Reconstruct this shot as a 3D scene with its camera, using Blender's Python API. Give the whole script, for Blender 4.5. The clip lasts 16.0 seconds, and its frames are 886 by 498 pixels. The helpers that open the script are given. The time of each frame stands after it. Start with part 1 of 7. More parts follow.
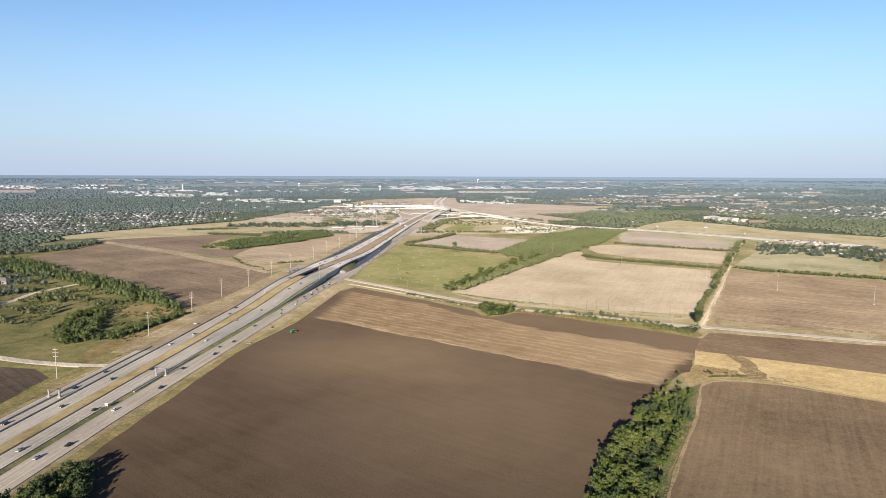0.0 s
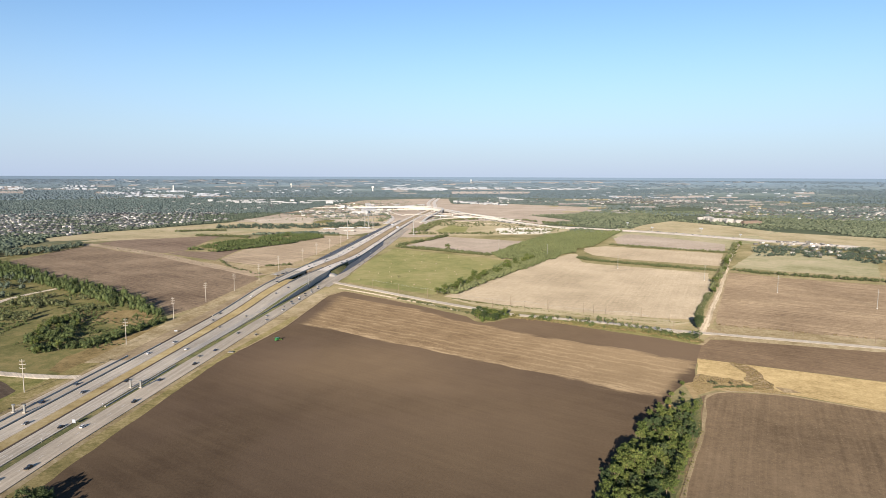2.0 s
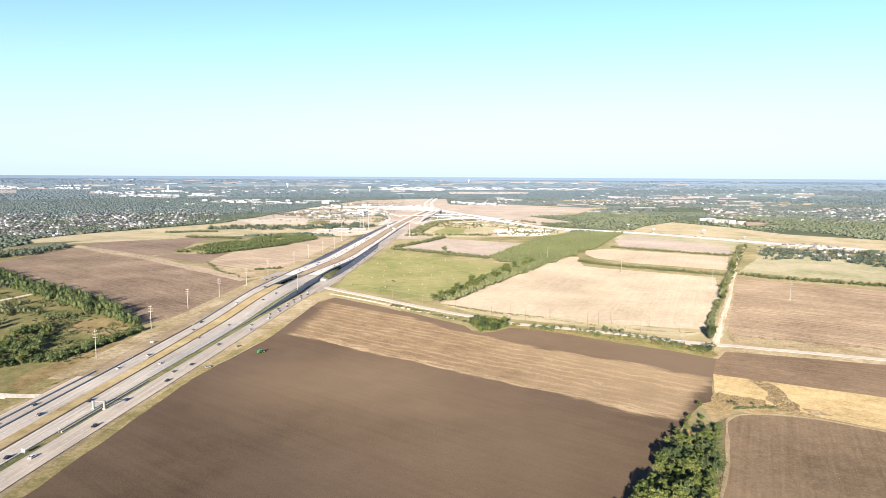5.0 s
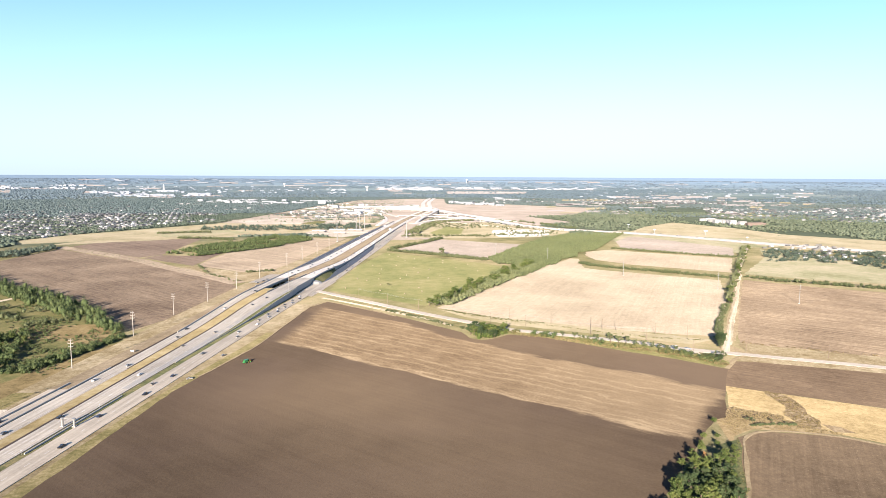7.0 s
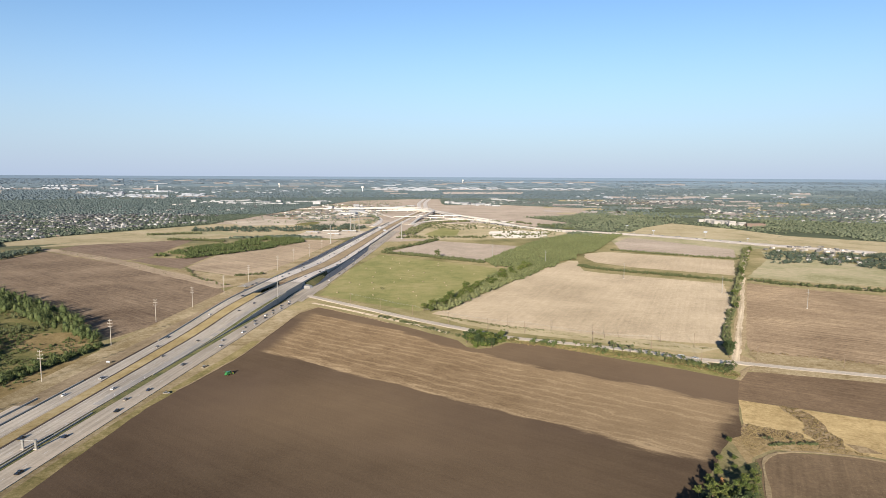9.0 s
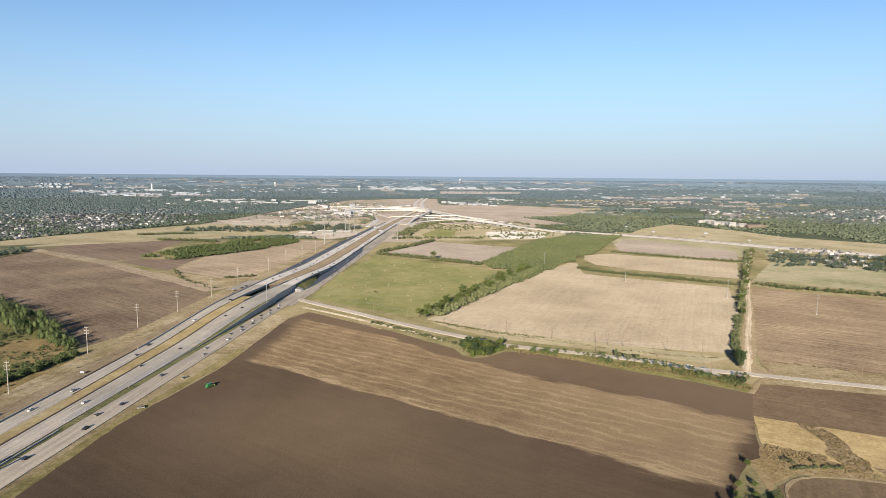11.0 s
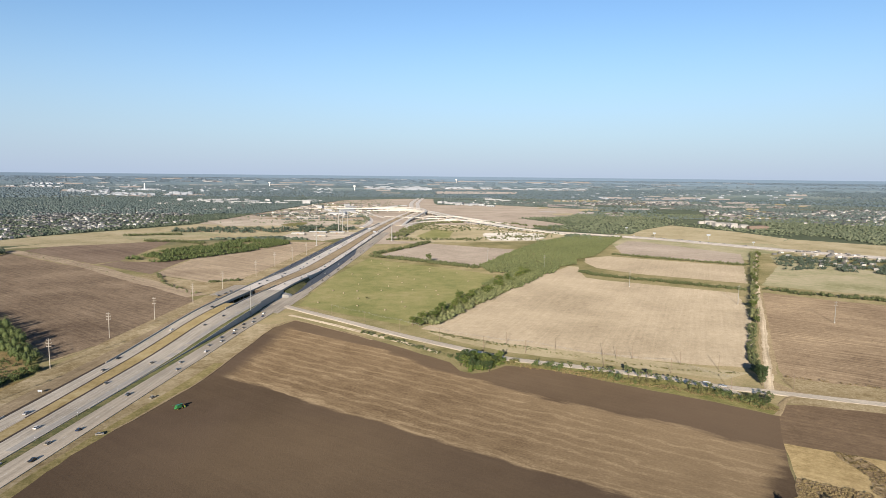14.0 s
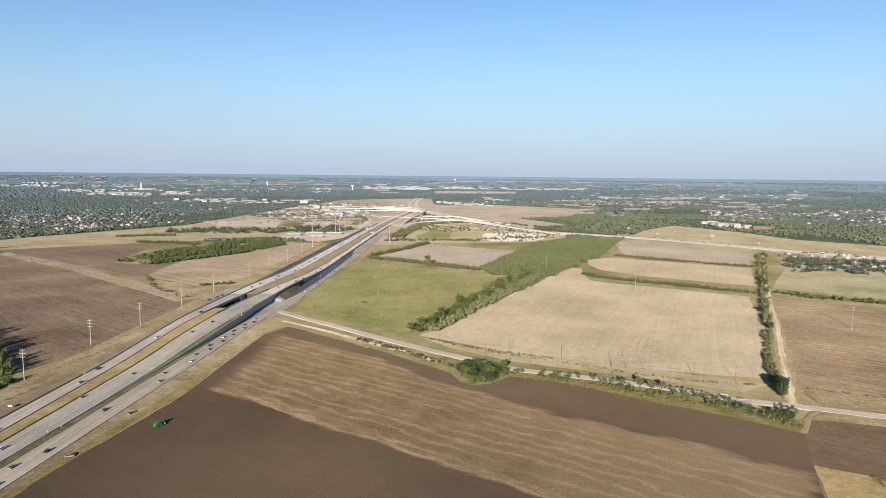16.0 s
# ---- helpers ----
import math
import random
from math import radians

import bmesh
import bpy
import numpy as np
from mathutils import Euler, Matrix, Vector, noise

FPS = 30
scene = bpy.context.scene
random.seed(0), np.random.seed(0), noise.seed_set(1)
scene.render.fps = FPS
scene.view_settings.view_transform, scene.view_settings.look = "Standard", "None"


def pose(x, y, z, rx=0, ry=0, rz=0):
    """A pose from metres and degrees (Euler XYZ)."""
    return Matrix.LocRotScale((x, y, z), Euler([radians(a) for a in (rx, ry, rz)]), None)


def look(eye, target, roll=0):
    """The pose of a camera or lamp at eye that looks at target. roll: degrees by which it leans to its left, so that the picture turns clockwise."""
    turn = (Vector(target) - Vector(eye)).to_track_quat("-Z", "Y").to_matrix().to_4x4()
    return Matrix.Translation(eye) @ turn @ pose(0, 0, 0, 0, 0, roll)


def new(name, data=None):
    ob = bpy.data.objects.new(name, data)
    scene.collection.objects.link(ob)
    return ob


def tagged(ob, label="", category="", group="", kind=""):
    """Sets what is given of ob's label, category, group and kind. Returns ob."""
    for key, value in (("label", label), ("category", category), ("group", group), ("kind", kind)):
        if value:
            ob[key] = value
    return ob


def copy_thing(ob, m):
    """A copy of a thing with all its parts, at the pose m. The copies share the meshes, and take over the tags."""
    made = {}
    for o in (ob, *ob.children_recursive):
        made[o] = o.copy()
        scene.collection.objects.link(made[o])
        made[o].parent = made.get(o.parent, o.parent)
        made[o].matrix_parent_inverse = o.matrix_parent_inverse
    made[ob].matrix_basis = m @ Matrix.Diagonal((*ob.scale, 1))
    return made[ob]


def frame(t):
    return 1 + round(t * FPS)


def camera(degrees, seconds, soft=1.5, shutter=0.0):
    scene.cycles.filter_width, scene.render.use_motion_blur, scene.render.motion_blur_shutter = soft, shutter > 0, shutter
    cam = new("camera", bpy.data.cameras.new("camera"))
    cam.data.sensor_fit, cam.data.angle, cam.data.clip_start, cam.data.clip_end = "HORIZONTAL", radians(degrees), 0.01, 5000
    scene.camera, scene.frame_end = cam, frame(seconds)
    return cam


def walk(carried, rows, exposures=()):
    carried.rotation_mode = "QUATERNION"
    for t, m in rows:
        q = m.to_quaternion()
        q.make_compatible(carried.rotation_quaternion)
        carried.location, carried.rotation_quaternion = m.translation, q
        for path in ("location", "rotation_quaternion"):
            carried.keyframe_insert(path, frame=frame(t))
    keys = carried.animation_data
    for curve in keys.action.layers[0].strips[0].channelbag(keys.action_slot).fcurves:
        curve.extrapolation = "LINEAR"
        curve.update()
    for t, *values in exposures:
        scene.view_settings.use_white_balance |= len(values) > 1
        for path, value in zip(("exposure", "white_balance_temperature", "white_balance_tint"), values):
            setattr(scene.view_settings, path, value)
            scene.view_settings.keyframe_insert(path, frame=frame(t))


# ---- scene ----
cam = camera(70.5, 16.0, soft=0.8)
PATH = [
    (0, (-7.266, 0.233, 122.063), (-7.22, 2.219, 121.83), 0.2),
    (0.5, (-6.837, 5.027, 122.079), (-6.786, 7.013, 121.848), 0.3),
    (1, (-6.411, 9.851, 122.101), (-6.354, 11.836, 121.87), 0.2),
    (1.5, (-5.959, 14.772, 122.123), (-5.898, 16.758, 121.893), 0.2),
    (2, (-5.504, 19.803, 122.136), (-5.437, 21.788, 121.905), 0.2),
    (2.5, (-5.052, 24.957, 122.15), (-4.981, 26.943, 121.92), 0.3),
    (3, (-4.582, 30.259, 122.167), (-4.504, 32.245, 121.937), 0.3),
    (3.5, (-4.113, 35.716, 122.189), (-4.036, 37.702, 121.959), 0.3),
    (4, (-3.676, 41.303, 122.21), (-3.602, 43.288, 121.98), 0.3),
    (6.5, (-1.426, 69.847, 122.442), (-1.349, 71.832, 122.21), 0.3),
    (7, (-0.945, 75.612, 122.46), (-0.864, 77.597, 122.228), 0.3),
    (7.5, (-0.428, 81.429, 122.47), (-0.344, 83.414, 122.238), 0.3),
    (8, (0.108, 87.317, 122.48), (0.197, 89.302, 122.249), 0.3),
    (8.5, (0.608, 93.256, 122.489), (0.699, 95.24, 122.257), 0.3),
    (9, (1.07, 99.182, 122.505), (1.163, 101.166, 122.274), 0.3),
    (11.5, (3.465, 128.164, 122.706), (3.57, 130.148, 122.473), 0.5),
    (12, (3.938, 133.861, 122.692), (4.045, 135.844, 122.459), 0.5),
    (12.5, (4.369, 139.574, 122.66), (4.479, 141.557, 122.428), 0.6),
    (13, (4.75, 145.332, 122.596), (4.863, 147.316, 122.364), 0.6),
    (13.5, (5.072, 151.123, 122.496), (5.186, 153.106, 122.263), 0.6),
    (14, (5.368, 156.953, 122.382), (5.483, 158.937, 122.149), 0.6),
    (14.5, (5.613, 162.828, 122.276), (5.729, 164.811, 122.044), 0.7),
    (15, (5.794, 168.778, 122.189), (5.912, 170.761, 121.955), 0.6),
    (15.5, (5.919, 174.763, 122.115), (6.037, 176.746, 121.882), 0.6),
    (16, (6.003, 180.749, 122.062), (6.122, 182.731, 121.828), 0.6),
]
walk(cam, [(t, look(eye, target, roll)) for t, eye, target, roll in PATH],
     exposures=[(0, 1.3, 6500, 11), (3, 1.3, 6500, 11), (4, 1.63, 6450, 12), (5, 1.9, 6350, 13), (6.3, 2.0, 6300, 14), (7, 1.92, 6300, 14), (7.5, 1.67, 6400, 13), (8, 1.45, 6500, 12), (8.7, 1.24, 6500, 11), (12, 1.18, 6500, 10), (16, 1.14, 6500, 10)])

# ---- light ----
SUN_EL, SUN_AZ = 15.5, 15.0          # elevation; the light travels 15 degrees east of +y
world = bpy.data.worlds.new("sky")
scene.world = world
world.use_nodes = True
wn = world.node_tree
sky = wn.nodes.new("ShaderNodeTexSky")
sky.sky_type, sky.sun_disc = "NISHITA", False
sky.sun_elevation, sky.sun_rotation = radians(SUN_EL), radians(180 + SUN_AZ)
sky.air_density, sky.dust_density, sky.ozone_density = 1.0, 0.2, 3.2
# pale blue haze low over the whole horizon
wco, wsep, wexp, wmix = (wn.nodes.new(k) for k in ("ShaderNodeTexCoord", "ShaderNodeSeparateXYZ", "ShaderNodeMapRange", "ShaderNodeMix"))
wn.links.new(wco.outputs["Generated"], wsep.inputs[0])
wn.links.new(wsep.outputs[2], wexp.inputs["Value"])
wexp.interpolation_type = "SMOOTHERSTEP"
for _k, _x in (("From Min", -0.08), ("From Max", 0.29), ("To Min", 0.95), ("To Max", 0.0)):
    wexp.inputs[_k].default_value = _x
wmix.data_type = "RGBA"
wn.links.new(wexp.outputs["Result"], wmix.inputs[0])
whue = wn.nodes.new("ShaderNodeHueSaturation")
whue.inputs["Hue"].default_value, whue.inputs["Saturation"].default_value, whue.inputs["Value"].default_value = 0.505, 1.06, 1.08
wn.links.new(sky.outputs["Color"], whue.inputs["Color"])
wn.links.new(whue.outputs["Color"], wmix.inputs[6])
wmix.inputs[7].default_value = (2.85, 3.68, 5.2, 1)
wn.links.new(wmix.outputs[2], wn.nodes["Background"].inputs["Color"])
wn.nodes["Background"].inputs["Strength"].default_value = 0.065
sun = new("sun", bpy.data.lights.new("sun", "SUN"))
sun.data.energy, sun.data.angle, sun.data.color = 5.0, radians(0.6), (1.0, 0.875, 0.715)
sx, sy = math.sin(radians(SUN_AZ)), math.cos(radians(SUN_AZ))
sun.matrix_world = look((0, 0, 300), (sx * 100, sy * 100, 300 - 100 * math.tan(radians(SUN_EL))))

rng = np.random.default_rng(7)
rnd = random.Random(11)

# ---- materials ----
CENTRE = (0.0, 90.0)


DRY = (0.965, 1.02, 1.13)
EYE_H, FLAT_R, RIM_R = 122.0, 3500.0, 4920.0
RIM_K = RIM_R - FLAT_R


def mat(name, rough=0.9, metal=0.0):
    m = bpy.data.materials.new(name)
    m.use_nodes = True
    b = m.node_tree.nodes["Principled BSDF"]
    b.inputs["Roughness"].default_value, b.inputs["Metallic"].default_value = rough, metal
    b.inputs["Specular IOR Level"].default_value = 0.25
    return m, m.node_tree, b


def link(nt, a, b):
    nt.links.new(a, b)


def coords(nt, rot=0.0, scale=(1, 1, 1)):
    tc, mp = nt.nodes.new("ShaderNodeTexCoord"), nt.nodes.new("ShaderNodeMapping")
    link(nt, tc.outputs["Object"], mp.inputs["Vector"])
    mp.inputs["Rotation"].default_value = (0, 0, rot)
    if scale == (1, 1, 1):
        return mp.outputs["Vector"]
    sc = nt.nodes.new("ShaderNodeMapping")
    link(nt, mp.outputs["Vector"], sc.inputs["Vector"])
    sc.inputs["Scale"].default_value = scale
    return sc.outputs["Vector"]


def noise_tex(nt, vec, scale, detail=4, rough=0.6, distort=0.0):
    n = nt.nodes.new("ShaderNodeTexNoise")
    link(nt, vec, n.inputs["Vector"])
    n.inputs["Scale"].default_value, n.inputs["Detail"].default_value = scale, detail
    n.inputs["Roughness"].default_value, n.inputs["Distortion"].default_value = rough, distort
    return n.outputs["Fac"]


def ramp(nt, fac, stops):
    r = nt.nodes.new("ShaderNodeValToRGB")
    while len(r.color_ramp.elements) < len(stops):
        r.color_ramp.elements.new(0.5)
    for e, (p, c) in zip(r.color_ramp.elements, stops):
        e.position, e.color = p, (*c, 1) if len(c) == 3 else c
    link(nt, fac, r.inputs["Fac"])
    return r.outputs["Color"]


def fit01(nt, fac, a, b):
    r = nt.nodes.new("ShaderNodeMapRange")
    r.interpolation_type = "SMOOTHSTEP"
    link(nt, fac, r.inputs["Value"])
    r.inputs["From Min"].default_value, r.inputs["From Max"].default_value = a, b
    return r.outputs["Result"]


def mix(nt, fac, a, b, how="MIX"):
    n = nt.nodes.new("ShaderNodeMix")
    n.data_type, n.blend_type = "RGBA", how
    for sock, v in ((n.inputs[0], fac), (n.inputs[6], a), (n.inputs[7], b)):
        if isinstance(v, (int, float)):
            sock.default_value = v
        elif isinstance(v, tuple):
            sock.default_value = (*v, 1)
        else:
            link(nt, v, sock)
    return n.outputs[2]


def calc(nt, op, a, b=0.0, c=None):
    n = nt.nodes.new("ShaderNodeMath")
    n.operation = op
    for i, v in enumerate((a, b, c)):
        if v is None:
            continue
        if isinstance(v, (int, float)):
            n.inputs[i].default_value = v
        else:
            link(nt, v, n.inputs[i])
    return n.outputs[0]


def bump(nt, bsdf, height, strength, dist):
    b = nt.nodes.new("ShaderNodeBump")
    b.inputs["Strength"].default_value, b.inputs["Distance"].default_value = strength, dist
    link(nt, height, b.inputs["Height"])
    link(nt, b.outputs["Normal"], bsdf.inputs["Normal"])


def plain(name, c, rough=0.7, metal=0.0, vary=0.12, scale=0.8):
    """A painted or mineral surface with mottling at two scales."""
    m, nt, b = mat(name, rough, metal)
    v = coords(nt)
    n1, n2 = noise_tex(nt, v, scale, 5), noise_tex(nt, v, scale * 0.13, 3)
    f = calc(nt, "ADD", calc(nt, "MULTIPLY", n1, 0.6), calc(nt, "MULTIPLY", n2, 0.4))
    lo, hi = tuple(x * (1 - 2 * vary) for x in c), tuple(min(0.95, x * (1 + 2 * vary)) for x in c)
    link(nt, ramp(nt, f, [(0.3, lo), (0.7, hi)]), b.inputs["Base Color"])
    return m


def blend(nt, layers):
    """0.5 plus the weighted departures of noises from their mean."""
    f = 0.5
    for n, w in layers:
        f = calc(nt, "MULTIPLY_ADD", calc(nt, "SUBTRACT", n, 0.5), w, f)
    return f


def soil(name, dark, light, turn, lane=9.0, lane_gain=0.5, spots=None, patch=0.008, fine_gain=0.8, streak=1.0, tone=0.36):
    """Tilled or stubble ground: dry patches, clods, and streaks along the working direction. turn: its angle in degrees; lane: the usual width of a pass."""
    dark, light = (tuple(k * tone * w for k, w in zip(c, DRY)) for c in (dark, light))
    spots = spots and tuple(k * tone * w for k, w in zip(spots, DRY))
    m, nt, b = mat(name, 0.95)
    b.inputs["Specular IOR Level"].default_value, b.inputs["Diffuse Roughness"].default_value = 0.05, 1.0
    v = coords(nt)
    big = noise_tex(nt, v, patch, 5, 0.6, 0.5)
    mid = noise_tex(nt, v, 0.16, 5, 0.7, 0.3)
    fine = noise_tex(nt, v, 0.55, 7, 0.8)
    wide = noise_tex(nt, coords(nt, -radians(turn), (0.02 / lane, 1.0 / lane, 1)), 1.0, 4, 0.6, 0.25)
    thin = noise_tex(nt, coords(nt, -radians(turn), (0.014, 0.42, 1)), 1.0, 5, 0.7, 0.2)
    f = blend(nt, [(big, 0.75), (mid, 0.2 + 0.4 * fine_gain), (fine, fine_gain), (wide, lane_gain * streak), (thin, 0.8 * streak)])
    col = ramp(nt, f, [(0.24, tuple(k * 0.85 for k in dark)), (0.5, tuple((a + c) / 2 for a, c in zip(dark, light))), (0.76, tuple(k * 1.12 for k in light))])
    if spots:
        col = mix(nt, calc(nt, "MULTIPLY", fit01(nt, noise_tex(nt, v, 0.7, 8, 0.85), 0.55, 0.68), 0.6), col, spots)
    link(nt, col, b.inputs["Base Color"])
    bump(nt, b, calc(nt, "ADD", fine, mid), 0.6, 0.3)
    return m


def big_field_material():
    """Dark tilled clay with a pale part, dry dust and painted sun backscatter in one, and a broad belt of
    straw-littered swaths with a ragged edge.
    """
    m, nt, b = mat("tilled_clay_and_swaths", 0.95)
    b.inputs["Specular IOR Level"].default_value, b.inputs["Diffuse Roughness"].default_value = 0.05, 1.0
    v = coords(nt)
    sep = nt.nodes.new("ShaderNodeSeparateXYZ")
    link(nt, v, sep.inputs[0])
    x, y = sep.outputs[0], sep.outputs[1]
    big, mid, fine = noise_tex(nt, v, 0.011, 4, 0.5, 0.6), noise_tex(nt, v, 0.05, 5, 0.6), noise_tex(nt, v, 0.8, 6, 0.75)
    lane = noise_tex(nt, coords(nt, radians(38), (0.012, 0.3, 1)), 1.0, 4, 0.6)
    # dry dust plus the sun's backscatter hot spot, both painted into the clay
    d = calc(nt, "SQRT", calc(nt, "ADD", calc(nt, "POWER", calc(nt, "MULTIPLY", calc(nt, "ADD", x, 40), 0.014), 2),
                              calc(nt, "POWER", calc(nt, "MULTIPLY", calc(nt, "SUBTRACT", y, 415), 0.016), 2)))
    d2 = calc(nt, "SQRT", calc(nt, "ADD", calc(nt, "POWER", calc(nt, "MULTIPLY", calc(nt, "SUBTRACT", x, 25), 0.010), 2),
                               calc(nt, "POWER", calc(nt, "MULTIPLY", calc(nt, "SUBTRACT", y, 300), 0.009), 2)))
    east_dust_glow = fit01(nt, calc(nt, "ADD", d2, calc(nt, "MULTIPLY", calc(nt, "SUBTRACT", big, 0.5), 1.0)), 1.3, 0.1)
    dust_glow = fit01(nt, calc(nt, "ADD", d, calc(nt, "MULTIPLY", calc(nt, "SUBTRACT", big, 0.5), 1.2)), 1.5, 0.1)
    f = blend(nt, [(big, 0.9), (mid, 0.7), (fine, 1.0), (lane, 0.6)])
    clay = ramp(nt, f, [(0.26, CLAY_DARK), (0.74, CLAY_LIGHT)])
    clay = mix(nt, calc(nt, "MULTIPLY", fit01(nt, noise_tex(nt, v, 0.007, 3, 0.5, 0.8), 0.42, 0.66), 0.45), clay, CLAY_RED)
    clay = mix(nt, calc(nt, "MULTIPLY", fit01(nt, noise_tex(nt, v, 0.35, 6, 0.8), 0.6, 0.72), 0.25), clay, CLAY_DUST_GLOW)
    clay = mix(nt, calc(nt, "MULTIPLY", dust_glow, 0.30), clay, CLAY_DUST_GLOW)
    headland = fit01(nt, calc(nt, "ADD", calc(nt, "MULTIPLY", x, 0.616), calc(nt, "MULTIPLY", y, 0.788)), 430, 446)
    clay = mix(nt, calc(nt, "MAXIMUM", calc(nt, "MULTIPLY", east_dust_glow, 0.24), calc(nt, "MULTIPLY", headland, 0.17)), clay, CLAY_DUST_GLOW)
    # swaths, across and along their own direction
    q = calc(nt, "ADD", calc(nt, "MULTIPLY", x, 0.616), calc(nt, "MULTIPLY", y, 0.788))
    p = calc(nt, "SUBTRACT", calc(nt, "MULTIPLY", x, 0.788), calc(nt, "MULTIPLY", y, 0.616))
    wob = noise_tex(nt, coords(nt, radians(38), (0.02, 0.09, 1)), 1.0, 4, 0.6)
    wobble = calc(nt, "MULTIPLY", calc(nt, "SUBTRACT", wob, 0.5), 26)
    qq = calc(nt, "ADD", q, wobble)
    low = fit01(nt, qq, 353, 358)
    top_edge = calc(nt, "SUBTRACT", 451, calc(nt, "MULTIPLY", 11, calc(nt, "TANH", calc(nt, "MULTIPLY", calc(nt, "SUBTRACT", x, 8), 0.05))))
    high = fit01(nt, calc(nt, "SUBTRACT", top_edge, qq), -2, 4)
    east = fit01(nt, calc(nt, "SUBTRACT", -117, calc(nt, "ADD", p, calc(nt, "MULTIPLY", wobble, 0.8))), -3, 6)
    west = fit01(nt, calc(nt, "SUBTRACT", calc(nt, "ADD", x, calc(nt, "MULTIPLY", wobble, 0.3)),
                          calc(nt, "SUBTRACT", calc(nt, "MULTIPLY", y, 0.11), 163)), -4, 10)
    belt = calc(nt, "MULTIPLY", calc(nt, "MULTIPLY", low, high), calc(nt, "MULTIPLY", east, west))
    snake = calc(nt, "MULTIPLY", calc(nt, "SUBTRACT", noise_tex(nt, coords(nt, radians(38), (0.032, 0.04, 1)), 1.0, 5, 0.65), 0.5), 20)
    band = calc(nt, "SINE", calc(nt, "MULTIPLY", calc(nt, "ADD", q, snake), 6.2832 / 8.6))
    gain = noise_tex(nt, coords(nt, radians(38), (0.012, 0.06, 1)), 1.0, 4, 0.6)
    crest = calc(nt, "MULTIPLY", fit01(nt, band, 0.1, 1.0), fit01(nt, gain, 0.30, 0.55))
    thread = noise_tex(nt, coords(nt, radians(38), (0.10, 0.8, 1)), 1.0, 7, 0.8)
    s = calc(nt, "ADD", blend(nt, [(thread, 0.75), (fine, 0.85), (mid, 0.5)]), calc(nt, "MULTIPLY", calc(nt, "SUBTRACT", crest, 0.35), 0.17))
    rim = calc(nt, "MULTIPLY", fit01(nt, calc(nt, "ABSOLUTE", calc(nt, "SUBTRACT", qq, 358)), 3.5, 0.5), 0.22)
    straw = ramp(nt, calc(nt, "ADD", s, rim), [(0.26, SWATH_DARK), (0.5, SWATH_MID), (0.8, SWATH_LIGHT)])
    straw = mix(nt, calc(nt, "MULTIPLY", fit01(nt, calc(nt, "ADD", x, calc(nt, "MULTIPLY", calc(nt, "SUBTRACT", big, 0.5), 120)), 10, 130), 0.30), straw, SWATH_LIGHT)
    link(nt, mix(nt, calc(nt, "MULTIPLY", belt, 0.92), clay, straw), b.inputs["Base Color"])
    bump(nt, b, calc(nt, "ADD", fine, mid), 0.5, 0.25)
    return m


def grass(name, stops, patch=0.02, fine_gain=0.8, tone=0.36):
    stops = [(p, tuple(k * tone * w for k, w in zip(c, DRY))) for p, c in stops]
    m, nt, b = mat(name, 0.95)
    b.inputs["Specular IOR Level"].default_value, b.inputs["Diffuse Roughness"].default_value = 0.05, 1.0
    v = coords(nt)
    big, mid, fine = noise_tex(nt, v, patch, 5, 0.6, 0.5), noise_tex(nt, v, patch * 7, 5, 0.65, 0.4), noise_tex(nt, v, 0.6, 7, 0.8)
    link(nt, ramp(nt, blend(nt, [(big, 1.0), (mid, 0.7), (fine, fine_gain)]), stops), b.inputs["Base Color"])
    bump(nt, b, fine, 0.5, 0.25)
    return m


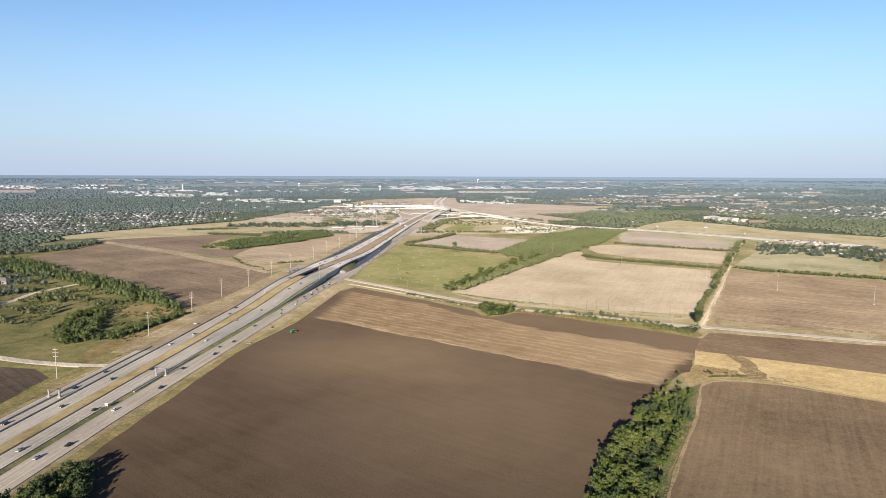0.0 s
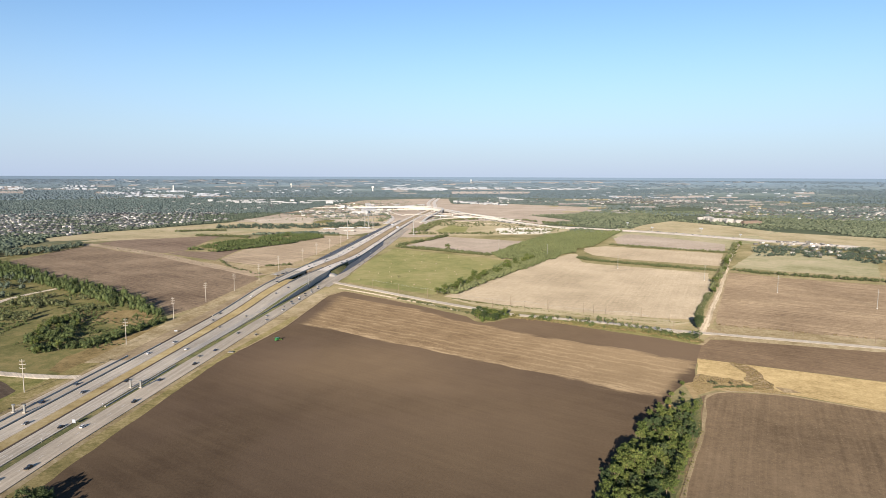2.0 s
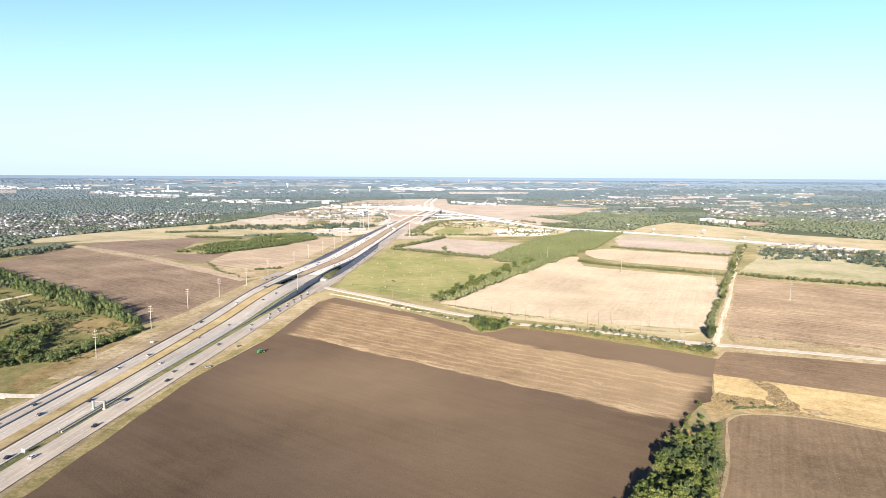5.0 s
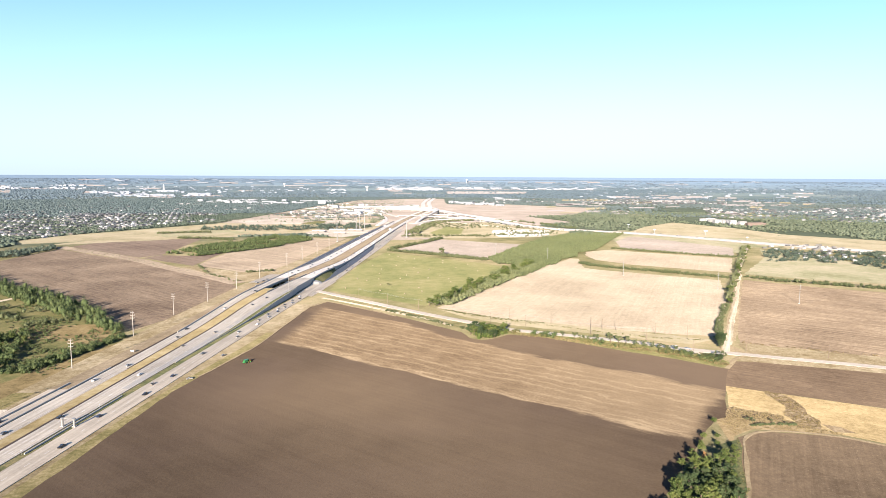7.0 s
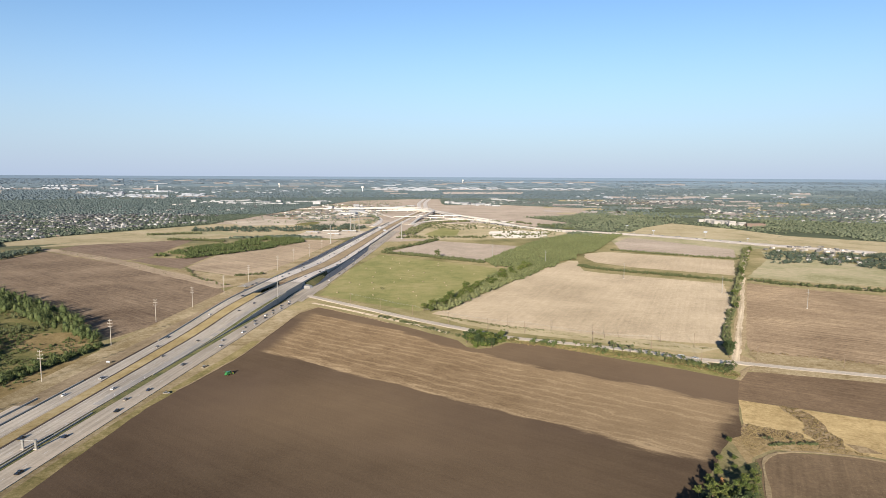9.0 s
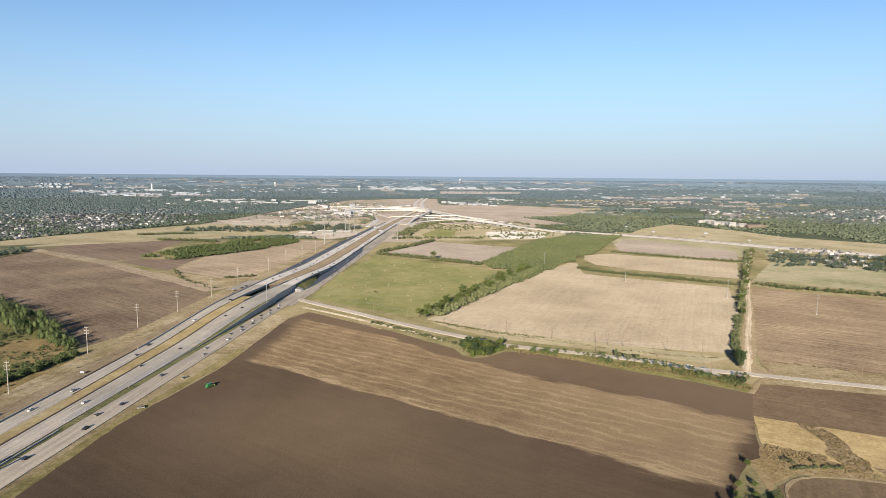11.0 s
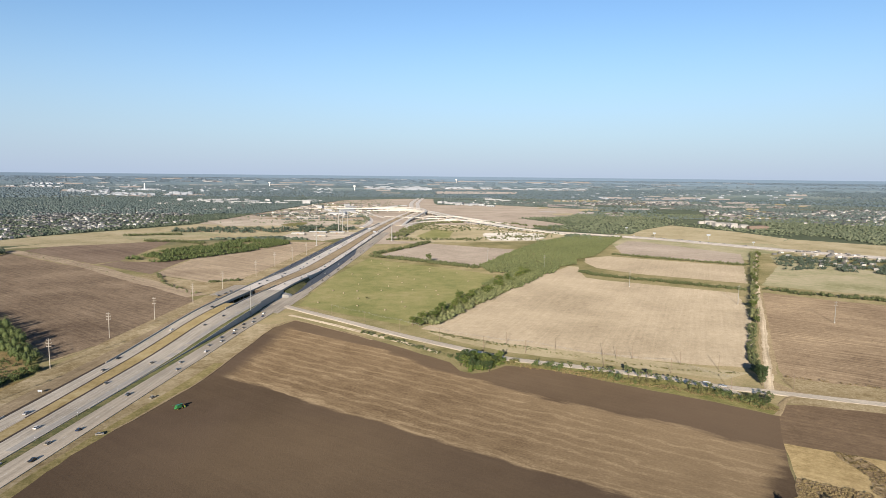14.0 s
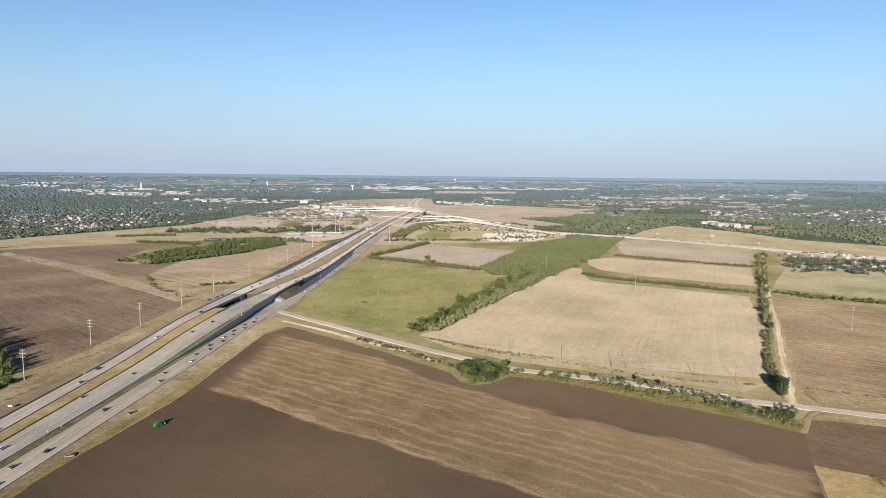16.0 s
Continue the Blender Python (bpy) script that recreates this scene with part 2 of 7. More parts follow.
def country_material():
    """Dry open country near by; beyond it woods and suburbs with pale clearings, their pattern squeezed to fit the
    camera's view and their colours turned blue-grey as haze out to the horizon.
    """
    m, nt, b = mat("open_country_and_woods", 0.95)
    b.inputs["Specular IOR Level"].default_value, b.inputs["Diffuse Roughness"].default_value = 0.05, 1.0
    v = coords(nt)

    def vec(op, p, q):
        n = nt.nodes.new("ShaderNodeVectorMath")
        n.operation = op
        link(nt, p, n.inputs[0])
        if isinstance(q, tuple):
            n.inputs[1].default_value = q
        elif q is not None:
            link(nt, q, n.inputs["Scale" if op == "SCALE" else 1])
        return n.outputs["Value" if op == "LENGTH" else "Vector"]

    flat = vec("MULTIPLY", vec("SUBTRACT", v, (CENTRE[0], CENTRE[1], 0.0)), (1.0, 1.0, 0.0))
    r = vec("LENGTH", flat, None)
    out = calc(nt, "DIVIDE", RIM_K ** 2, calc(nt, "SUBTRACT", RIM_R, calc(nt, "MAXIMUM", r, FLAT_R)))
    d = calc(nt, "ADD", calc(nt, "MINIMUM", r, FLAT_R), calc(nt, "SUBTRACT", out, RIM_K))
    true = vec("SCALE", flat, calc(nt, "DIVIDE", d, calc(nt, "MAXIMUM", r, 1.0)))
    wide, mid, fine = noise_tex(nt, true, 0.0011, 4, 0.55, 0.6), noise_tex(nt, true, 0.006, 5, 0.65, 0.4), noise_tex(nt, v, 0.6, 6, 0.8)
    small = noise_tex(nt, true, 0.03, 5, 0.75)
    dry = ramp(nt, blend(nt, [(noise_tex(nt, v, 0.006, 5, 0.6, 0.5), 1.0), (noise_tex(nt, v, 0.042, 5, 0.65, 0.4), 0.7), (fine, 0.8)]),
               [(0.22, (0.046, 0.043, 0.019)), (0.40, (0.080, 0.075, 0.036)), (0.54, (0.114, 0.101, 0.056)), (0.75, (0.165, 0.137, 0.086))])
    f = blend(nt, [(wide, 0.7), (mid, 0.75), (small, 0.5)])
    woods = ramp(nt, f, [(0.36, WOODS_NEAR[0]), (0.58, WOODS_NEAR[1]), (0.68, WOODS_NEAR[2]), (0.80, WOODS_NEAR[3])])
    hazed_woods = ramp(nt, f, [(0.36, WOODS_HAZY[0]), (0.54, WOODS_HAZY[1]), (0.64, WOODS_HAZY[2]), (0.76, WOODS_HAZY[3])])
    # haze is mixed into the base colour as the distance grows
    col = mix(nt, fit01(nt, d, 1700, 6500), woods, hazed_woods)
    col = mix(nt, fit01(nt, calc(nt, "LOGARITHM", d, 10.0), 3.6, 4.4), col, WOODS_HORIZON_HAZE)
    edge = calc(nt, "MULTIPLY_ADD", calc(nt, "SUBTRACT", mid, 0.5), 260, d)
    link(nt, mix(nt, fit01(nt, edge, 1180, 1330), dry, col), b.inputs["Base Color"])
    return m


def pavement(name, c, seam=4.6, vary=0.1, turn=0.0):
    """Concrete or asphalt with wheel-worn streaks along the road."""
    m, nt, b = mat(name, 0.85)
    v = coords(nt)
    st = noise_tex(nt, coords(nt, -radians(turn), (0.8, 0.012, 1)), 1.0, 4, 0.6)
    n1, n2 = noise_tex(nt, v, 0.02, 4), noise_tex(nt, v, 0.7, 5, 0.7)
    f = blend(nt, [(st, 0.9), (n1, 0.6), (n2, 0.5)])
    lo, hi = tuple(k * (1 - 2.4 * vary) for k in c), tuple(k * (1 + 2 * vary) for k in c)
    link(nt, ramp(nt, f, [(0.28, lo), (0.72, hi)]), b.inputs["Base Color"])
    return m


def foliage(name, a, b_, c, gloss=0.2, own=0.5):
    """Leaves: each clump takes its own green, with a shift from tree to tree."""
    m, nt, b = mat(name, 0.75)
    b.inputs["Specular IOR Level"].default_value = gloss
    g, o = nt.nodes.new("ShaderNodeNewGeometry"), nt.nodes.new("ShaderNodeObjectInfo")
    f = calc(nt, "ADD", calc(nt, "MULTIPLY", g.outputs["Random Per Island"], own), calc(nt, "MULTIPLY", o.outputs["Random"], 1 - own))
    f = blend(nt, [(f, 0.55), (noise_tex(nt, coords(nt), 0.02, 3), 0.3), (noise_tex(nt, coords(nt), 0.004, 3, 0.6), 0.45)])
    link(nt, ramp(nt, f, [(0.2, a), (0.5, b_), (0.8, c)]), b.inputs["Base Color"])
    return m


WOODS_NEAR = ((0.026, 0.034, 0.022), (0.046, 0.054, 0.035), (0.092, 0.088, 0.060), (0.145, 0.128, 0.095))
# woods colours that already hold the blue-grey of distance haze
WOODS_HAZY = ((0.064, 0.090, 0.104), (0.082, 0.109, 0.120), (0.118, 0.132, 0.132), (0.180, 0.179, 0.170))
WOODS_HORIZON_HAZE = (0.085, 0.122, 0.168)
CLAY_RED = (0.057, 0.042, 0.032)
CLAY_DARK, CLAY_LIGHT, CLAY_DUST_GLOW = (0.0358, 0.0257, 0.0178), (0.0552, 0.0408, 0.0278), (0.145, 0.108, 0.070)
SWATH_DARK, SWATH_MID, SWATH_LIGHT = (0.067, 0.047, 0.028), (0.109, 0.080, 0.049), (0.192, 0.149, 0.096)
M_big = big_field_material()
M_brown_se = soil("brown_tilled_southeast", (0.140, 0.098, 0.058), (0.240, 0.170, 0.102), 61, 2.6, 0.3, (0.46, 0.36, 0.23), 0.012, 0.7, 0.6, 0.47)
M_brown_e = soil("brown_tilled_east", (0.22, 0.152, 0.094), (0.49, 0.365, 0.228), -38, 3.0, 0.5, None, 0.01, 0.8, 1.1)
M_dark_e = soil("dark_tilled_east", (0.155, 0.104, 0.063), (0.285, 0.20, 0.122), -36, 4.0, 0.3, None, 0.012, 0.7, 0.6)
M_red_w = soil("reddish_tilled_west", (0.15, 0.104, 0.070), (0.36, 0.268, 0.178), -42, 3.5, 0.3, (0.47, 0.375, 0.25), 0.014, 1.0, 0.75)
M_red_w2 = soil("reddish_tilled_far", (0.20, 0.14, 0.10), (0.32, 0.24, 0.17), -42, 8.0, 0.5)
M_tan = soil("pale_stubble", (0.44, 0.345, 0.225), (0.66, 0.54, 0.37), 64, 5.0, 0.25, None, 0.010, 0.7, 0.42, 0.345)
M_tan_w = soil("pinkish_stubble", (0.36, 0.285, 0.215), (0.55, 0.46, 0.36), -40, 8.0, 0.45, None, 0.009, 0.8, 0.7)
M_tan_dull = soil("dull_brown_stubble", (0.33, 0.245, 0.165), (0.52, 0.41, 0.28), -40, 8.0, 0.6, None, 0.009, 0.9, 0.9)
M_gold = soil("golden_stubble", (0.435, 0.31, 0.140), (0.66, 0.50, 0.25), -36, 2.5, 0.45, None, 0.02, 1.2, 0.7, 0.38)
M_bare = soil("bare_pale_earth", (0.40, 0.335, 0.255), (0.70, 0.60, 0.47), 10, 20.0, 0.6, None, 0.012, 1.2)
M_caliche = soil("white_caliche_lot", (0.66, 0.58, 0.47), (0.95, 0.87, 0.74), 10, 20.0, 0.4, None, 0.02, 1.0)
M_track = soil("pale_dirt_track", (0.36, 0.285, 0.185), (0.60, 0.495, 0.35), 61, 2.2, 1.0, None, 0.02, tone=0.47)
M_verge = grass("dusty_dry_verge", [(0.25, (0.195, 0.144, 0.072)), (0.42, (0.29, 0.224, 0.122)), (0.58, (0.375, 0.298, 0.178)), (0.78, (0.50, 0.41, 0.27))], 0.03, 1.1, 0.42)
M_graze = grass("grazed_pasture", [(0.28, (0.26, 0.25, 0.125)), (0.46, (0.38, 0.345, 0.195)), (0.74, (0.52, 0.44, 0.29))], 0.014)
M_vergegrass = grass("golden_olive_verge", [(0.28, (0.165, 0.145, 0.055)), (0.5, (0.275, 0.225, 0.095)), (0.74, (0.42, 0.33, 0.17))], 0.05, 1.1, 0.40)
M_yellow = grass("yellow_green_roadside_grass", [(0.28, (0.13, 0.14, 0.045)), (0.5, (0.235, 0.22, 0.075)), (0.74, (0.40, 0.33, 0.15))], 0.05)
M_rough = grass("rough_brown_weeds", [(0.3, (0.21, 0.145, 0.075)), (0.5, (0.36, 0.26, 0.145)), (0.7, (0.50, 0.38, 0.22))], 0.06, 1.4)
M_margin = soil("pale_field_margin", (0.25, 0.185, 0.105), (0.38, 0.295, 0.175), 61, 3.0, 0.3, None, 0.03, 1.2, 0.4, 0.45)
M_dry = grass("dry_grass", [(0.28, (0.24, 0.168, 0.078)), (0.5, (0.39, 0.283, 0.142)), (0.74, (0.52, 0.40, 0.23))], 0.03, tone=0.39)
M_drypale = grass("pale_dry_pasture", [(0.28, (0.33, 0.275, 0.15)), (0.5, (0.46, 0.385, 0.23)), (0.74, (0.55, 0.465, 0.30))], 0.012)
M_green = grass("green_pasture", [(0.25, (0.20, 0.208, 0.072)), (0.44, (0.275, 0.268, 0.102)), (0.60, (0.345, 0.308, 0.132)), (0.80, (0.43, 0.36, 0.185))], 0.012, 0.9, 0.345)
M_scrub = grass("olive_scrub_grass", [(0.28, (0.115, 0.120, 0.044)), (0.5, (0.195, 0.182, 0.070)), (0.74, (0.33, 0.26, 0.118))], 0.022)
M_orange = grass("rusty_dry_grass", [(0.28, (0.18, 0.135, 0.058)), (0.5, (0.30, 0.22, 0.10)), (0.74, (0.40, 0.30, 0.15))], 0.05)
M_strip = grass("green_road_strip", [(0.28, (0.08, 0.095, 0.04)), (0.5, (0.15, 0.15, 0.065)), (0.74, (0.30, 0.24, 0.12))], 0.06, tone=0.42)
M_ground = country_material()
M_concrete = pavement("worn_concrete", (0.42, 0.366, 0.288), vary=0.14, turn=-5.5)
M_asphalt = pavement("dark_asphalt", (0.075, 0.085, 0.10), turn=-5.5)
M_median = grass("mown_median_grass", [(0.28, (0.255, 0.19, 0.086)), (0.5, (0.38, 0.29, 0.142)), (0.74, (0.475, 0.385, 0.218))], 0.03, tone=0.42)
M_edge = pavement("stained_inner_shoulder", (0.062, 0.045, 0.032), turn=-5.5)
M_dusty = pavement("dusty_concrete", (0.40, 0.34, 0.258), turn=-5.5, vary=0.13)
M_earth = soil("trodden_brown_earth", (0.25, 0.187, 0.112), (0.43, 0.335, 0.215), 84.5, 4.0, 0.4, None, 0.03, 0.9, 0.5)
# lighter copy of the concrete for the roads beyond the overpass
M_pale = pavement("pale_new_concrete", (0.63, 0.56, 0.47), turn=-5.5)
M_clay_w = soil("dark_clay_west", (0.085, 0.063, 0.046), (0.16, 0.12, 0.085), -42, 6.0, 0.3, None, 0.012)
M_gravel = pavement("pale_gravel_road", (0.55, 0.465, 0.35), turn=40, vary=0.13)
M_wall = plain("cast_concrete", (0.35, 0.33, 0.295), 0.85, 0, 0.08, 0.5)
M_flyover = plain("bridge_concrete", (0.52, 0.485, 0.43), 0.85, 0, 0.1, 0.2)
M_white = plain("white_paint", (0.62, 0.61, 0.58), 0.5, 0, 0.05)
M_line = plain("road_paint", (0.60, 0.58, 0.54), 0.6, 0, 0.1)
M_steel = plain("galvanised_steel", (0.22, 0.22, 0.21), 0.5, 0.3, 0.06)
M_pole = plain("weathered_pole", (0.27, 0.25, 0.22), 0.8, 0, 0.1, 0.4)
M_wood = plain("grey_pole_wood", (0.16, 0.12, 0.09), 0.9, 0, 0.15, 0.6)
M_bark = plain("bark", (0.12, 0.09, 0.065), 0.95, 0, 0.2, 1.2)
M_leaf = foliage("oak_leaves", (0.024, 0.040, 0.009), (0.058, 0.080, 0.019), (0.145, 0.152, 0.044), 0.2, 0.65)
M_dark_leaf = foliage("cedar_elm_leaves", (0.018, 0.032, 0.012), (0.036, 0.054, 0.020), (0.070, 0.086, 0.034))
M_leaf2 = foliage("hedge_leaves", (0.042, 0.054, 0.022), (0.075, 0.087, 0.038), (0.12, 0.124, 0.060))
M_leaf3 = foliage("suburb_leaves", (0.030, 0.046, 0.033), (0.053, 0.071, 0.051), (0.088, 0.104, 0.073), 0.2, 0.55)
M_olive = foliage("elm_and_mesquite_leaves", (0.060, 0.077, 0.049), (0.094, 0.112, 0.070), (0.140, 0.153, 0.098), 0.2, 0.8)
# the next three leaf colours have aerial haze painted in, bluer each time
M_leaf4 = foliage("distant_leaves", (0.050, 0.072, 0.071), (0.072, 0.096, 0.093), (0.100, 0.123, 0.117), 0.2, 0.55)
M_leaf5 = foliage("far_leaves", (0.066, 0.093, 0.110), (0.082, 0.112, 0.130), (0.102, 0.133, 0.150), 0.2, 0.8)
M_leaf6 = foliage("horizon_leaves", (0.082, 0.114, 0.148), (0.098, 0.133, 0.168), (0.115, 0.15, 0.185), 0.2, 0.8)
M_creek = foliage("mesquite_leaves", (0.066, 0.082, 0.035), (0.106, 0.121, 0.053), (0.152, 0.158, 0.075), 0.2, 0.55)
M_straw = foliage("yellowing_leaves", (0.075, 0.075, 0.028), (0.115, 0.108, 0.042), (0.18, 0.155, 0.068))
M_scrubleaf = foliage("scrub_leaves", (0.033, 0.050, 0.017), (0.056, 0.075, 0.026), (0.094, 0.107, 0.040), 0.2, 0.6)
M_weed = foliage("dry_weeds", (0.085, 0.066, 0.03), (0.15, 0.115, 0.055), (0.24, 0.19, 0.10))
M_rust = foliage("rusty_leaves", (0.16, 0.08, 0.03), (0.22, 0.12, 0.05), (0.28, 0.17, 0.07))
M_glass, _nt, _b = mat("dark_glass", 0.08)
_b.inputs["Base Color"].default_value, _b.inputs["Specular IOR Level"].default_value = (0.015, 0.018, 0.02, 1), 0.6
M_shed = plain("sunlit_pale_cladding", (0.25, 0.275, 0.31), 0.8, 0, 0.2, 0.02)
M_tyre = plain("tyre_rubber", (0.02, 0.02, 0.02), 0.9)
PAINT = {}
for _n, _c in (("white", (0.56, 0.56, 0.55)), ("black", (0.015, 0.015, 0.017)), ("silver", (0.24, 0.245, 0.25)), ("grey", (0.10, 0.105, 0.11)),
               ("red", (0.09, 0.016, 0.013)), ("blue", (0.02, 0.03, 0.06)), ("tan", (0.20, 0.18, 0.15)), ("green", (0.03, 0.14, 0.045)),
               ("yellow", (0.35, 0.26, 0.03))):
    PAINT[_n] = plain(_n + "_car_paint", _c, 0.3, 0.0, 0.03)
    PAINT[_n].node_tree.nodes["Principled BSDF"].inputs["Coat Weight"].default_value = 0.4

# ---- mesh helpers ----


def link_mesh(name, verts, faces, material, parent=None, label=""):
    me = bpy.data.meshes.new(name)
    me.from_pydata([tuple(v) for v in verts], [], faces)
    me.materials.append(material)
    ob = new(name, me)
    ob.parent = parent
    if label:
        tagged(ob, label)
    return ob


def link_arrays(name, v, f, material, parent=None, smooth=False):
    """v (n, 3), f (m, k) with k corners each."""
    me = bpy.data.meshes.new(name)
    k = f.shape[1]
    me.vertices.add(len(v))
    me.vertices.foreach_set("co", np.ascontiguousarray(v, dtype=np.float32).ravel())
    me.loops.add(f.size)
    me.loops.foreach_set("vertex_index", np.ascontiguousarray(f, dtype=np.int32).ravel())
    me.polygons.add(len(f))
    me.polygons.foreach_set("loop_start", np.arange(0, f.size, k, dtype=np.int32))
    me.materials.append(material)
    me.update(calc_edges=True)
    me.validate()
    ob = new(name, me)
    ob.parent = parent
    return ob


class Build:
    """Collects boxes, tubes and prisms into one mesh."""

    def __init__(self):
        self.v, self.f = [], []

    def add(self, verts, faces):
        n = len(self.v)
        self.v += [tuple(p) for p in verts]
        self.f += [tuple(i + n for i in q) for q in faces]
        return self

    def box(self, c, s, turn=0.0, top=1.0, topy=None, shift=0.0):
        """A box about c with sides s; its top is scaled by top (and topy) and shifted along x."""
        topy = top if topy is None else topy
        cs, sn = math.cos(turn), math.sin(turn)
        out = []
        for z, kx, ky, dx in ((-0.5, 1, 1, 0), (0.5, top, topy, shift)):
            for x, y in ((-0.5, -0.5), (0.5, -0.5), (0.5, 0.5), (-0.5, 0.5)):
                px, py = x * s[0] * kx + dx, y * s[1] * ky
                out.append((c[0] + px * cs - py * sn, c[1] + px * sn + py * cs, c[2] + z * s[2]))
        return self.add(out, [(3, 2, 1, 0), (4, 5, 6, 7), (0, 1, 5, 4), (1, 2, 6, 5), (2, 3, 7, 6), (3, 0, 4, 7)])

    def tube(self, a, b, r0, r1=None, n=8):
        r1 = r0 if r1 is None else r1
        a, b = Vector(a), Vector(b)
        d = (b - a).normalized()
        u = d.orthogonal().normalized()
        w = d.cross(u)
        out = []
        for p, r in ((a, r0), (b, r1)):
            for i in range(n):
                t = 2 * math.pi * i / n
                out.append(p + u * (r * math.cos(t)) + w * (r * math.sin(t)))
        return self.add(out, [(i, (i + 1) % n, n + (i + 1) % n, n + i) for i in range(n)] + [tuple(range(n - 1, -1, -1)), tuple(range(n, 2 * n))])

    def lathe(self, c, prof, n=16):
        out = [(c[0] + r * math.cos(2 * math.pi * i / n), c[1] + r * math.sin(2 * math.pi * i / n), c[2] + z) for r, z in prof for i in range(n)]
        fs = [(k * n + i, k * n + (i + 1) % n, (k + 1) * n + (i + 1) % n, (k + 1) * n + i) for k in range(len(prof) - 1) for i in range(n)]
        return self.add(out, fs + [tuple(range(n - 1, -1, -1)), tuple(range((len(prof) - 1) * n, len(prof) * n))])

    def make(self, name, material, parent=None, label=""):
        return link_mesh(name, self.v, self.f, material, parent, label)


def thing(name, label, category, group="", at=(0, 0, 0), turn=0.0):
    e = new(name)
    e.empty_display_size = 0.5
    e.matrix_basis = pose(*at, 0, 0, turn)
    return tagged(e, label, category, group)


def structure(ob, label, category):
    return tagged(ob, label, category, "", "structure")


def stuff(ob, label, category):
    return tagged(ob, label, category, "", "stuff")


# ---- the plan ----
def squeeze(d):
    """The radius at which country d metres off is built: true to 3.5 km, drawn in beyond, up to the horizon."""
    d = np.asarray(d, float)
    return np.where(d < FLAT_R, d, RIM_R - RIM_K ** 2 / (np.maximum(d, FLAT_R) - FLAT_R + RIM_K))


def far(x, y):
    """Built place and scale of a point of the true country: it keeps its bearing and its angle below the horizon."""
    dx, dy = np.asarray(x, float) - CENTRE[0], np.asarray(y, float) - CENTRE[1]
    d = np.hypot(dx, dy) + 1e-6
    k = squeeze(d) / d
    return CENTRE[0] + dx * k, CENTRE[1] + dy * k, EYE_H * (1 - k), k


def ground_z(x, y):
    """Flat country that lifts to the rim of the drawn-in distance."""
    r = np.minimum(np.hypot(np.asarray(x) - CENTRE[0], np.asarray(y) - CENTRE[1]), RIM_R - 1)
    d = np.where(r < FLAT_R, r, FLAT_R - RIM_K + RIM_K ** 2 / (RIM_R - np.maximum(r, FLAT_R)))
    return EYE_H * (1 - r / np.maximum(d, 1e-6))


def ragged(poly, step=7.0, amp=0.7, seed=1):
    """The outline of a field with an uneven edge."""
    g = random.Random(seed)
    out = []
    for (x0, y0), (x1, y1) in zip(poly, poly[1:] + poly[:1]):
        d = math.hypot(x1 - x0, y1 - y0)
        s = step if d < 500 else d / 70
        n = max(1, int(d / s))
        for i in range(n):
            t = i / n
            k = 0 if i == 0 else amp
            out.append((x0 + (x1 - x0) * t + g.uniform(-k, k), y0 + (y1 - y0) * t + g.uniform(-k, k)))
    return out


FIELDS = {}
LAYER = [0.03]


def field(name, poly, material, label, category="field", amp=0.7, parent=None):
    FIELDS[name + str(len(FIELDS))] = poly
    LAYER[0] += 0.0018
    z = LAYER[0]
    p = ragged(poly, amp=amp, seed=len(FIELDS))
    n = len(p)
    area = sum(a[0] * b[1] - b[0] * a[1] for a, b in zip(p, p[1:] + p[:1]))
    if area < 0:
        p.reverse()
    v = [(x, y, z) for x, y in p]
    f = [tuple(range(n))]
    ob = link_mesh(name, v, f, material, parent)
    return structure(ob, label, category)


def inside(poly, x, y):
    p = np.array(poly)
    q = np.roll(p, -1, axis=0)
    c = np.zeros(np.shape(x), bool)
    for (x0, y0), (x1, y1) in zip(p, q):
        if y0 == y1:
            continue
        c ^= ((y0 > y) != (y1 > y)) & (x < (x1 - x0) * (y - y0) / (y1 - y0) + x0)
    return c


def curve_points(pts, step=12.0):
    """A smooth line through the points."""
    p = [Vector((*q, 0)) if len(q) == 2 else Vector(q) for q in pts]
    p = [2 * p[0] - p[1]] + p + [2 * p[-1] - p[-2]]
    out = []
    for i in range(1, len(p) - 2):
        n = max(2, int((p[i + 1] - p[i]).length / step))
        for k in range(n):
            t = k / n
            out.append(0.5 * ((2 * p[i]) + (p[i + 1] - p[i - 1]) * t + (2 * p[i - 1] - 5 * p[i] + 4 * p[i + 1] - p[i + 2]) * t * t
                              + (3 * p[i] - p[i - 1] - 3 * p[i + 1] + p[i + 2]) * t ** 3))
    return out + [p[-2]]


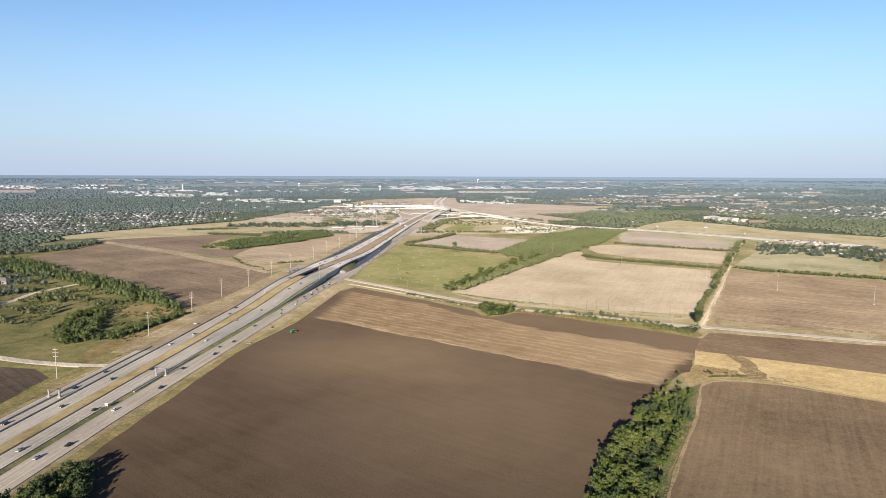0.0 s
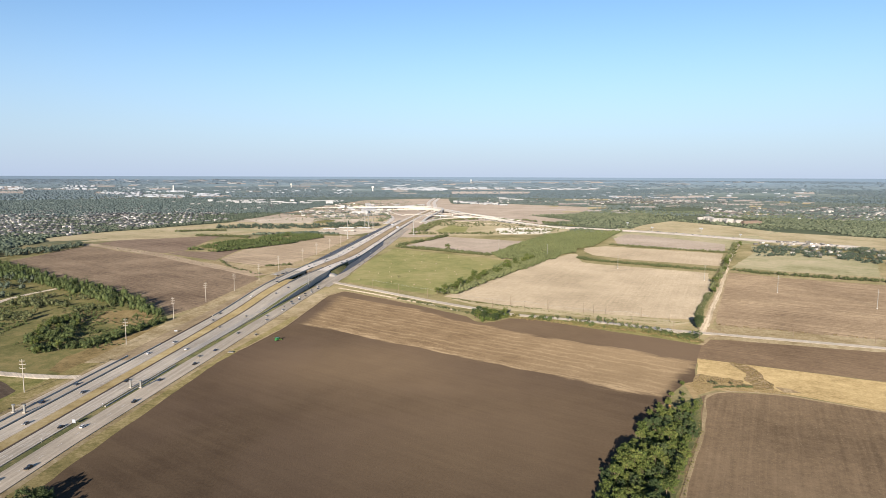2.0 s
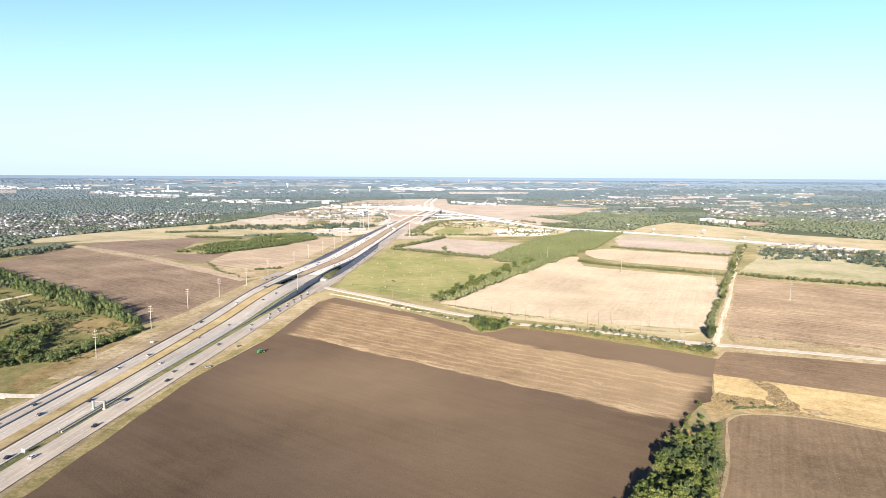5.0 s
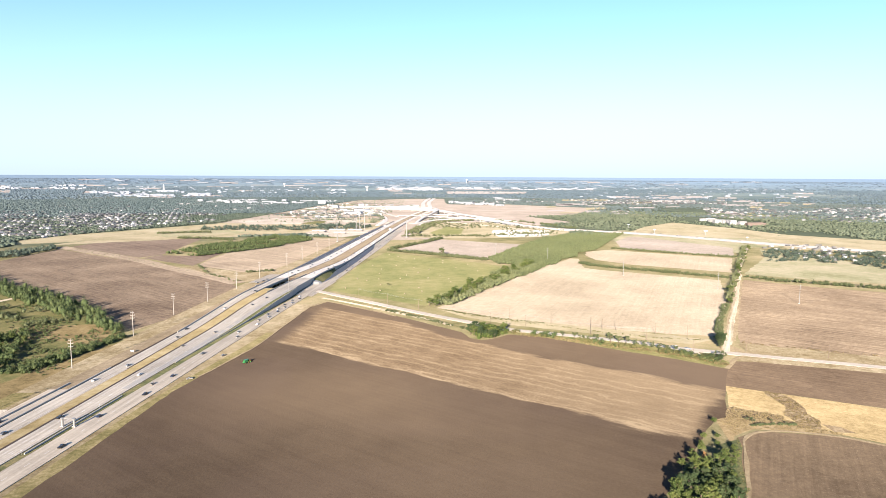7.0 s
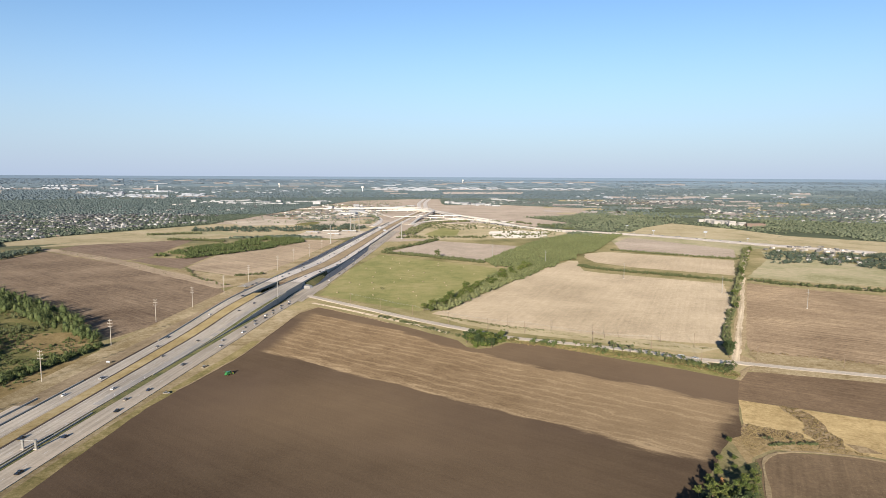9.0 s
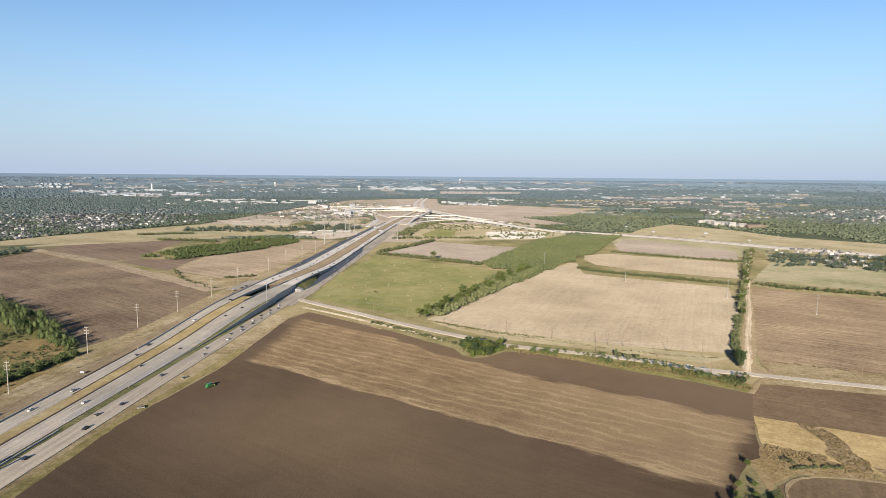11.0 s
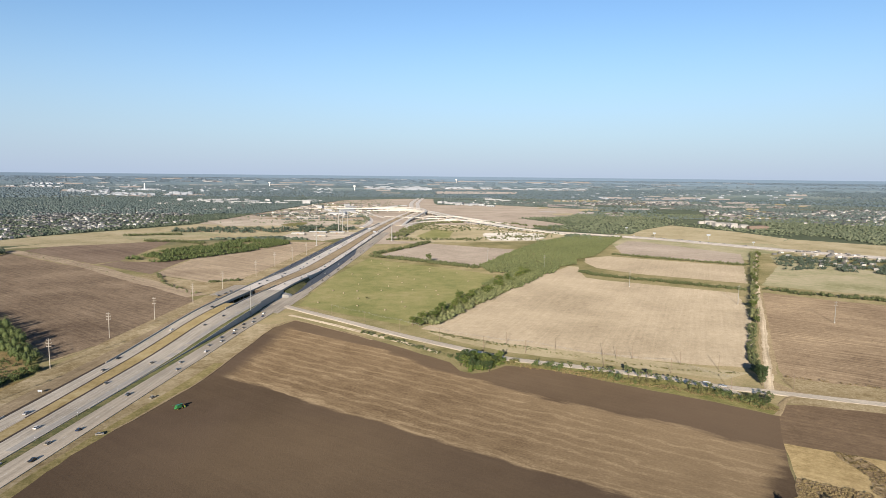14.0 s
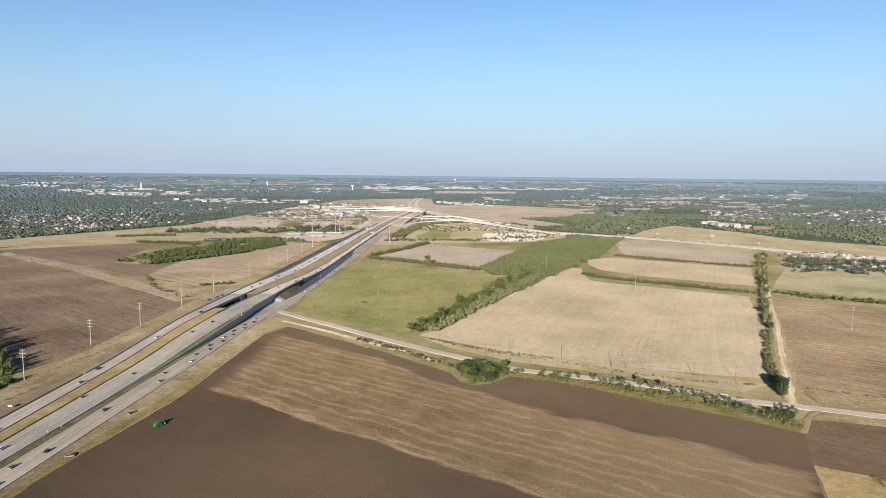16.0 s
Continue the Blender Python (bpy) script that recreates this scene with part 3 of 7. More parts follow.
def ribbon(name, pts, width, material, z=None, thick=0.5, parent=None, rough_edge=0.0, smooth=True):
    """A road of that width along the points, a slab with sides."""
    line = curve_points(pts) if smooth else [Vector((*q, 0)) if len(q) == 2 else Vector(q) for q in pts]
    if z is None:
        LAYER[0] += 0.006
        z = LAYER[0]
    v, f = [], []
    g = random.Random(len(line))
    for i, p in enumerate(line):
        d = (line[min(i + 1, len(line) - 1)] - line[max(i - 1, 0)]).normalized()
        side = Vector((d.y, -d.x, 0)).normalized()
        for s, dz in ((-1, 0), (1, 0), (1, -thick), (-1, -thick)):
            o = s * (width / 2 + (1.4 if dz and thick < 1 else 0) + g.uniform(-rough_edge, rough_edge))
            v.append((p.x + side.x * o, p.y + side.y * o, p.z + z + dz))
    n = len(line)
    for i in range(n - 1):
        for k in range(4):
            a, b = 4 * i + k, 4 * i + (k + 1) % 4
            f.append((a, a + 4, b + 4, b))
    f += [(3, 2, 1, 0), (4 * n - 4, 4 * n - 3, 4 * n - 2, 4 * n - 1)]
    return link_mesh(name, v, [tuple(reversed(q)) for q in f], material, parent)


# the freeway: everything is placed by y and by the distance to the right of the median's middle
def median_x(y):
    return -165.5 + (0.0915 if y < 650 else 0.102) * (y - 650) + (3.5e-5 * (y - 1400) ** 2 if y > 1400 else 0.0)


def step01(a, b, t):
    t = min(1, max(0, (t - a) / (b - a)))
    return t * t * (3 - 2 * t)


DECK = 5.0


def deck_z(y):
    return DECK * step01(555, 715, y) * (1 - step01(815, 1010, y))


def table(ys, vs):
    return lambda y: float(np.interp(y, ys, vs))


def strip(name, y0, y1, left, right, height, material, thick=0.4, parent=None, step=14.0, lift=0.0, bottom=None):
    """A piece of the freeway between two distances from the median; bottom: reach down to that height."""
    ys = np.linspace(y0, y1, max(2, int((y1 - y0) / step) + 1))
    v, f = [], []
    for y in ys:
        m, z = median_x(y), height(y) + lift
        lo = z - thick if bottom is None else bottom
        a, b = m + left(y), m + right(y)
        v += [(a, y, z), (b, y, z), (b, y, lo), (a, y, lo)]
    n = len(ys)
    for i in range(n - 1):
        for k in range(4):
            p, q = 4 * i + k, 4 * i + (k + 1) % 4
            f.append((p, q, q + 4, p + 4))
    f += [(0, 3, 2, 1), (4 * n - 4, 4 * n - 3, 4 * n - 2, 4 * n - 1)]
    return link_mesh(name, v, f, material, parent)


def const(c):
    return lambda y: c

# ---- ground ----


def ground_sheet():
    radii = [0, 60, 200, 500, 1000, 1800, 2600, 3200] + [float(squeeze(d)) for d in
             (3500, 3700, 3900, 4150, 4400, 4700, 5000, 5400, 5800, 6300, 6900, 7600, 8500, 9600, 11000, 13000, 16000, 20000, 27000, 40000, 80000)]
    seg = 180
    v, f = [(CENTRE[0], CENTRE[1], 0.0)], []
    for r in radii[1:]:
        for i in range(seg):
            a = 2 * math.pi * i / seg
            x, y = CENTRE[0] + r * math.cos(a), CENTRE[1] + r * math.sin(a)
            v.append((x, y, float(ground_z(x, y))))
    for i in range(seg):
        f.append((0, 1 + i, 1 + (i + 1) % seg))
    for k in range(len(radii) - 2):
        for i in range(seg):
            a, b = 1 + k * seg + i, 1 + k * seg + (i + 1) % seg
            f.append((a, a + seg, b + seg, b))
    return v, f


_v, _f = ground_sheet()
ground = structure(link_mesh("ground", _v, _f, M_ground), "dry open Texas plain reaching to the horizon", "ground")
# ---- fields ----
field("graded_land", [(-510, 1640), (-400, 2560), (-300, 3150), (-20, 3430), (140, 3430), (120, 2800), (240, 2750), (330, 2000), (420, 1740), (345, 1690), (40, 1290), (-120, 1250), (-90, 1640)],
      M_tan_w, "pinkish graded land around the interchange", "bare ground", 4.0)
field("roadside_land", [(375, 1246), (400, 1420), (470, 1500), (610, 1330), (700, 1300), (790, 1400), (900, 1180), (775, 1040), (690, 1180), (573, 1140), (520, 1060), (455, 1330)],
      M_graze, "dry grassland beside the cross highway", "grass", 3.0)
field("roadside_land", [(640, 1130), (700, 1310), (790, 1390), (980, 1200), (980, 990), (800, 1000)], M_drypale, "dry grassland below far woods", "grass", 3.0)
field("field_big", [(-172, -150), (-158, 230), (-152, 300), (-146, 365), (-140, 425), (-134, 452), (-124, 490), (-116, 528), (-108, 600), (-101, 655), (-88, 680), (-43, 641), (-1, 597), (34, 558),
                    (39, 540), (46, 534), (56, 537), (70, 550), (84, 546), (101, 537), (128, 515), (152, 497), (175, 481), (199, 459), (181, 427), (165, 394), (157, 379), (150, 376),
                    (102, 312), (69, 265), (48, 215), (0, 100), (-30, -150)], M_big, "dark tilled clay field with straw-littered swaths", "field", 0.5)
field("field_southeast", [(83, 225), (104, 265), (127, 304), (144, 340), (150, 354), (164, 362), (203, 353), (242, 325), (420, 205), (420, -150), (-10, -150), (30, 100)],
      M_brown_se, "brown tilled field with pale clods", "field", 0.4)
field("field_dark_strip", [(200, 462), (212, 476), (226, 474), (280, 456), (326, 438), (430, 392), (600, 310), (600, 150), (278, 373), (181, 427)], M_dark_e,
      "dark tilled field beside the gravel road", "field", 0.4)
field("field_gold", [(181, 427), (209, 411), (278, 372), (600, 149), (600, 90), (242, 326), (204, 355), (188, 374), (166, 393)], M_gold, "golden stubble strip between tilled fields", "field", 0.35)
field("field_pale", [(17, 649), (82, 758), (176, 925), (214, 980), (228, 1003), (240, 996), (232, 958), (224, 905), (240, 886), (361, 802), (304, 673), (231, 540), (165, 560), (74, 606)], M_tan,
      "pale stubble field with faint rows", "field", 0.9)
field("field_pale_second", [(262, 1040), (275, 1085), (319, 1111), (477, 1002), (405, 862), (300, 935), (262, 985)], M_tan, "pale stubble field between hedgerows", "field", 0.9)
field("field_pale_third", [(350, 1139), (375, 1246), (430, 1340), (455, 1330), (548, 1140), (493, 1028), (400, 1095)], M_tan_w, "pinkish stubble field beyond a hedgerow", "field", 0.9)
field("field_hill", [(470, 1450), (560, 1600), (690, 1745), (765, 1560), (790, 1400), (700, 1300), (610, 1325)], M_drypale, "pale dry pasture beside the cross highway", "field", 1.5)
field("field_east", [(239, 522), (263, 573), (314, 668), (391, 806), (443, 757), (525, 707), (680, 600), (680, 312), (460, 416), (340, 473), (266, 508)], M_brown_e, "brown tilled field with straw streaks", "field", 0.7)
field("pasture_east", [(415, 850), (532, 1010), (585, 1120), (615, 1040), (655, 900), (560, 765), (470, 808)], M_graze, "pale grazed pasture with faint green patches", "pasture", 1.5)
field("pasture_far_east", [(688, 1190), (766, 1301), (900, 1180), (900, 1040), (775, 1048)], M_drypale, "pale dry pasture near far woods", "pasture", 1.5)
field("pasture_green", [(-96, 742), (-93, 800), (-80, 930), (-52, 1075), (97, 946), (112, 920), (107, 888), (18, 676), (6, 659), (-48, 702)], M_green,
      "green pasture with rusty dry patches", "pasture", 0.8)
field("field_middle", [(-44, 1100), (41, 1285), (190, 1192), (105, 990)], M_tan_w, "pinkish stubble field behind a hedgerow", "field", 0.9)
field("field_west", [(-591, 908), (-585, 1117), (-252, 850), (-199, 765), (-204, 690), (-211, 612), (-226, 570), (-234, 577), (-319, 678), (-420, 754), (-583, 895)], M_red_w, "reddish brown tilled field with straw", "field", 0.7)
field("field_west_second", [(-586, 1152), (-555, 1365), (-414, 1301), (-392, 1046), (-412, 1010)], M_red_w2, "reddish brown tilled field beyond a track", "field", 0.8)
field("field_west_third", [(-300, 925), (-302, 1137), (-205, 1302), (-140, 1303), (-176, 960), (-190, 880), (-217, 866)], M_tan_dull, "pinkish stubble field beside the freeway", "field", 0.8)
field("roadside_land", [(-330, 900), (-302, 922), (-217, 864), (-190, 878), (-176, 958), (-138, 1303), (-128, 1303), (-150, 1000), (-168, 880), (-190, 800), (-206, 792), (-250, 840)], M_verge, "dusty tan land between fields and the freeway", "grass", 1.0)
field("field_west_fourth", [(-404, 1006), (-392, 1040), (-345, 1030), (-306, 1080), (-304, 925)], M_red_w2, "brown tilled patch by a tree strip", "field", 0.8)
field("scrub_west", [(-640, 860), (-583, 893), (-420, 752), (-319, 676), (-235, 575), (-216, 530), (-219, 440), (-224, 393), (-262, 403), (-340, 427), (-480, 520)], M_scrub,
      "olive scrub grass with young trees", "scrub", 1.5)
field("farm_lawn", [(-600, 800), (-520, 830), (-440, 760), (-418, 690), (-425, 640), (-520, 660)], M_scrub, "green farmstead lawn among trees", "lawn", 1.5)
field("scrub_rusty", [(-318, 580), (-262, 590), (-228, 548), (-230, 520), (-262, 538), (-300, 545)], M_orange, "rusty dry grass clearing", "grass", 2.0)
field("scrub_rusty", [(-246, 440), (-236, 485), (-219, 535), (-213, 520), (-222, 400), (-240, 410)], M_orange, "rusty dry grass beside the frontage road", "grass", 1.5)
field("frontage_grass_west", [(-340, 424), (-293, 411), (-262, 400), (-238, 393), (-226, 390), (-226, 330), (-236, 318), (-262, 100), (-420, 100), (-340, 380)], M_yellow, "olive grass round a dark tilled field", "grass", 1.0)
field("field_west_low", [(-330, 390), (-279, 394), (-255, 389), (-236, 372), (-236, 318), (-262, 100), (-420, 100)], M_clay_w, "dark tilled field by an access road", "field", 0.6)
field("pasture_mid_west", [(-640, 1170), (-560, 1400), (-500, 1690), (-280, 1660), (-90, 1640), (-85, 1500), (-235, 1395), (-420, 1305)], M_drypale, "pale dry pasture with tree lines", "pasture", 2.0)
field("lots_ground", [(-20, 1320), (20, 1720), (250, 1735), (350, 1500), (320, 1400), (240, 1330), (98, 1305)], M_drypale, "pale dry ground with scattered scrub", "bare ground", 2.0)
field("pasture_tan_west", [(-735, 1255), (-690, 1375), (-511, 1664), (-460, 1545), (-562, 1330), (-622, 1234), (-690, 1190)], M_drypale,
      "pale dry pasture below the suburb", "pasture", 2.0)
field("pasture_green_west", [(-548, 1395), (-475, 1539), (-353, 1419), (-500, 1325)], M_graze, "green pasture behind a tilled field", "pasture", 2.0)
field("bare_ground", [(-486, 1769), (-319, 1971), (-85, 1780), (-70, 1690), (-270, 1680), (-419, 1640)], M_bare, "bare pale construction ground", "bare ground", 3.0)
field("bare_ground", [(-468, 2023), (-373, 2587), (-290, 3183), (-9, 3442), (-20, 2700), (-46, 2197), (-228, 2092), (-389, 1850)], M_tan_w, "bare pinkish graded land near an interchange", "bare ground", 4.0)
field("field_far_brown", [(214, 2776), (389, 2787), (688, 2506), (507, 2058), (325, 1966), (248, 2210)], M_tan_w, "pinkish brown far field beyond the highway", "field", 4.0)
field("interchange_land", [(-60, 1690), (60, 1720), (240, 1735), (290, 1830), (180, 2250), (235, 2740), (130, 2800), (110, 3400), (-10, 3430), (-25, 2700), (-60, 2200)], M_tan_w, "pale graded land around the interchange", "bare ground", 3.0)
_g = random.Random(41)
for _i in range(46):
    _x, _y = _g.uniform(-470, 40), _g.uniform(1690, 2900)
    if _x > -0.05 * (_y - 1700) - 120 or _x < -480 + 0.16 * (_y - 1700):
        continue
    _w, _d, _a = _g.uniform(22, 70), _g.uniform(25, 110), _g.uniform(-0.5, 0.5)
    _p = [(_x + _w * math.cos(q) * _g.uniform(0.7, 1.2), _y + _d * math.sin(q) * _g.uniform(0.7, 1.2) + _a * _w * math.cos(q)) for q in np.linspace(0, 5.6, 9)]
    _m = _g.choice((M_bare, M_drypale, M_graze, M_red_w2, M_scrub, M_tan_dull, M_caliche))
    field("graded_patch", _p, _m, "patch of graded earth and weeds near the interchange", "bare ground", 3.0)
field("white_lot", [(160, 1430), (172, 1500), (235, 1512), (300, 1490), (288, 1410), (250, 1345), (165, 1340)], M_caliche, "pale bare lot among scrub", "bare ground", 3.0)
field("tan_lot", [(80, 1480), (110, 1560), (165, 1540), (160, 1400), (90, 1370)], M_drypale, "pale dry lot among scrub", "bare ground", 3.0)
field("pasture_small_green", [(24, 1420), (70, 1589), (108, 1541), (90, 1390), (40, 1370)], M_green, "small green pasture near the freeway", "pasture", 2.0)
field("industrial_yard", [(-245, 1385), (-230, 1500), (-100, 1500), (-105, 1400), (-150, 1320)], M_bare, "pale gravel yard beside the freeway", "yard", 1.0)

field("corner_grass", [(166, 392), (157, 379), (150, 376), (143, 345), (150, 356), (164, 364), (203, 355), (188, 373), (168, 387)], M_dry, "dry grass at a field corner", "grass", 0.5)
for _p in ([(198, 418), (206, 412), (207, 398), (202, 382), (203, 373), (197, 363), (186, 364), (190, 373), (189, 381), (197, 393), (197, 402)],
           [(166, 394), (175, 388), (188, 380), (185, 374), (169, 378), (158, 381)], [(201, 369), (208, 365), (211, 357), (201, 359)]):
    field("rough_patch", _p, M_rough, "rough brown weeds crossing golden stubble", "weeds", 1.6)
field("roadside_grass", [(70, 560), (104, 547), (135, 533), (162, 519), (186, 503), (204, 482), (207, 470), (199, 460), (175, 482), (152, 498), (128, 516), (101, 538), (84, 547), (70, 552)], M_yellow, "yellow-green grass beside the county road", "grass", 0.7)
# darker grass sheets cover the paler ground between the trunks
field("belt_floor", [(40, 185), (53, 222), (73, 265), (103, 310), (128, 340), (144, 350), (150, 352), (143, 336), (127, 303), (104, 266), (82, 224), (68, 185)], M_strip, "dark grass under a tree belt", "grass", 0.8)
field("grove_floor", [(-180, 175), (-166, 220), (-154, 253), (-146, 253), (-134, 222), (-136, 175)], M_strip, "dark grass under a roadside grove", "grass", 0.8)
field("road_verge", [(20, 640), (40, 612), (74, 582), (105, 566), (165, 537), (200, 518), (222, 530), (165, 560), (74, 606)], M_drypale, "dry grass between road and stubble field", "verge", 0.8)
field("road_verge", [(234, 516), (240, 521), (266, 507), (340, 472), (460, 415), (680, 311), (680, 286), (455, 393), (330, 448), (232, 492)], M_verge, "dry grass between road and tilled field", "verge", 0.8)

field("road_verge", [(228, 490), (330, 444), (455, 388), (640, 301), (640, 284), (455, 373), (326, 435), (226, 473), (214, 478)], M_verge, "dry grass between road and dark tilled field", "verge", 0.8)
field("track_verge", [(231, 532), (266, 596), (301, 658), (384, 814), (393, 812), (318, 672), (264, 573), (238, 526)], M_margin, "pale bare verge beside a dirt track", "verge", 0.8)
# ---- country roads ----
COUNTY = [(-118, 748), (-46, 676), (0, 630), (38, 596), (71, 567), (105, 551), (136, 537), (164, 523), (188, 507), (215, 496), (250, 481), (275, 471), (329, 448), (460, 391), (640, 305)]
structure(ribbon("county_road", COUNTY, 7.0, M_gravel, 0.26, 0.3), "pale gravel county road between fields", "road")
structure(ribbon("field_lane", [(-96, 700), (-60, 669), (-20, 630), (10, 601), (28, 580)], 2.6, M_track, 0.24, 0.3, None, 0.3), "narrow pale lane along a field", "track")
structure(ribbon("dirt_track", [(214, 494), (226, 515), (258, 573), (311, 668), (392, 819), (452, 931), (573, 1140)], 3.6, M_track, 0.245, 0.3, None, 0.8), "pale rutted dirt track between fields", "track")
structure(ribbon("field_track_west", [(-600, 1150), (-585, 1136), (-420, 1000), (-330, 910), (-250, 834), (-205, 787)], 19.0, M_tan_dull, 0.24, 0.3, None, 1.6), "broad pale dirt track between tilled fields", "track")
structure(ribbon("access_road", [(-330, 428), (-293, 414), (-265, 404), (-232, 397), (-214, 396)], 6.0, M_gravel, 0.25, 0.3), "pale access road to the frontage road", "road")
structure(ribbon("suburb_lane", [(-440, 520), (-410, 589), (-414, 646), (-399, 703), (-392, 725)], 5.0, M_gravel, 0.25, 0.3), "pale lane through scrub", "road")
field("road_apron", [(180, 512), (197, 507), (196, 492), (192, 489), (186, 500)], M_gravel, "pale paved apron beside the county road", "pavement", 0.2)
structure(ribbon("field_margin", [(66, 188), (88, 232), (108, 268), (130, 306), (146, 339), (152, 351), (159, 358), (170, 361), (185, 359), (203, 351.5), (242, 324.5), (320, 272)], 1.5, M_margin, 0.23, 1.0, None, 0.5), "pale bare margin round a tilled field", "field margin")
structure(ribbon("field_edge_west", [(-134, 452), (-124, 490), (-116, 528), (-108, 600), (-101, 655), (-89, 680), (-60, 655), (-20, 616)], 1.3, M_margin, 0.22, 1.0, None, 0.5), "pale line of dead grass along a field edge", "field margin")
field("track_flare", [(211, 500), (219, 504), (225, 514), (229, 518), (229, 510), (231, 500), (236, 491), (224, 494)], M_margin, "pale worn earth where tracks meet the road", "track", 0.6)
structure(ribbon("field_edge_west", [(-225, 566), (-210, 612), (-203, 690), (-198, 762)], 1.4, M_margin, 0.23, 1.0, None, 0.5), "pale line of dead grass along a reddish field", "field margin")
structure(ribbon("track_mouth", [(198, 461), (203, 466), (210, 476), (219, 485), (231, 490), (244, 486)], 1.6, M_margin, 0.235, 0.3, None, 0.5), "pale worn track at a field gate", "track")

# ---- freeway ----
ROAD = 0.36
fr0 = table([-200, 300, 400, 470, 560, 600, 650, 690, 760, 810, 890, 1000, 1100, 1300, 1700, 2200], [21.3, 21.3, 24, 26.5, 29.5, 31, 33.5, 35.5, 38.5, 45, 47.5, 46.5, 44, 40, 33, 28])
fr1 = table([-200, 300, 400, 500, 570, 640, 700, 760, 800, 1150, 1300, 1700, 2200], [34, 34, 37, 40, 42.5, 44, 46.5, 50, 53.5, 53, 50, 42, 37])
med_l = table([-200, 340, 480, 560, 660, 727, 790, 860, 1000, 1200, 1500, 1900], [-1.2, -1.2, -1.6, -3.6, -4.2, -2.2, 2, 5.5, 5.5, 4.5, 1, -3])
med_r = table([-200, 640, 700, 760, 800, 900, 1000, 1200, 1500, 1900], [5.6, 5.9, 7.8, 11, 14.5, 20.5, 21.5, 20, 15, 10])
main_r = table([-200, 310, 440, 520, 600, 640, 690, 720, 760, 850, 920, 1085, 1300, 1500, 1900], [17, 17, 20.3, 22.4, 23, 24.4, 27.4, 29.2, 30.2, 32, 34, 32.5, 30, 27, 22])
wall_r = table([-200, 310, 440, 520, 560, 600, 640, 690, 727, 760, 850, 920, 1085, 1300, 1500, 1900], [17.5, 17.5, 20.9, 23.4, 25.2, 27.3, 29.4, 31.2, 30.6, 30.9, 32.7, 34.6, 33.1, 30.6, 27.6, 22.6])
bank_r = table([795, 830, 880, 1300], [40.5, 39.5, 34.8, 31])
main_l = table([-200, 340, 480, 600, 700, 800, 900, 1100, 1900], [-11.4, -11.6, -12.4, -14, -14.2, -12.5, -10.5, -11.5, -15])
fl0 = table([-200, 340, 480, 600, 760, 900, 1300, 1700], [-13.6, -13.8, -14.6, -16, -18, -19.5, -20.5, -19])
Y0, Y1 = -250, 2300
def height(y): return deck_z(y) + ROAD
BR0, BR1 = 727, 792        # the bridge over the county road
for a, b, tag in ((Y0, 560, "south"), (560, BR0, "ramp_south"), (BR1, 1060, "ramp_north"), (1060, Y1, "north")):
    bottom = -0.3
    paving = M_pale if a >= BR1 else M_concrete
    structure(strip("carriageway_west_" + tag, a, b, main_l, lambda y: med_l(y) - 1.0, height, paving, bottom=bottom), "worn pale concrete carriageway with three lanes", "road")
    structure(strip("carriageway_east_" + tag, a, b, lambda y: med_r(y) + 1.6, main_r, height, paving, bottom=bottom), "worn pale concrete carriageway with lanes and ramp", "road")
    grassy = a < BR1
    structure(strip("median_" + tag, a, b, med_l, med_r, height, M_median if grassy else M_earth, bottom=bottom, lift=-0.06), "tan dry grass median of the freeway" if grassy else "bare pale earth median of the freeway", "median")
    for s, q in ((-1, "west"), (1, "east")):
        if s < 0 and tag == "south":
            continue
        structure(strip("inner_shoulder_" + q + "_" + tag, a, b, med_r if s > 0 else (lambda y: med_l(y) - 1.0), (lambda y: med_r(y) + 1.6) if s > 0 else med_l, height, M_edge, bottom=bottom, lift=-0.02),
                  "dark stained inner shoulder along the median", "road")
for a, b, tag, paving in ((Y0, 468, "dusty", M_dusty), (468, 560, "dark", M_edge)):
    structure(strip("inner_shoulder_west_south_" + tag, a, b, lambda y: med_l(y) - 1.0, med_l, height, paving, bottom=-0.3, lift=-0.02), "narrow inner shoulder along the median", "road")
M_ramp = pavement("grey_ramp_concrete", (0.335, 0.31, 0.268), turn=-5.5)
structure(strip("ramp_lane_east", 430, BR0, lambda y: main_r(y) - 4.6, lambda y: main_r(y) - 0.9, lambda y: height(y) + 0.006, M_ramp, thick=0.05), "greyer ramp lane beside the carriageway", "road")
structure(strip("frontage_road_east", Y0, 735, fr0, fr1, const(0.30), M_dusty), "pale concrete frontage road with two lanes", "road")
structure(strip("frontage_road_east_north", 735, 1500, fr0, fr1, const(0.29), M_dusty), "pale frontage road beyond the overpass", "road")
structure(strip("ramp_shoulder_east", 800, 1500, lambda y: max(wall_r(y), bank_r(y)) + 1.0, lambda y: fr0(y) - 0.3, const(0.25), M_dusty), "dusty paved shoulder beside the ramp", "road")
# one dark colour covers both the asphalt and the shade along the wall
structure(strip("ramp_road_east", 786, 1190, lambda y: max(wall_r(y), bank_r(y)) + 0.5, lambda y: min(fr0(y) - 0.6, 46.5, 38 + 0.42 * (y - 782), 46 - 0.14 * (y - 1100)), const(0.28), M_asphalt), "dark asphalt ramp with wall shade in its colour", "road")
structure(strip("frontage_road_west", Y0, 430, lambda y: fl0(y) - 10.8, fl0, const(0.30), M_dusty), "pale concrete frontage road with dusty edges", "road")
structure(strip("frontage_track_west", 430, 800, lambda y: fl0(y) - 10.8, fl0, const(0.29), M_earth), "brown trodden earth beside the carriageway", "road")
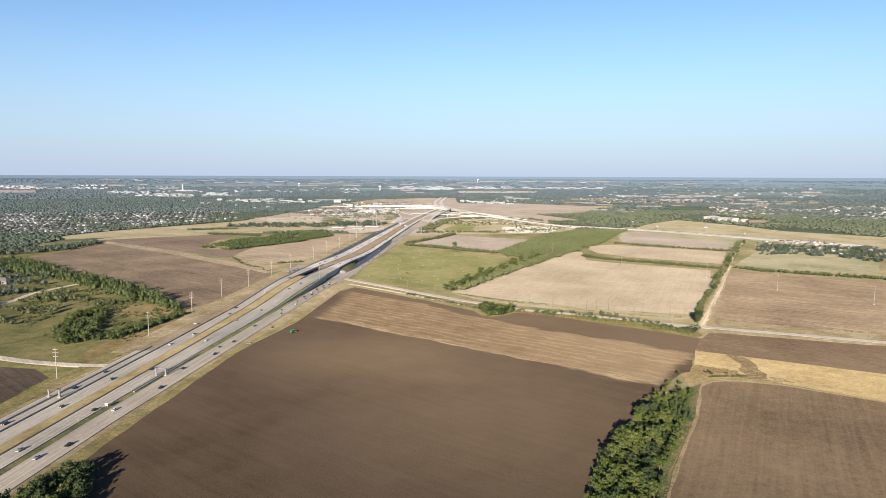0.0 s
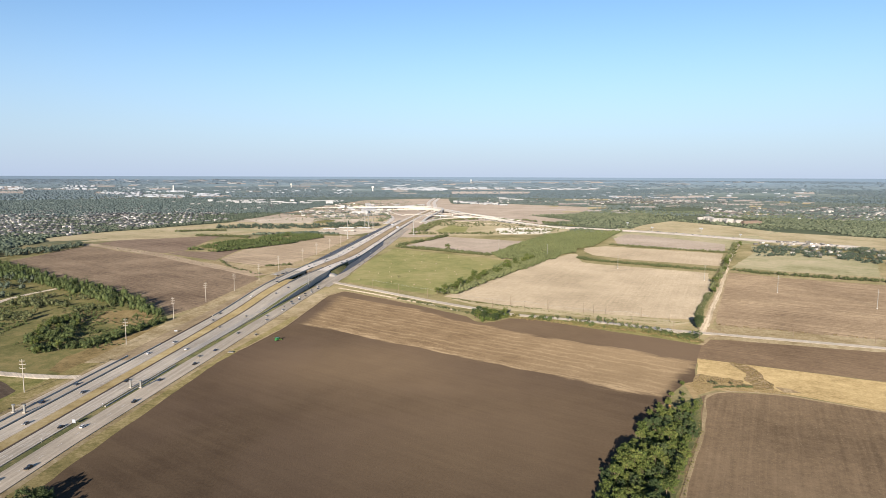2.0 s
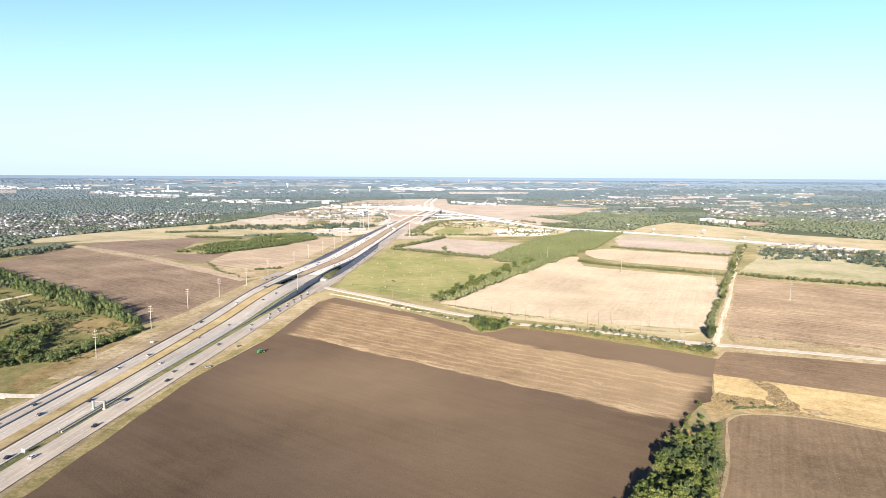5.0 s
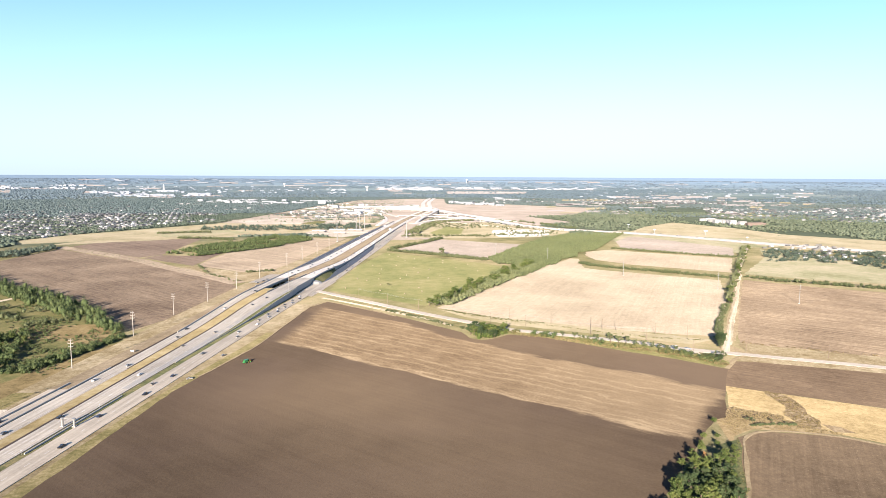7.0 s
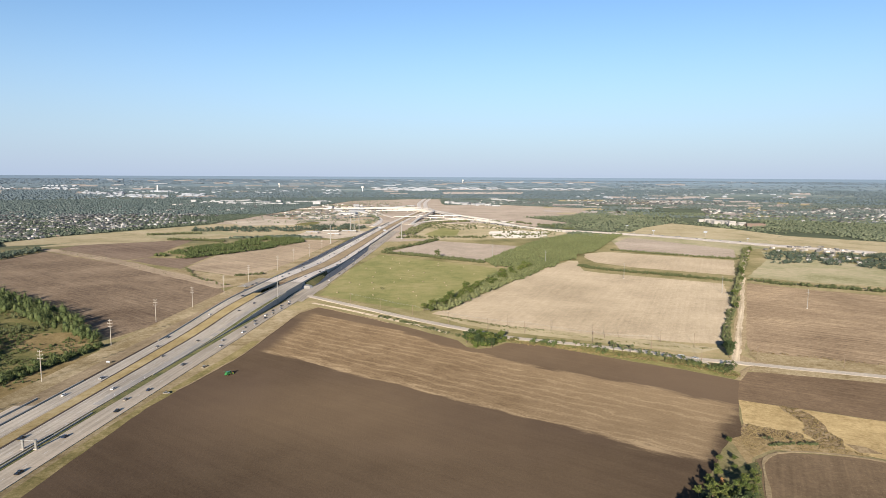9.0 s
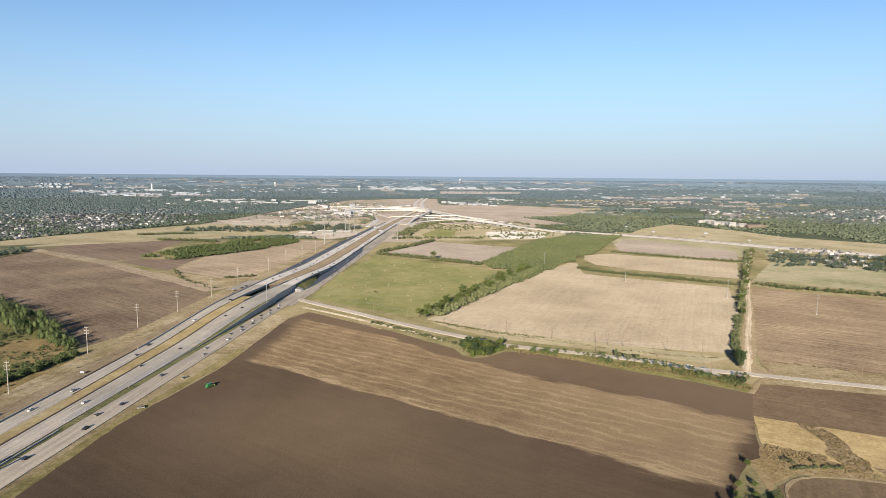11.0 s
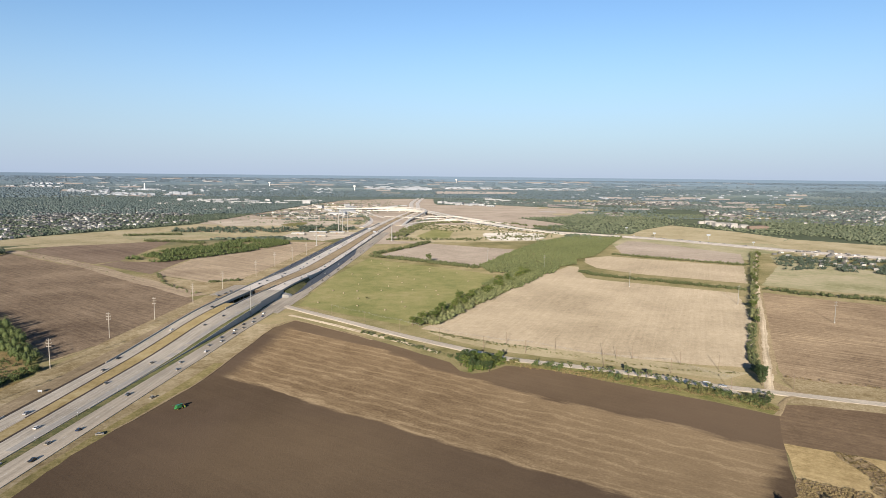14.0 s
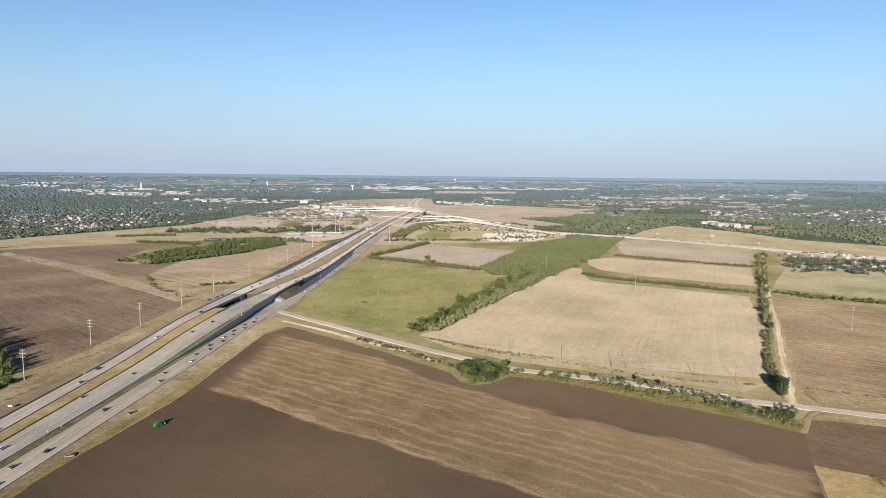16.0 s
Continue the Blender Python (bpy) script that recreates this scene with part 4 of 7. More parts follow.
structure(strip("frontage_road_west_north", 800, 1620, lambda y: fl0(y) - 3.5, lambda y: main_l(y) - 2.5, const(0.28), M_asphalt), "fresh dark asphalt frontage road with queued cars", "road")
structure(strip("embankment_top_east", 470, BR0, lambda y: main_r(y) + 0.3, lambda y: wall_r(y) - 0.2, lambda y: height(y) - 0.12, M_strip, bottom=-0.3), "green grass strip above the retaining wall", "verge")
structure(strip("verge_strip_east", Y0, 640, lambda y: wall_r(y) + 0.2, lambda y: fr0(y) - 0.2, const(0.24), M_strip), "narrow green verge between carriageway and frontage road", "verge")
structure(strip("verge_strip_west", Y0, 700, lambda y: fl0(y) + 0.1, lambda y: main_l(y) - 0.2, const(0.24), M_edge), "narrow dark dirt strip beside the carriageway", "verge")
structure(strip("verge_east", Y0, 668, lambda y: fr1(y) + 0.2, table([-200, 150, 320, 449, 532, 600, 655, 668], [74, 68, 66, 70, 76, 76, 76, 78]), const(0.003), M_verge), "tan dry grass verge beside a tilled field", "verge")
structure(strip("verge_west", Y0, 790, table([-200, 420, 600, 790], [-35, -40, -44, -45]), lambda y: fl0(y) - 11.0, const(0.22), M_verge), "dusty tan verge under a pole line", "verge")
structure(strip("verge_grass_east", Y0, 560, lambda y: fr1(y) + 3.5 + step01(400, 560, y) * 9, const(64), const(0.018), M_vergegrass), "olive and golden grass on the verge", "verge")
structure(strip("verge_grass_west", Y0, 425, table([-200, 425], [-36, -41]), lambda y: fl0(y) - 14.5, const(0.228), M_vergegrass), "olive grass on the western verge", "verge")
structure(strip("outer_shoulder_west", Y0, 700, lambda y: main_l(y) - 1.2, lambda y: main_l(y) - 0.1, const(0.31), M_edge), "dark stained outer shoulder of the carriageway", "road")
field("junction_pavement", [(-126, 715), (-108, 706), (-102, 745), (-95, 800), (-108, 800), (-121, 780)], M_dusty, "pale paved junction below the overpass", "pavement", 0.3)
field("junction_pavement", [(-196, 720), (-186, 715), (-176, 800), (-170, 850), (-184, 850), (-194, 790)], M_dusty, "pale paved junction west of the overpass", "pavement", 0.3)

# overpass: decks, girders, piers, parapets, abutments
def overpass(name, left, right):
    t = thing(name, "concrete overpass carrying a freeway carriageway over the county road", "bridge", "freeway overpasses")
    strip("deck", BR0, BR1, left, right, height, M_concrete, 0.9, t, 8)
    for i in range(6):
        k = (i + 0.5) / 6
        strip("girder", BR0, BR1, lambda y: left(y) + (right(y) - left(y)) * k - 0.35, lambda y: left(y) + (right(y) - left(y)) * k + 0.35,
              lambda y: height(y) - 0.9, M_wall, 1.0, t, 30)
    for y in (748, 771):
        for k in (0.1, 0.36, 0.64, 0.9):
            x = median_x(y) + left(y) + (right(y) - left(y)) * k
            Build().lathe((x, y, 0), [(0.55, 0), (0.55, 3.1)], 10).make("pier", M_wall, t)
        xm = median_x(y) + (left(y) + right(y)) / 2
        Build().box((xm, y, 3.4), (abs(right(y) - left(y)) * 0.94, 1.1, 0.8)).make("pier_cap", M_wall, t)
    for y in (BR0, BR1):
        xm = median_x(y) + (left(y) + right(y)) / 2
        Build().box((xm, y + (1.2 if y == BR1 else -1.2), 1.7), (abs(right(y) - left(y)), 1.6, 4.0)).make("abutment", M_wall, t)
    return t


overpass("overpass", main_l, lambda y: med_l(y) - 0.4)
overpass("overpass", lambda y: med_r(y) + 0.6, main_r)


def long_wall(name, y0, y1, off, top, thick, material, label, base=-0.3):
    ob = strip(name, y0, y1, lambda y: off(y) - thick / 2, lambda y: off(y) + thick / 2, top, material, bottom=base)
    return structure(ob, label, "wall")


rail = 0.95
long_wall("retaining_wall_east", 480, BR0, wall_r, lambda y: deck_z(y) + ROAD + 0.35, 0.4, M_wall, "pale concrete retaining wall in shade")
long_wall("parapet_east", BR0, 1080, lambda y: main_r(y) + 0.25, lambda y: height(y) + rail, 0.4, M_wall, "pale concrete parapet and retaining wall", 0.0 - 0.3)
long_wall("parapet_west", 560, 1080, lambda y: main_l(y) - 0.25, lambda y: height(y) + rail, 0.4, M_wall, "pale concrete parapet and retaining wall")
for s in (-1, 1):
    long_wall("parapet_median", BR0 - 25, BR1 + 25, (lambda y: med_r(y) + 0.4) if s > 0 else (lambda y: med_l(y) - 0.2), lambda y: height(y) + rail, 0.35, M_wall, "low concrete parapet beside the bridge gap", DECK - 0.5)
long_wall("barrier_wall_west", 1080, 1750, lambda y: main_l(y) - 0.6, lambda y: height(y) + 1.6, 0.5, M_wall, "concrete barrier wall along the freeway")
long_wall("barrier_wall_east", 1080, 1700, lambda y: main_r(y) + 0.6, lambda y: height(y) + 1.4, 0.5, M_wall, "concrete barrier wall along the freeway")
# concrete in the dark shoulder colour, so that its face reads as shaded
for y in (BR0 - 0.3, BR1 + 0.3):
    structure(strip("median_abutment", y - 0.6, y + 0.6, lambda q: med_l(q) + 0.1, lambda q: med_r(q) - 0.1, lambda q: height(q) - 0.08, M_edge, bottom=-0.3), "concrete abutment wall closing the median", "wall")
# white slope paving at the corner of the overpass, and the grass bank behind it
_w = thing("wing_wall", "pale sunlit concrete slope paving at the overpass", "wall")
_m = median_x(785)
Build().add([(_m + 30.4, 777, 0), (_m + 40.5, 776, 0), (_m + 43, 784, 0), (_m + 40, 797, 0), (_m + 32, 797, 0),
             (_m + 32, 783, 2.6), (_m + 39, 782.5, 1.7), (_m + 40, 785, 1.5), (_m + 38.6, 797, 1.2), (_m + 32.2, 797, 3.0)],
            [(0, 1, 6, 5), (1, 2, 7, 6), (2, 3, 8, 7), (3, 4, 9, 8), (4, 0, 5, 9), (5, 6, 7, 8, 9)]).make("slope_paving", M_wall, _w)


def grass_bank():
    """Bank falling from the carriageway to the ramp."""
    v, f = [], []
    ys = np.linspace(793, 884, 14)
    for y in ys:
        m = median_x(y)
        a, b = m + main_r(y) + 0.5, m + max(bank_r(y), main_r(y) + 0.9)
        v += [(a, y, height(y) * 0.85), (b, y, 0.1), (a, y, 0.0)]
    for i in range(len(ys) - 1):
        for k in range(3):
            p, q = 3 * i + k, 3 * i + (k + 1) % 3
            f.append((q, p, p + 3, q + 3))
    f += [(0, 1, 2), (len(v) - 1, len(v) - 2, len(v) - 3)]
    return link_mesh("grass_bank", v, f, M_strip)


structure(grass_bank(), "green grass bank beside the overpass", "bank")

# guard walls at the sign gantries
long_wall("guard_wall_east", 345, 418, lambda y: main_r(y) + 2.6, const(0.95), 0.5, M_wall, "low concrete guard wall at the sign gantry", 0.1)
long_wall("guard_wall_west", 270, 470, lambda y: main_l(y) - 0.9, const(1.1), 0.5, M_wall, "low concrete guard wall beside the carriageway", 0.1)

long_wall("guard_wall_outer", 290, 440, const(-19.8), const(1.15), 0.4, M_wall, "low concrete guard wall at the sign gantry", 0.1)
# painted lines
def markings(name, y0, y1, offs, z, dashed, parent_label):
    b = Build()
    w = 0.09 if dashed else 0.06
    for off in offs:
        y = y0
        while y < y1:
            e = y + (3.2 if dashed else 12.0)
            xa, xb = median_x(y) + off(y), median_x(e) + off(e)
            za, zb = z(y) + 0.012, z(e) + 0.012
            b.add([(xa - w, y, za), (xa + w, y, za), (xb + w, e, zb), (xb - w, e, zb)], [(0, 1, 2, 3)])
            y += 12.2
    return stuff(b.make(name, M_line), parent_label, "road marking")


markings("lane_dashes", 150, 1500, [lambda y: med_l(y) - 5.2, lambda y: med_r(y) + 5.2, lambda y: med_r(y) + 8.9, lambda y: main_r(y) - 4.7], height, True, "white dashed lane lines on concrete")
markings("edge_lines", 150, 1500, [lambda y: med_l(y) - 1.4, lambda y: main_l(y) + 0.5, lambda y: med_r(y) + 1.9, lambda y: main_r(y) - 0.6], height, False, "white edge lines on concrete")
markings("frontage_dashes", 150, 700, [lambda y: (fr0(y) + fr1(y)) / 2], const(0.30), True, "white dashed line on the frontage road")

# cross highway and interchange in the distance
structure(ribbon("cross_highway_verge", [(190, 1800), (290, 1570), (430, 1450), (532, 1359), (624, 1240), (760, 1090)], 46, M_bare, 0.30, 0.3, None, 5.0), "bare pale earth along the cross highway", "verge")
structure(ribbon("cross_highway", [(-420, 2600), (-277, 2529), (-135, 2438), (0, 2345), (75, 2230), (110, 2090), (190, 1800), (290, 1570), (430, 1450), (532, 1359), (624, 1240), (760, 1090)], 26, M_pale, 0.5, 0.8), "pale concrete cross highway", "road")
structure(ribbon("cross_highway_west", [(-420, 2600), (-560, 2670), (-760, 2800), (-1000, 3000)], 26, M_pale, 0.5, 0.8), "pale concrete cross highway", "road")
structure(ribbon("service_road", [(-20, 1690), (40, 1750), (100, 1720), (190, 1600), (270, 1480)], 9, M_gravel, 0.45, 0.8), "pale service road by the interchange", "road")
for _s in (-13, 13):
    structure(ribbon("freeway_far", [(median_x(2290) + _s, 2290), (35 + _s, 2600), (40 + _s, 2970), (75 + _s, 3500)], 15, M_pale, 0.5, 0.8), "pale concrete carriageway beyond the interchange", "road")
structure(ribbon("loop_ramp", [(-60, 1950), (-110, 2150), (-130, 2350), (-60, 2480), (20, 2440)], 9, M_pale, 0.48, 0.8), "pale concrete ramp beside the interchange", "road")


def flyover(pts, width):
    t = thing("flyover", "pale concrete flyover ramp on round piers", "bridge", "interchange flyovers")
    ribbon("deck", pts, width, M_flyover, 0.0, 1.6, t)
    line = curve_points(pts, 40)
    for p in line[2:-2]:
        if p.z > 4:
            Build().lathe((p.x, p.y, 0), [(1.1, 0), (1.1, p.z - 2.4), (2.2, p.z - 1.5)], 10).make("pier", M_flyover, t)


flyover([(-6, 1690, 0.6), (13, 1841, 5), (48, 2030, 9), (66, 2170, 10), (50, 2330, 9), (-30, 2450, 7), (-160, 2530, 2)], 7.5)
flyover([(-330, 2570, 1), (-200, 2500, 4), (-80, 2420, 7), (20, 2310, 8), (80, 2180, 8), (125, 2020, 7), (185, 1860, 4), (240, 1740, 1)], 11)
flyover([(-300, 2470, 1), (-160, 2390, 5), (-40, 2320, 8), (40, 2220, 9), (85, 2090, 7), (140, 1900, 2)], 9)
flyover([(-260, 2260, 1), (-150, 2280, 3), (-20, 2240, 6), (60, 2150, 6), (110, 2060, 2)], 8)
flyover([(-60, 2010, 0.8), (10, 1930, 5), (90, 1850, 7), (170, 1765, 7), (256, 1590, 5), (340, 1470, 1)], 8)
flyover([(-420, 2430, 1), (-250, 2400, 4), (-110, 2350, 6), (0, 2270, 7), (80, 2140, 6), (150, 1980, 1)], 8)
flyover([(-10, 1675, 1), (47, 1763, 5), (116, 1802, 6), (166, 1807, 6), (205, 1772, 5), (262, 1660, 1)], 8)
flyover([(20, 2020, 3), (89, 1955, 7), (144, 1955, 7), (186, 1870, 6), (263, 1736, 2)], 8)
structure(ribbon("frontage_far_west", [(-100, 1620), (-90, 1800), (-110, 2000), (-170, 2200), (-260, 2380)], 12, M_pale, 0.46, 0.8), "pale concrete frontage road by the interchange", "road")
structure(ribbon("frontage_far_east", [(0, 1600), (20, 1740), (50, 1880), (90, 1950), (140, 1850), (200, 1720), (290, 1530)], 10, M_pale, 0.46, 0.8), "pale concrete frontage road by the interchange", "road")

# ---- trees ----
_t = (1 + 5 ** 0.5) / 2
ICO_V = np.array([(-1, _t, 0), (1, _t, 0), (-1, -_t, 0), (1, -_t, 0), (0, -1, _t), (0, 1, _t), (0, -1, -_t), (0, 1, -_t), (_t, 0, -1), (_t, 0, 1), (-_t, 0, -1), (-_t, 0, 1)])
ICO_V = ICO_V / np.linalg.norm(ICO_V[0])
ICO_F = np.array([(0, 11, 5), (0, 5, 1), (0, 1, 7), (0, 7, 10), (0, 10, 11), (1, 5, 9), (5, 11, 4), (11, 10, 2), (10, 7, 6), (7, 1, 8),
                  (3, 9, 4), (3, 4, 2), (3, 2, 6), (3, 6, 8), (3, 8, 9), (4, 9, 5), (2, 4, 11), (6, 2, 10), (8, 6, 7), (9, 8, 1)])


OCT_V = np.array([(1, 0, -0.1), (0, 1, -0.1), (-1, 0, -0.1), (0, -1, -0.1), (0, 0, 1.0), (0, 0, -1.0)])
OCT_F = np.array([(0, 1, 4), (1, 2, 4), (2, 3, 4), (3, 0, 4), (1, 0, 5), (2, 1, 5), (3, 2, 5), (0, 3, 5)])


def tufts_far(c, r, g):
    """Plain eight-sided crowns for woods in the far distance."""
    n = len(c)
    a = g.uniform(0, 6.28, n)
    rot = np.zeros((n, 3, 3))
    rot[:, 0, 0], rot[:, 0, 1], rot[:, 1, 0], rot[:, 1, 1], rot[:, 2, 2] = np.cos(a), -np.sin(a), np.sin(a), np.cos(a), 1
    v = np.einsum("nij,kj->nki", rot, OCT_V) * (1 + g.uniform(-0.3, 0.3, (n, 6, 1))) * r[:, None, :] + c[:, None, :]
    f = OCT_F[None] + (np.arange(n) * 6)[:, None, None]
    return v.reshape(-1, 3), f.reshape(-1, 3)


def lumps(c, r, g, jag=0.22):
    """Uneven lumps: one twelve-cornered body at each centre c with radii r (n, 3)."""
    n = len(c)
    v = ICO_V[None] * (1 + g.uniform(-jag, jag, (n, 12, 1))) * r[:, None, :] + c[:, None, :]
    f = ICO_F[None] + (np.arange(n) * 12)[:, None, None]
    return v.reshape(-1, 3), f.reshape(-1, 3)


def leaves(c, nrm, size, g):
    """Small leaf sprays: a bent pair of triangles at each point, roughly facing outwards."""
    n = len(c)
    d = nrm + g.normal(0, 0.8, (n, 3))
    d /= np.linalg.norm(d, axis=1, keepdims=True)
    u = np.cross(d, g.normal(0, 1, (n, 3)))
    u /= np.linalg.norm(u, axis=1, keepdims=True) + 1e-9
    w = np.cross(d, u)
    s = size * g.uniform(0.6, 1.3, (n, 1))
    v = np.stack([c - u * s, c - w * s * 0.6 + d * s * 0.25, c + u * s, c + w * s * 0.6 + d * s * 0.25], 1)
    q = (np.arange(n) * 4)[:, None]
    f = np.concatenate([q + np.array([[0, 1, 2]]), q + np.array([[0, 2, 3]])], 1).reshape(-1, 3)
    return v.reshape(-1, 3), f


def sphere_points(n, g):
    d = g.normal(0, 1, (n, 3))
    return d / np.linalg.norm(d, axis=1, keepdims=True)


def crown_mesh(g, h, rad, lobes, sprays, spray):
    """Crown of lobes, each a shaded body under a coat of leaf sprays."""
    low = 0.12 * h
    d = sphere_points(lobes, g)
    k = g.uniform(0.3, 0.95, (lobes, 1))
    c = d * k * np.array([rad, rad, (h - low) * 0.42])
    c[:, 2] += low + (h - low) * 0.5
    r = np.repeat(rad * g.uniform(0.14, 0.36, (lobes, 1)), 3, 1) * np.array([1, 1, 0.85])
    v0, f0 = lumps(c, r * 0.45, g, 0.35)
    pick = g.integers(0, lobes, sprays)
    nd = sphere_points(sprays, g)
    nd[:, 2] = np.abs(nd[:, 2]) * 0.9 - 0.25 * g.random(sprays)
    p = c[pick] + nd * r[pick] * g.uniform(0.6, 1.2, (sprays, 1))
    v1, f1 = leaves(p, nd, spray, g)
    return np.concatenate([v0, v1]), np.concatenate([f0, f1 + len(v0)])


def tree_kind(seed, h, rad, material, label, lobes=11, sprays=420, spray=0.55, category="tree"):
    g = np.random.default_rng(seed)
    t = thing("tree", label, category)
    b = Build()
    lean = g.uniform(-0.4, 0.4, 2)
    fork = (lean[0], lean[1], h * 0.36)
    b.tube((0, 0, -0.2), fork, 0.035 * h, 0.022 * h, 7)
    for i in range(5):
        a = 2 * math.pi * (i / 5 + g.uniform(-0.07, 0.07))
        b.tube(fork, (math.cos(a) * rad * 0.55, math.sin(a) * rad * 0.55, h * g.uniform(0.55, 0.75)), 0.016 * h, 0.006 * h, 5)
    b.make("trunk", M_bark, t)
    v, f = crown_mesh(g, h, rad, lobes, sprays, spray)
    link_arrays("crown", v, f, material, t)
    return t


LEAFY = "broad green oak with a dense leafy crown"
KINDS = [tree_kind(20 + i, h, r, M_leaf, LEAFY, lobes=34, sprays=1060, spray=s * 0.66) for i, (h, r, s) in enumerate(((9, 3.8, .5), (8, 3.4, .45), (10, 4.2, .55), (7, 3.2, .45), (8.5, 3.0, .45)))]
DARK = [tree_kind(60 + i, h, r, M_dark_leaf, "dense dark green tree", lobes=30, sprays=900, spray=0.34) for i, (h, r) in enumerate(((9, 3.6), (8, 3.2), (9.5, 3.4)))]
SMALL = [tree_kind(40 + i, h, r, M_leaf2, "small green tree with a rounded crown", lobes=9, sprays=300, spray=s * 0.7) for i, (h, r, s) in enumerate(((5, 2.2, .45), (4.2, 1.9, .4), (6, 2.4, .5)))]
used = set()


def plant(kinds, x, y, size=1.0, label="", group=""):
    k = kinds[rnd.randrange(len(kinds))]
    m = pose(x, y, 0, 0, 0, rnd.uniform(0, 360)) @ Matrix.Diagonal((size * rnd.uniform(0.9, 1.1), size * rnd.uniform(0.9, 1.1), size * rnd.uniform(0.88, 1.12), 1))
    if k.name not in used:
        used.add(k.name)
        k.matrix_basis = m
        t = k
    else:
        t = copy_thing(k, m @ Matrix.Diagonal([1 / a for a in k.scale] + [1]))
    return tagged(t, label, "", group)


def scatter(poly, gap, seed):
    """Points in a polygon, no two nearer than gap."""
    g = random.Random(seed)
    xs, ys = [p[0] for p in poly], [p[1] for p in poly]
    out = []
    area = (max(xs) - min(xs)) * (max(ys) - min(ys))
    for _ in range(int(area / gap ** 2 * 6)):
        x, y = g.uniform(min(xs), max(xs)), g.uniform(min(ys), max(ys))
        if bool(inside(poly, np.array([x]), np.array([y]))[0]) and all((x - a) ** 2 + (y - b) ** 2 > gap * gap for a, b in out):
            out.append((x, y))
    return out


# tree belt between the two near fields
for x, y in scatter([(42, 190), (54, 225), (72, 265), (101, 306), (116, 325), (128, 328), (126, 303), (103, 266), (80, 222), (66, 185)], 4.1, 3):
    plant(KINDS if rnd.random() < 0.72 else DARK, x, y, rnd.uniform(0.55, 0.98), "", "trees of the field belt")
for x, y, s in ((147, 371, 0.45), (133, 352, 0.5), (140, 353, 0.45), (133, 331, 0.58), (141, 339, 0.5), (132, 323, 0.6), (126, 339, 0.58), (111, 324, 0.62), (118, 330, 0.62), (136, 345, 0.42), (129, 346, 0.42), (138, 332, 0.5)):
    plant(KINDS, x, y, s, "", "trees of the field belt")
_r = tree_kind(77, 4.5, 2.2, M_rust, "small tree with rusty brown leaves", 6, 160, 0.4)
_r.matrix_basis = pose(124, 331, 0)
for x, y, s in ((167, 371, 0.65), (177, 372, 0.5), (183, 369, 0.4), (187, 368, 0.4), (165, 373, 0.45)):
    plant(SMALL, x, y, s, "small dark green bush in dry grass", "bushes at the field corner")
# grove by the frontage road
for x, y in scatter([(-178, 180), (-164, 218), (-154, 250), (-145, 250), (-136, 222), (-138, 180)], 4.6, 5):
    plant(DARK if rnd.random() < 0.7 else KINDS, x, y, rnd.uniform(0.7, 0.96), "", "trees beside the frontage road")
# clump at the county road
for x, y in ((43, 546), (47, 541), (52, 540), (57, 544), (62, 550), (48, 549), (54, 552), (59, 557), (44, 553), (65, 557), (40, 550), (50, 558), (68, 561), (57, 537)):
    plant(KINDS if rnd.random() < 0.6 else DARK, x, y, rnd.uniform(0.9, 1.12), "", "trees of the roadside clump")
for x, y, k in ((219, 512, 1.2), (223, 519, 1.3), (217, 507, 0.8), (226, 526, 0.9)):
    plant(DARK, x, y, k, "dense green tree where dirt track meets road", "trees at the junction")
plant(DARK, 201, 475, 0.7, "dark green tree below the county road")
plant(DARK, 197, 480, 0.55, "dark green tree below the county road")
plant(KINDS, 36, 1036, 1.3, "lone dark tree in a pinkish field")
plant(SMALL, -34, 768, 0.9, "lone dark bush in the green pasture")
# dark grove and scattered trees in the scrub
for x, y in scatter([(-298, 480), (-316, 545), (-302, 562), (-283, 528), (-256, 455), (-270, 446)], 10, 6):
    plant(KINDS, x, y, rnd.uniform(0.6, 0.9), "", "trees of the scrub grove")
for x, y in scatter([(-420, 560), (-440, 690), (-320, 640), (-262, 540), (-330, 480)], 26.0, 7):
    plant(SMALL, x, y, rnd.uniform(0.5, 1.0), "small dark juniper in olive grass", "trees of the scrub")
# row along the green pasture
for i in range(36):
    t = i / 35
    plant(KINDS, 10 + 146 * t + rnd.uniform(-4, 10), 656 + 284 * t + rnd.uniform(-5, 5), rnd.uniform(0.9, 1.25), "", "trees along the green pasture")
# row along the dirt track
for i in range(34):
    t = (i / 33) ** 0.9
    plant(SMALL if i % 3 else KINDS, 302 + 275 * t + rnd.uniform(-3, 2), 664 + 480 * t + rnd.uniform(-4, 4), rnd.uniform(0.85, 1.15), "", "trees along the dirt track")


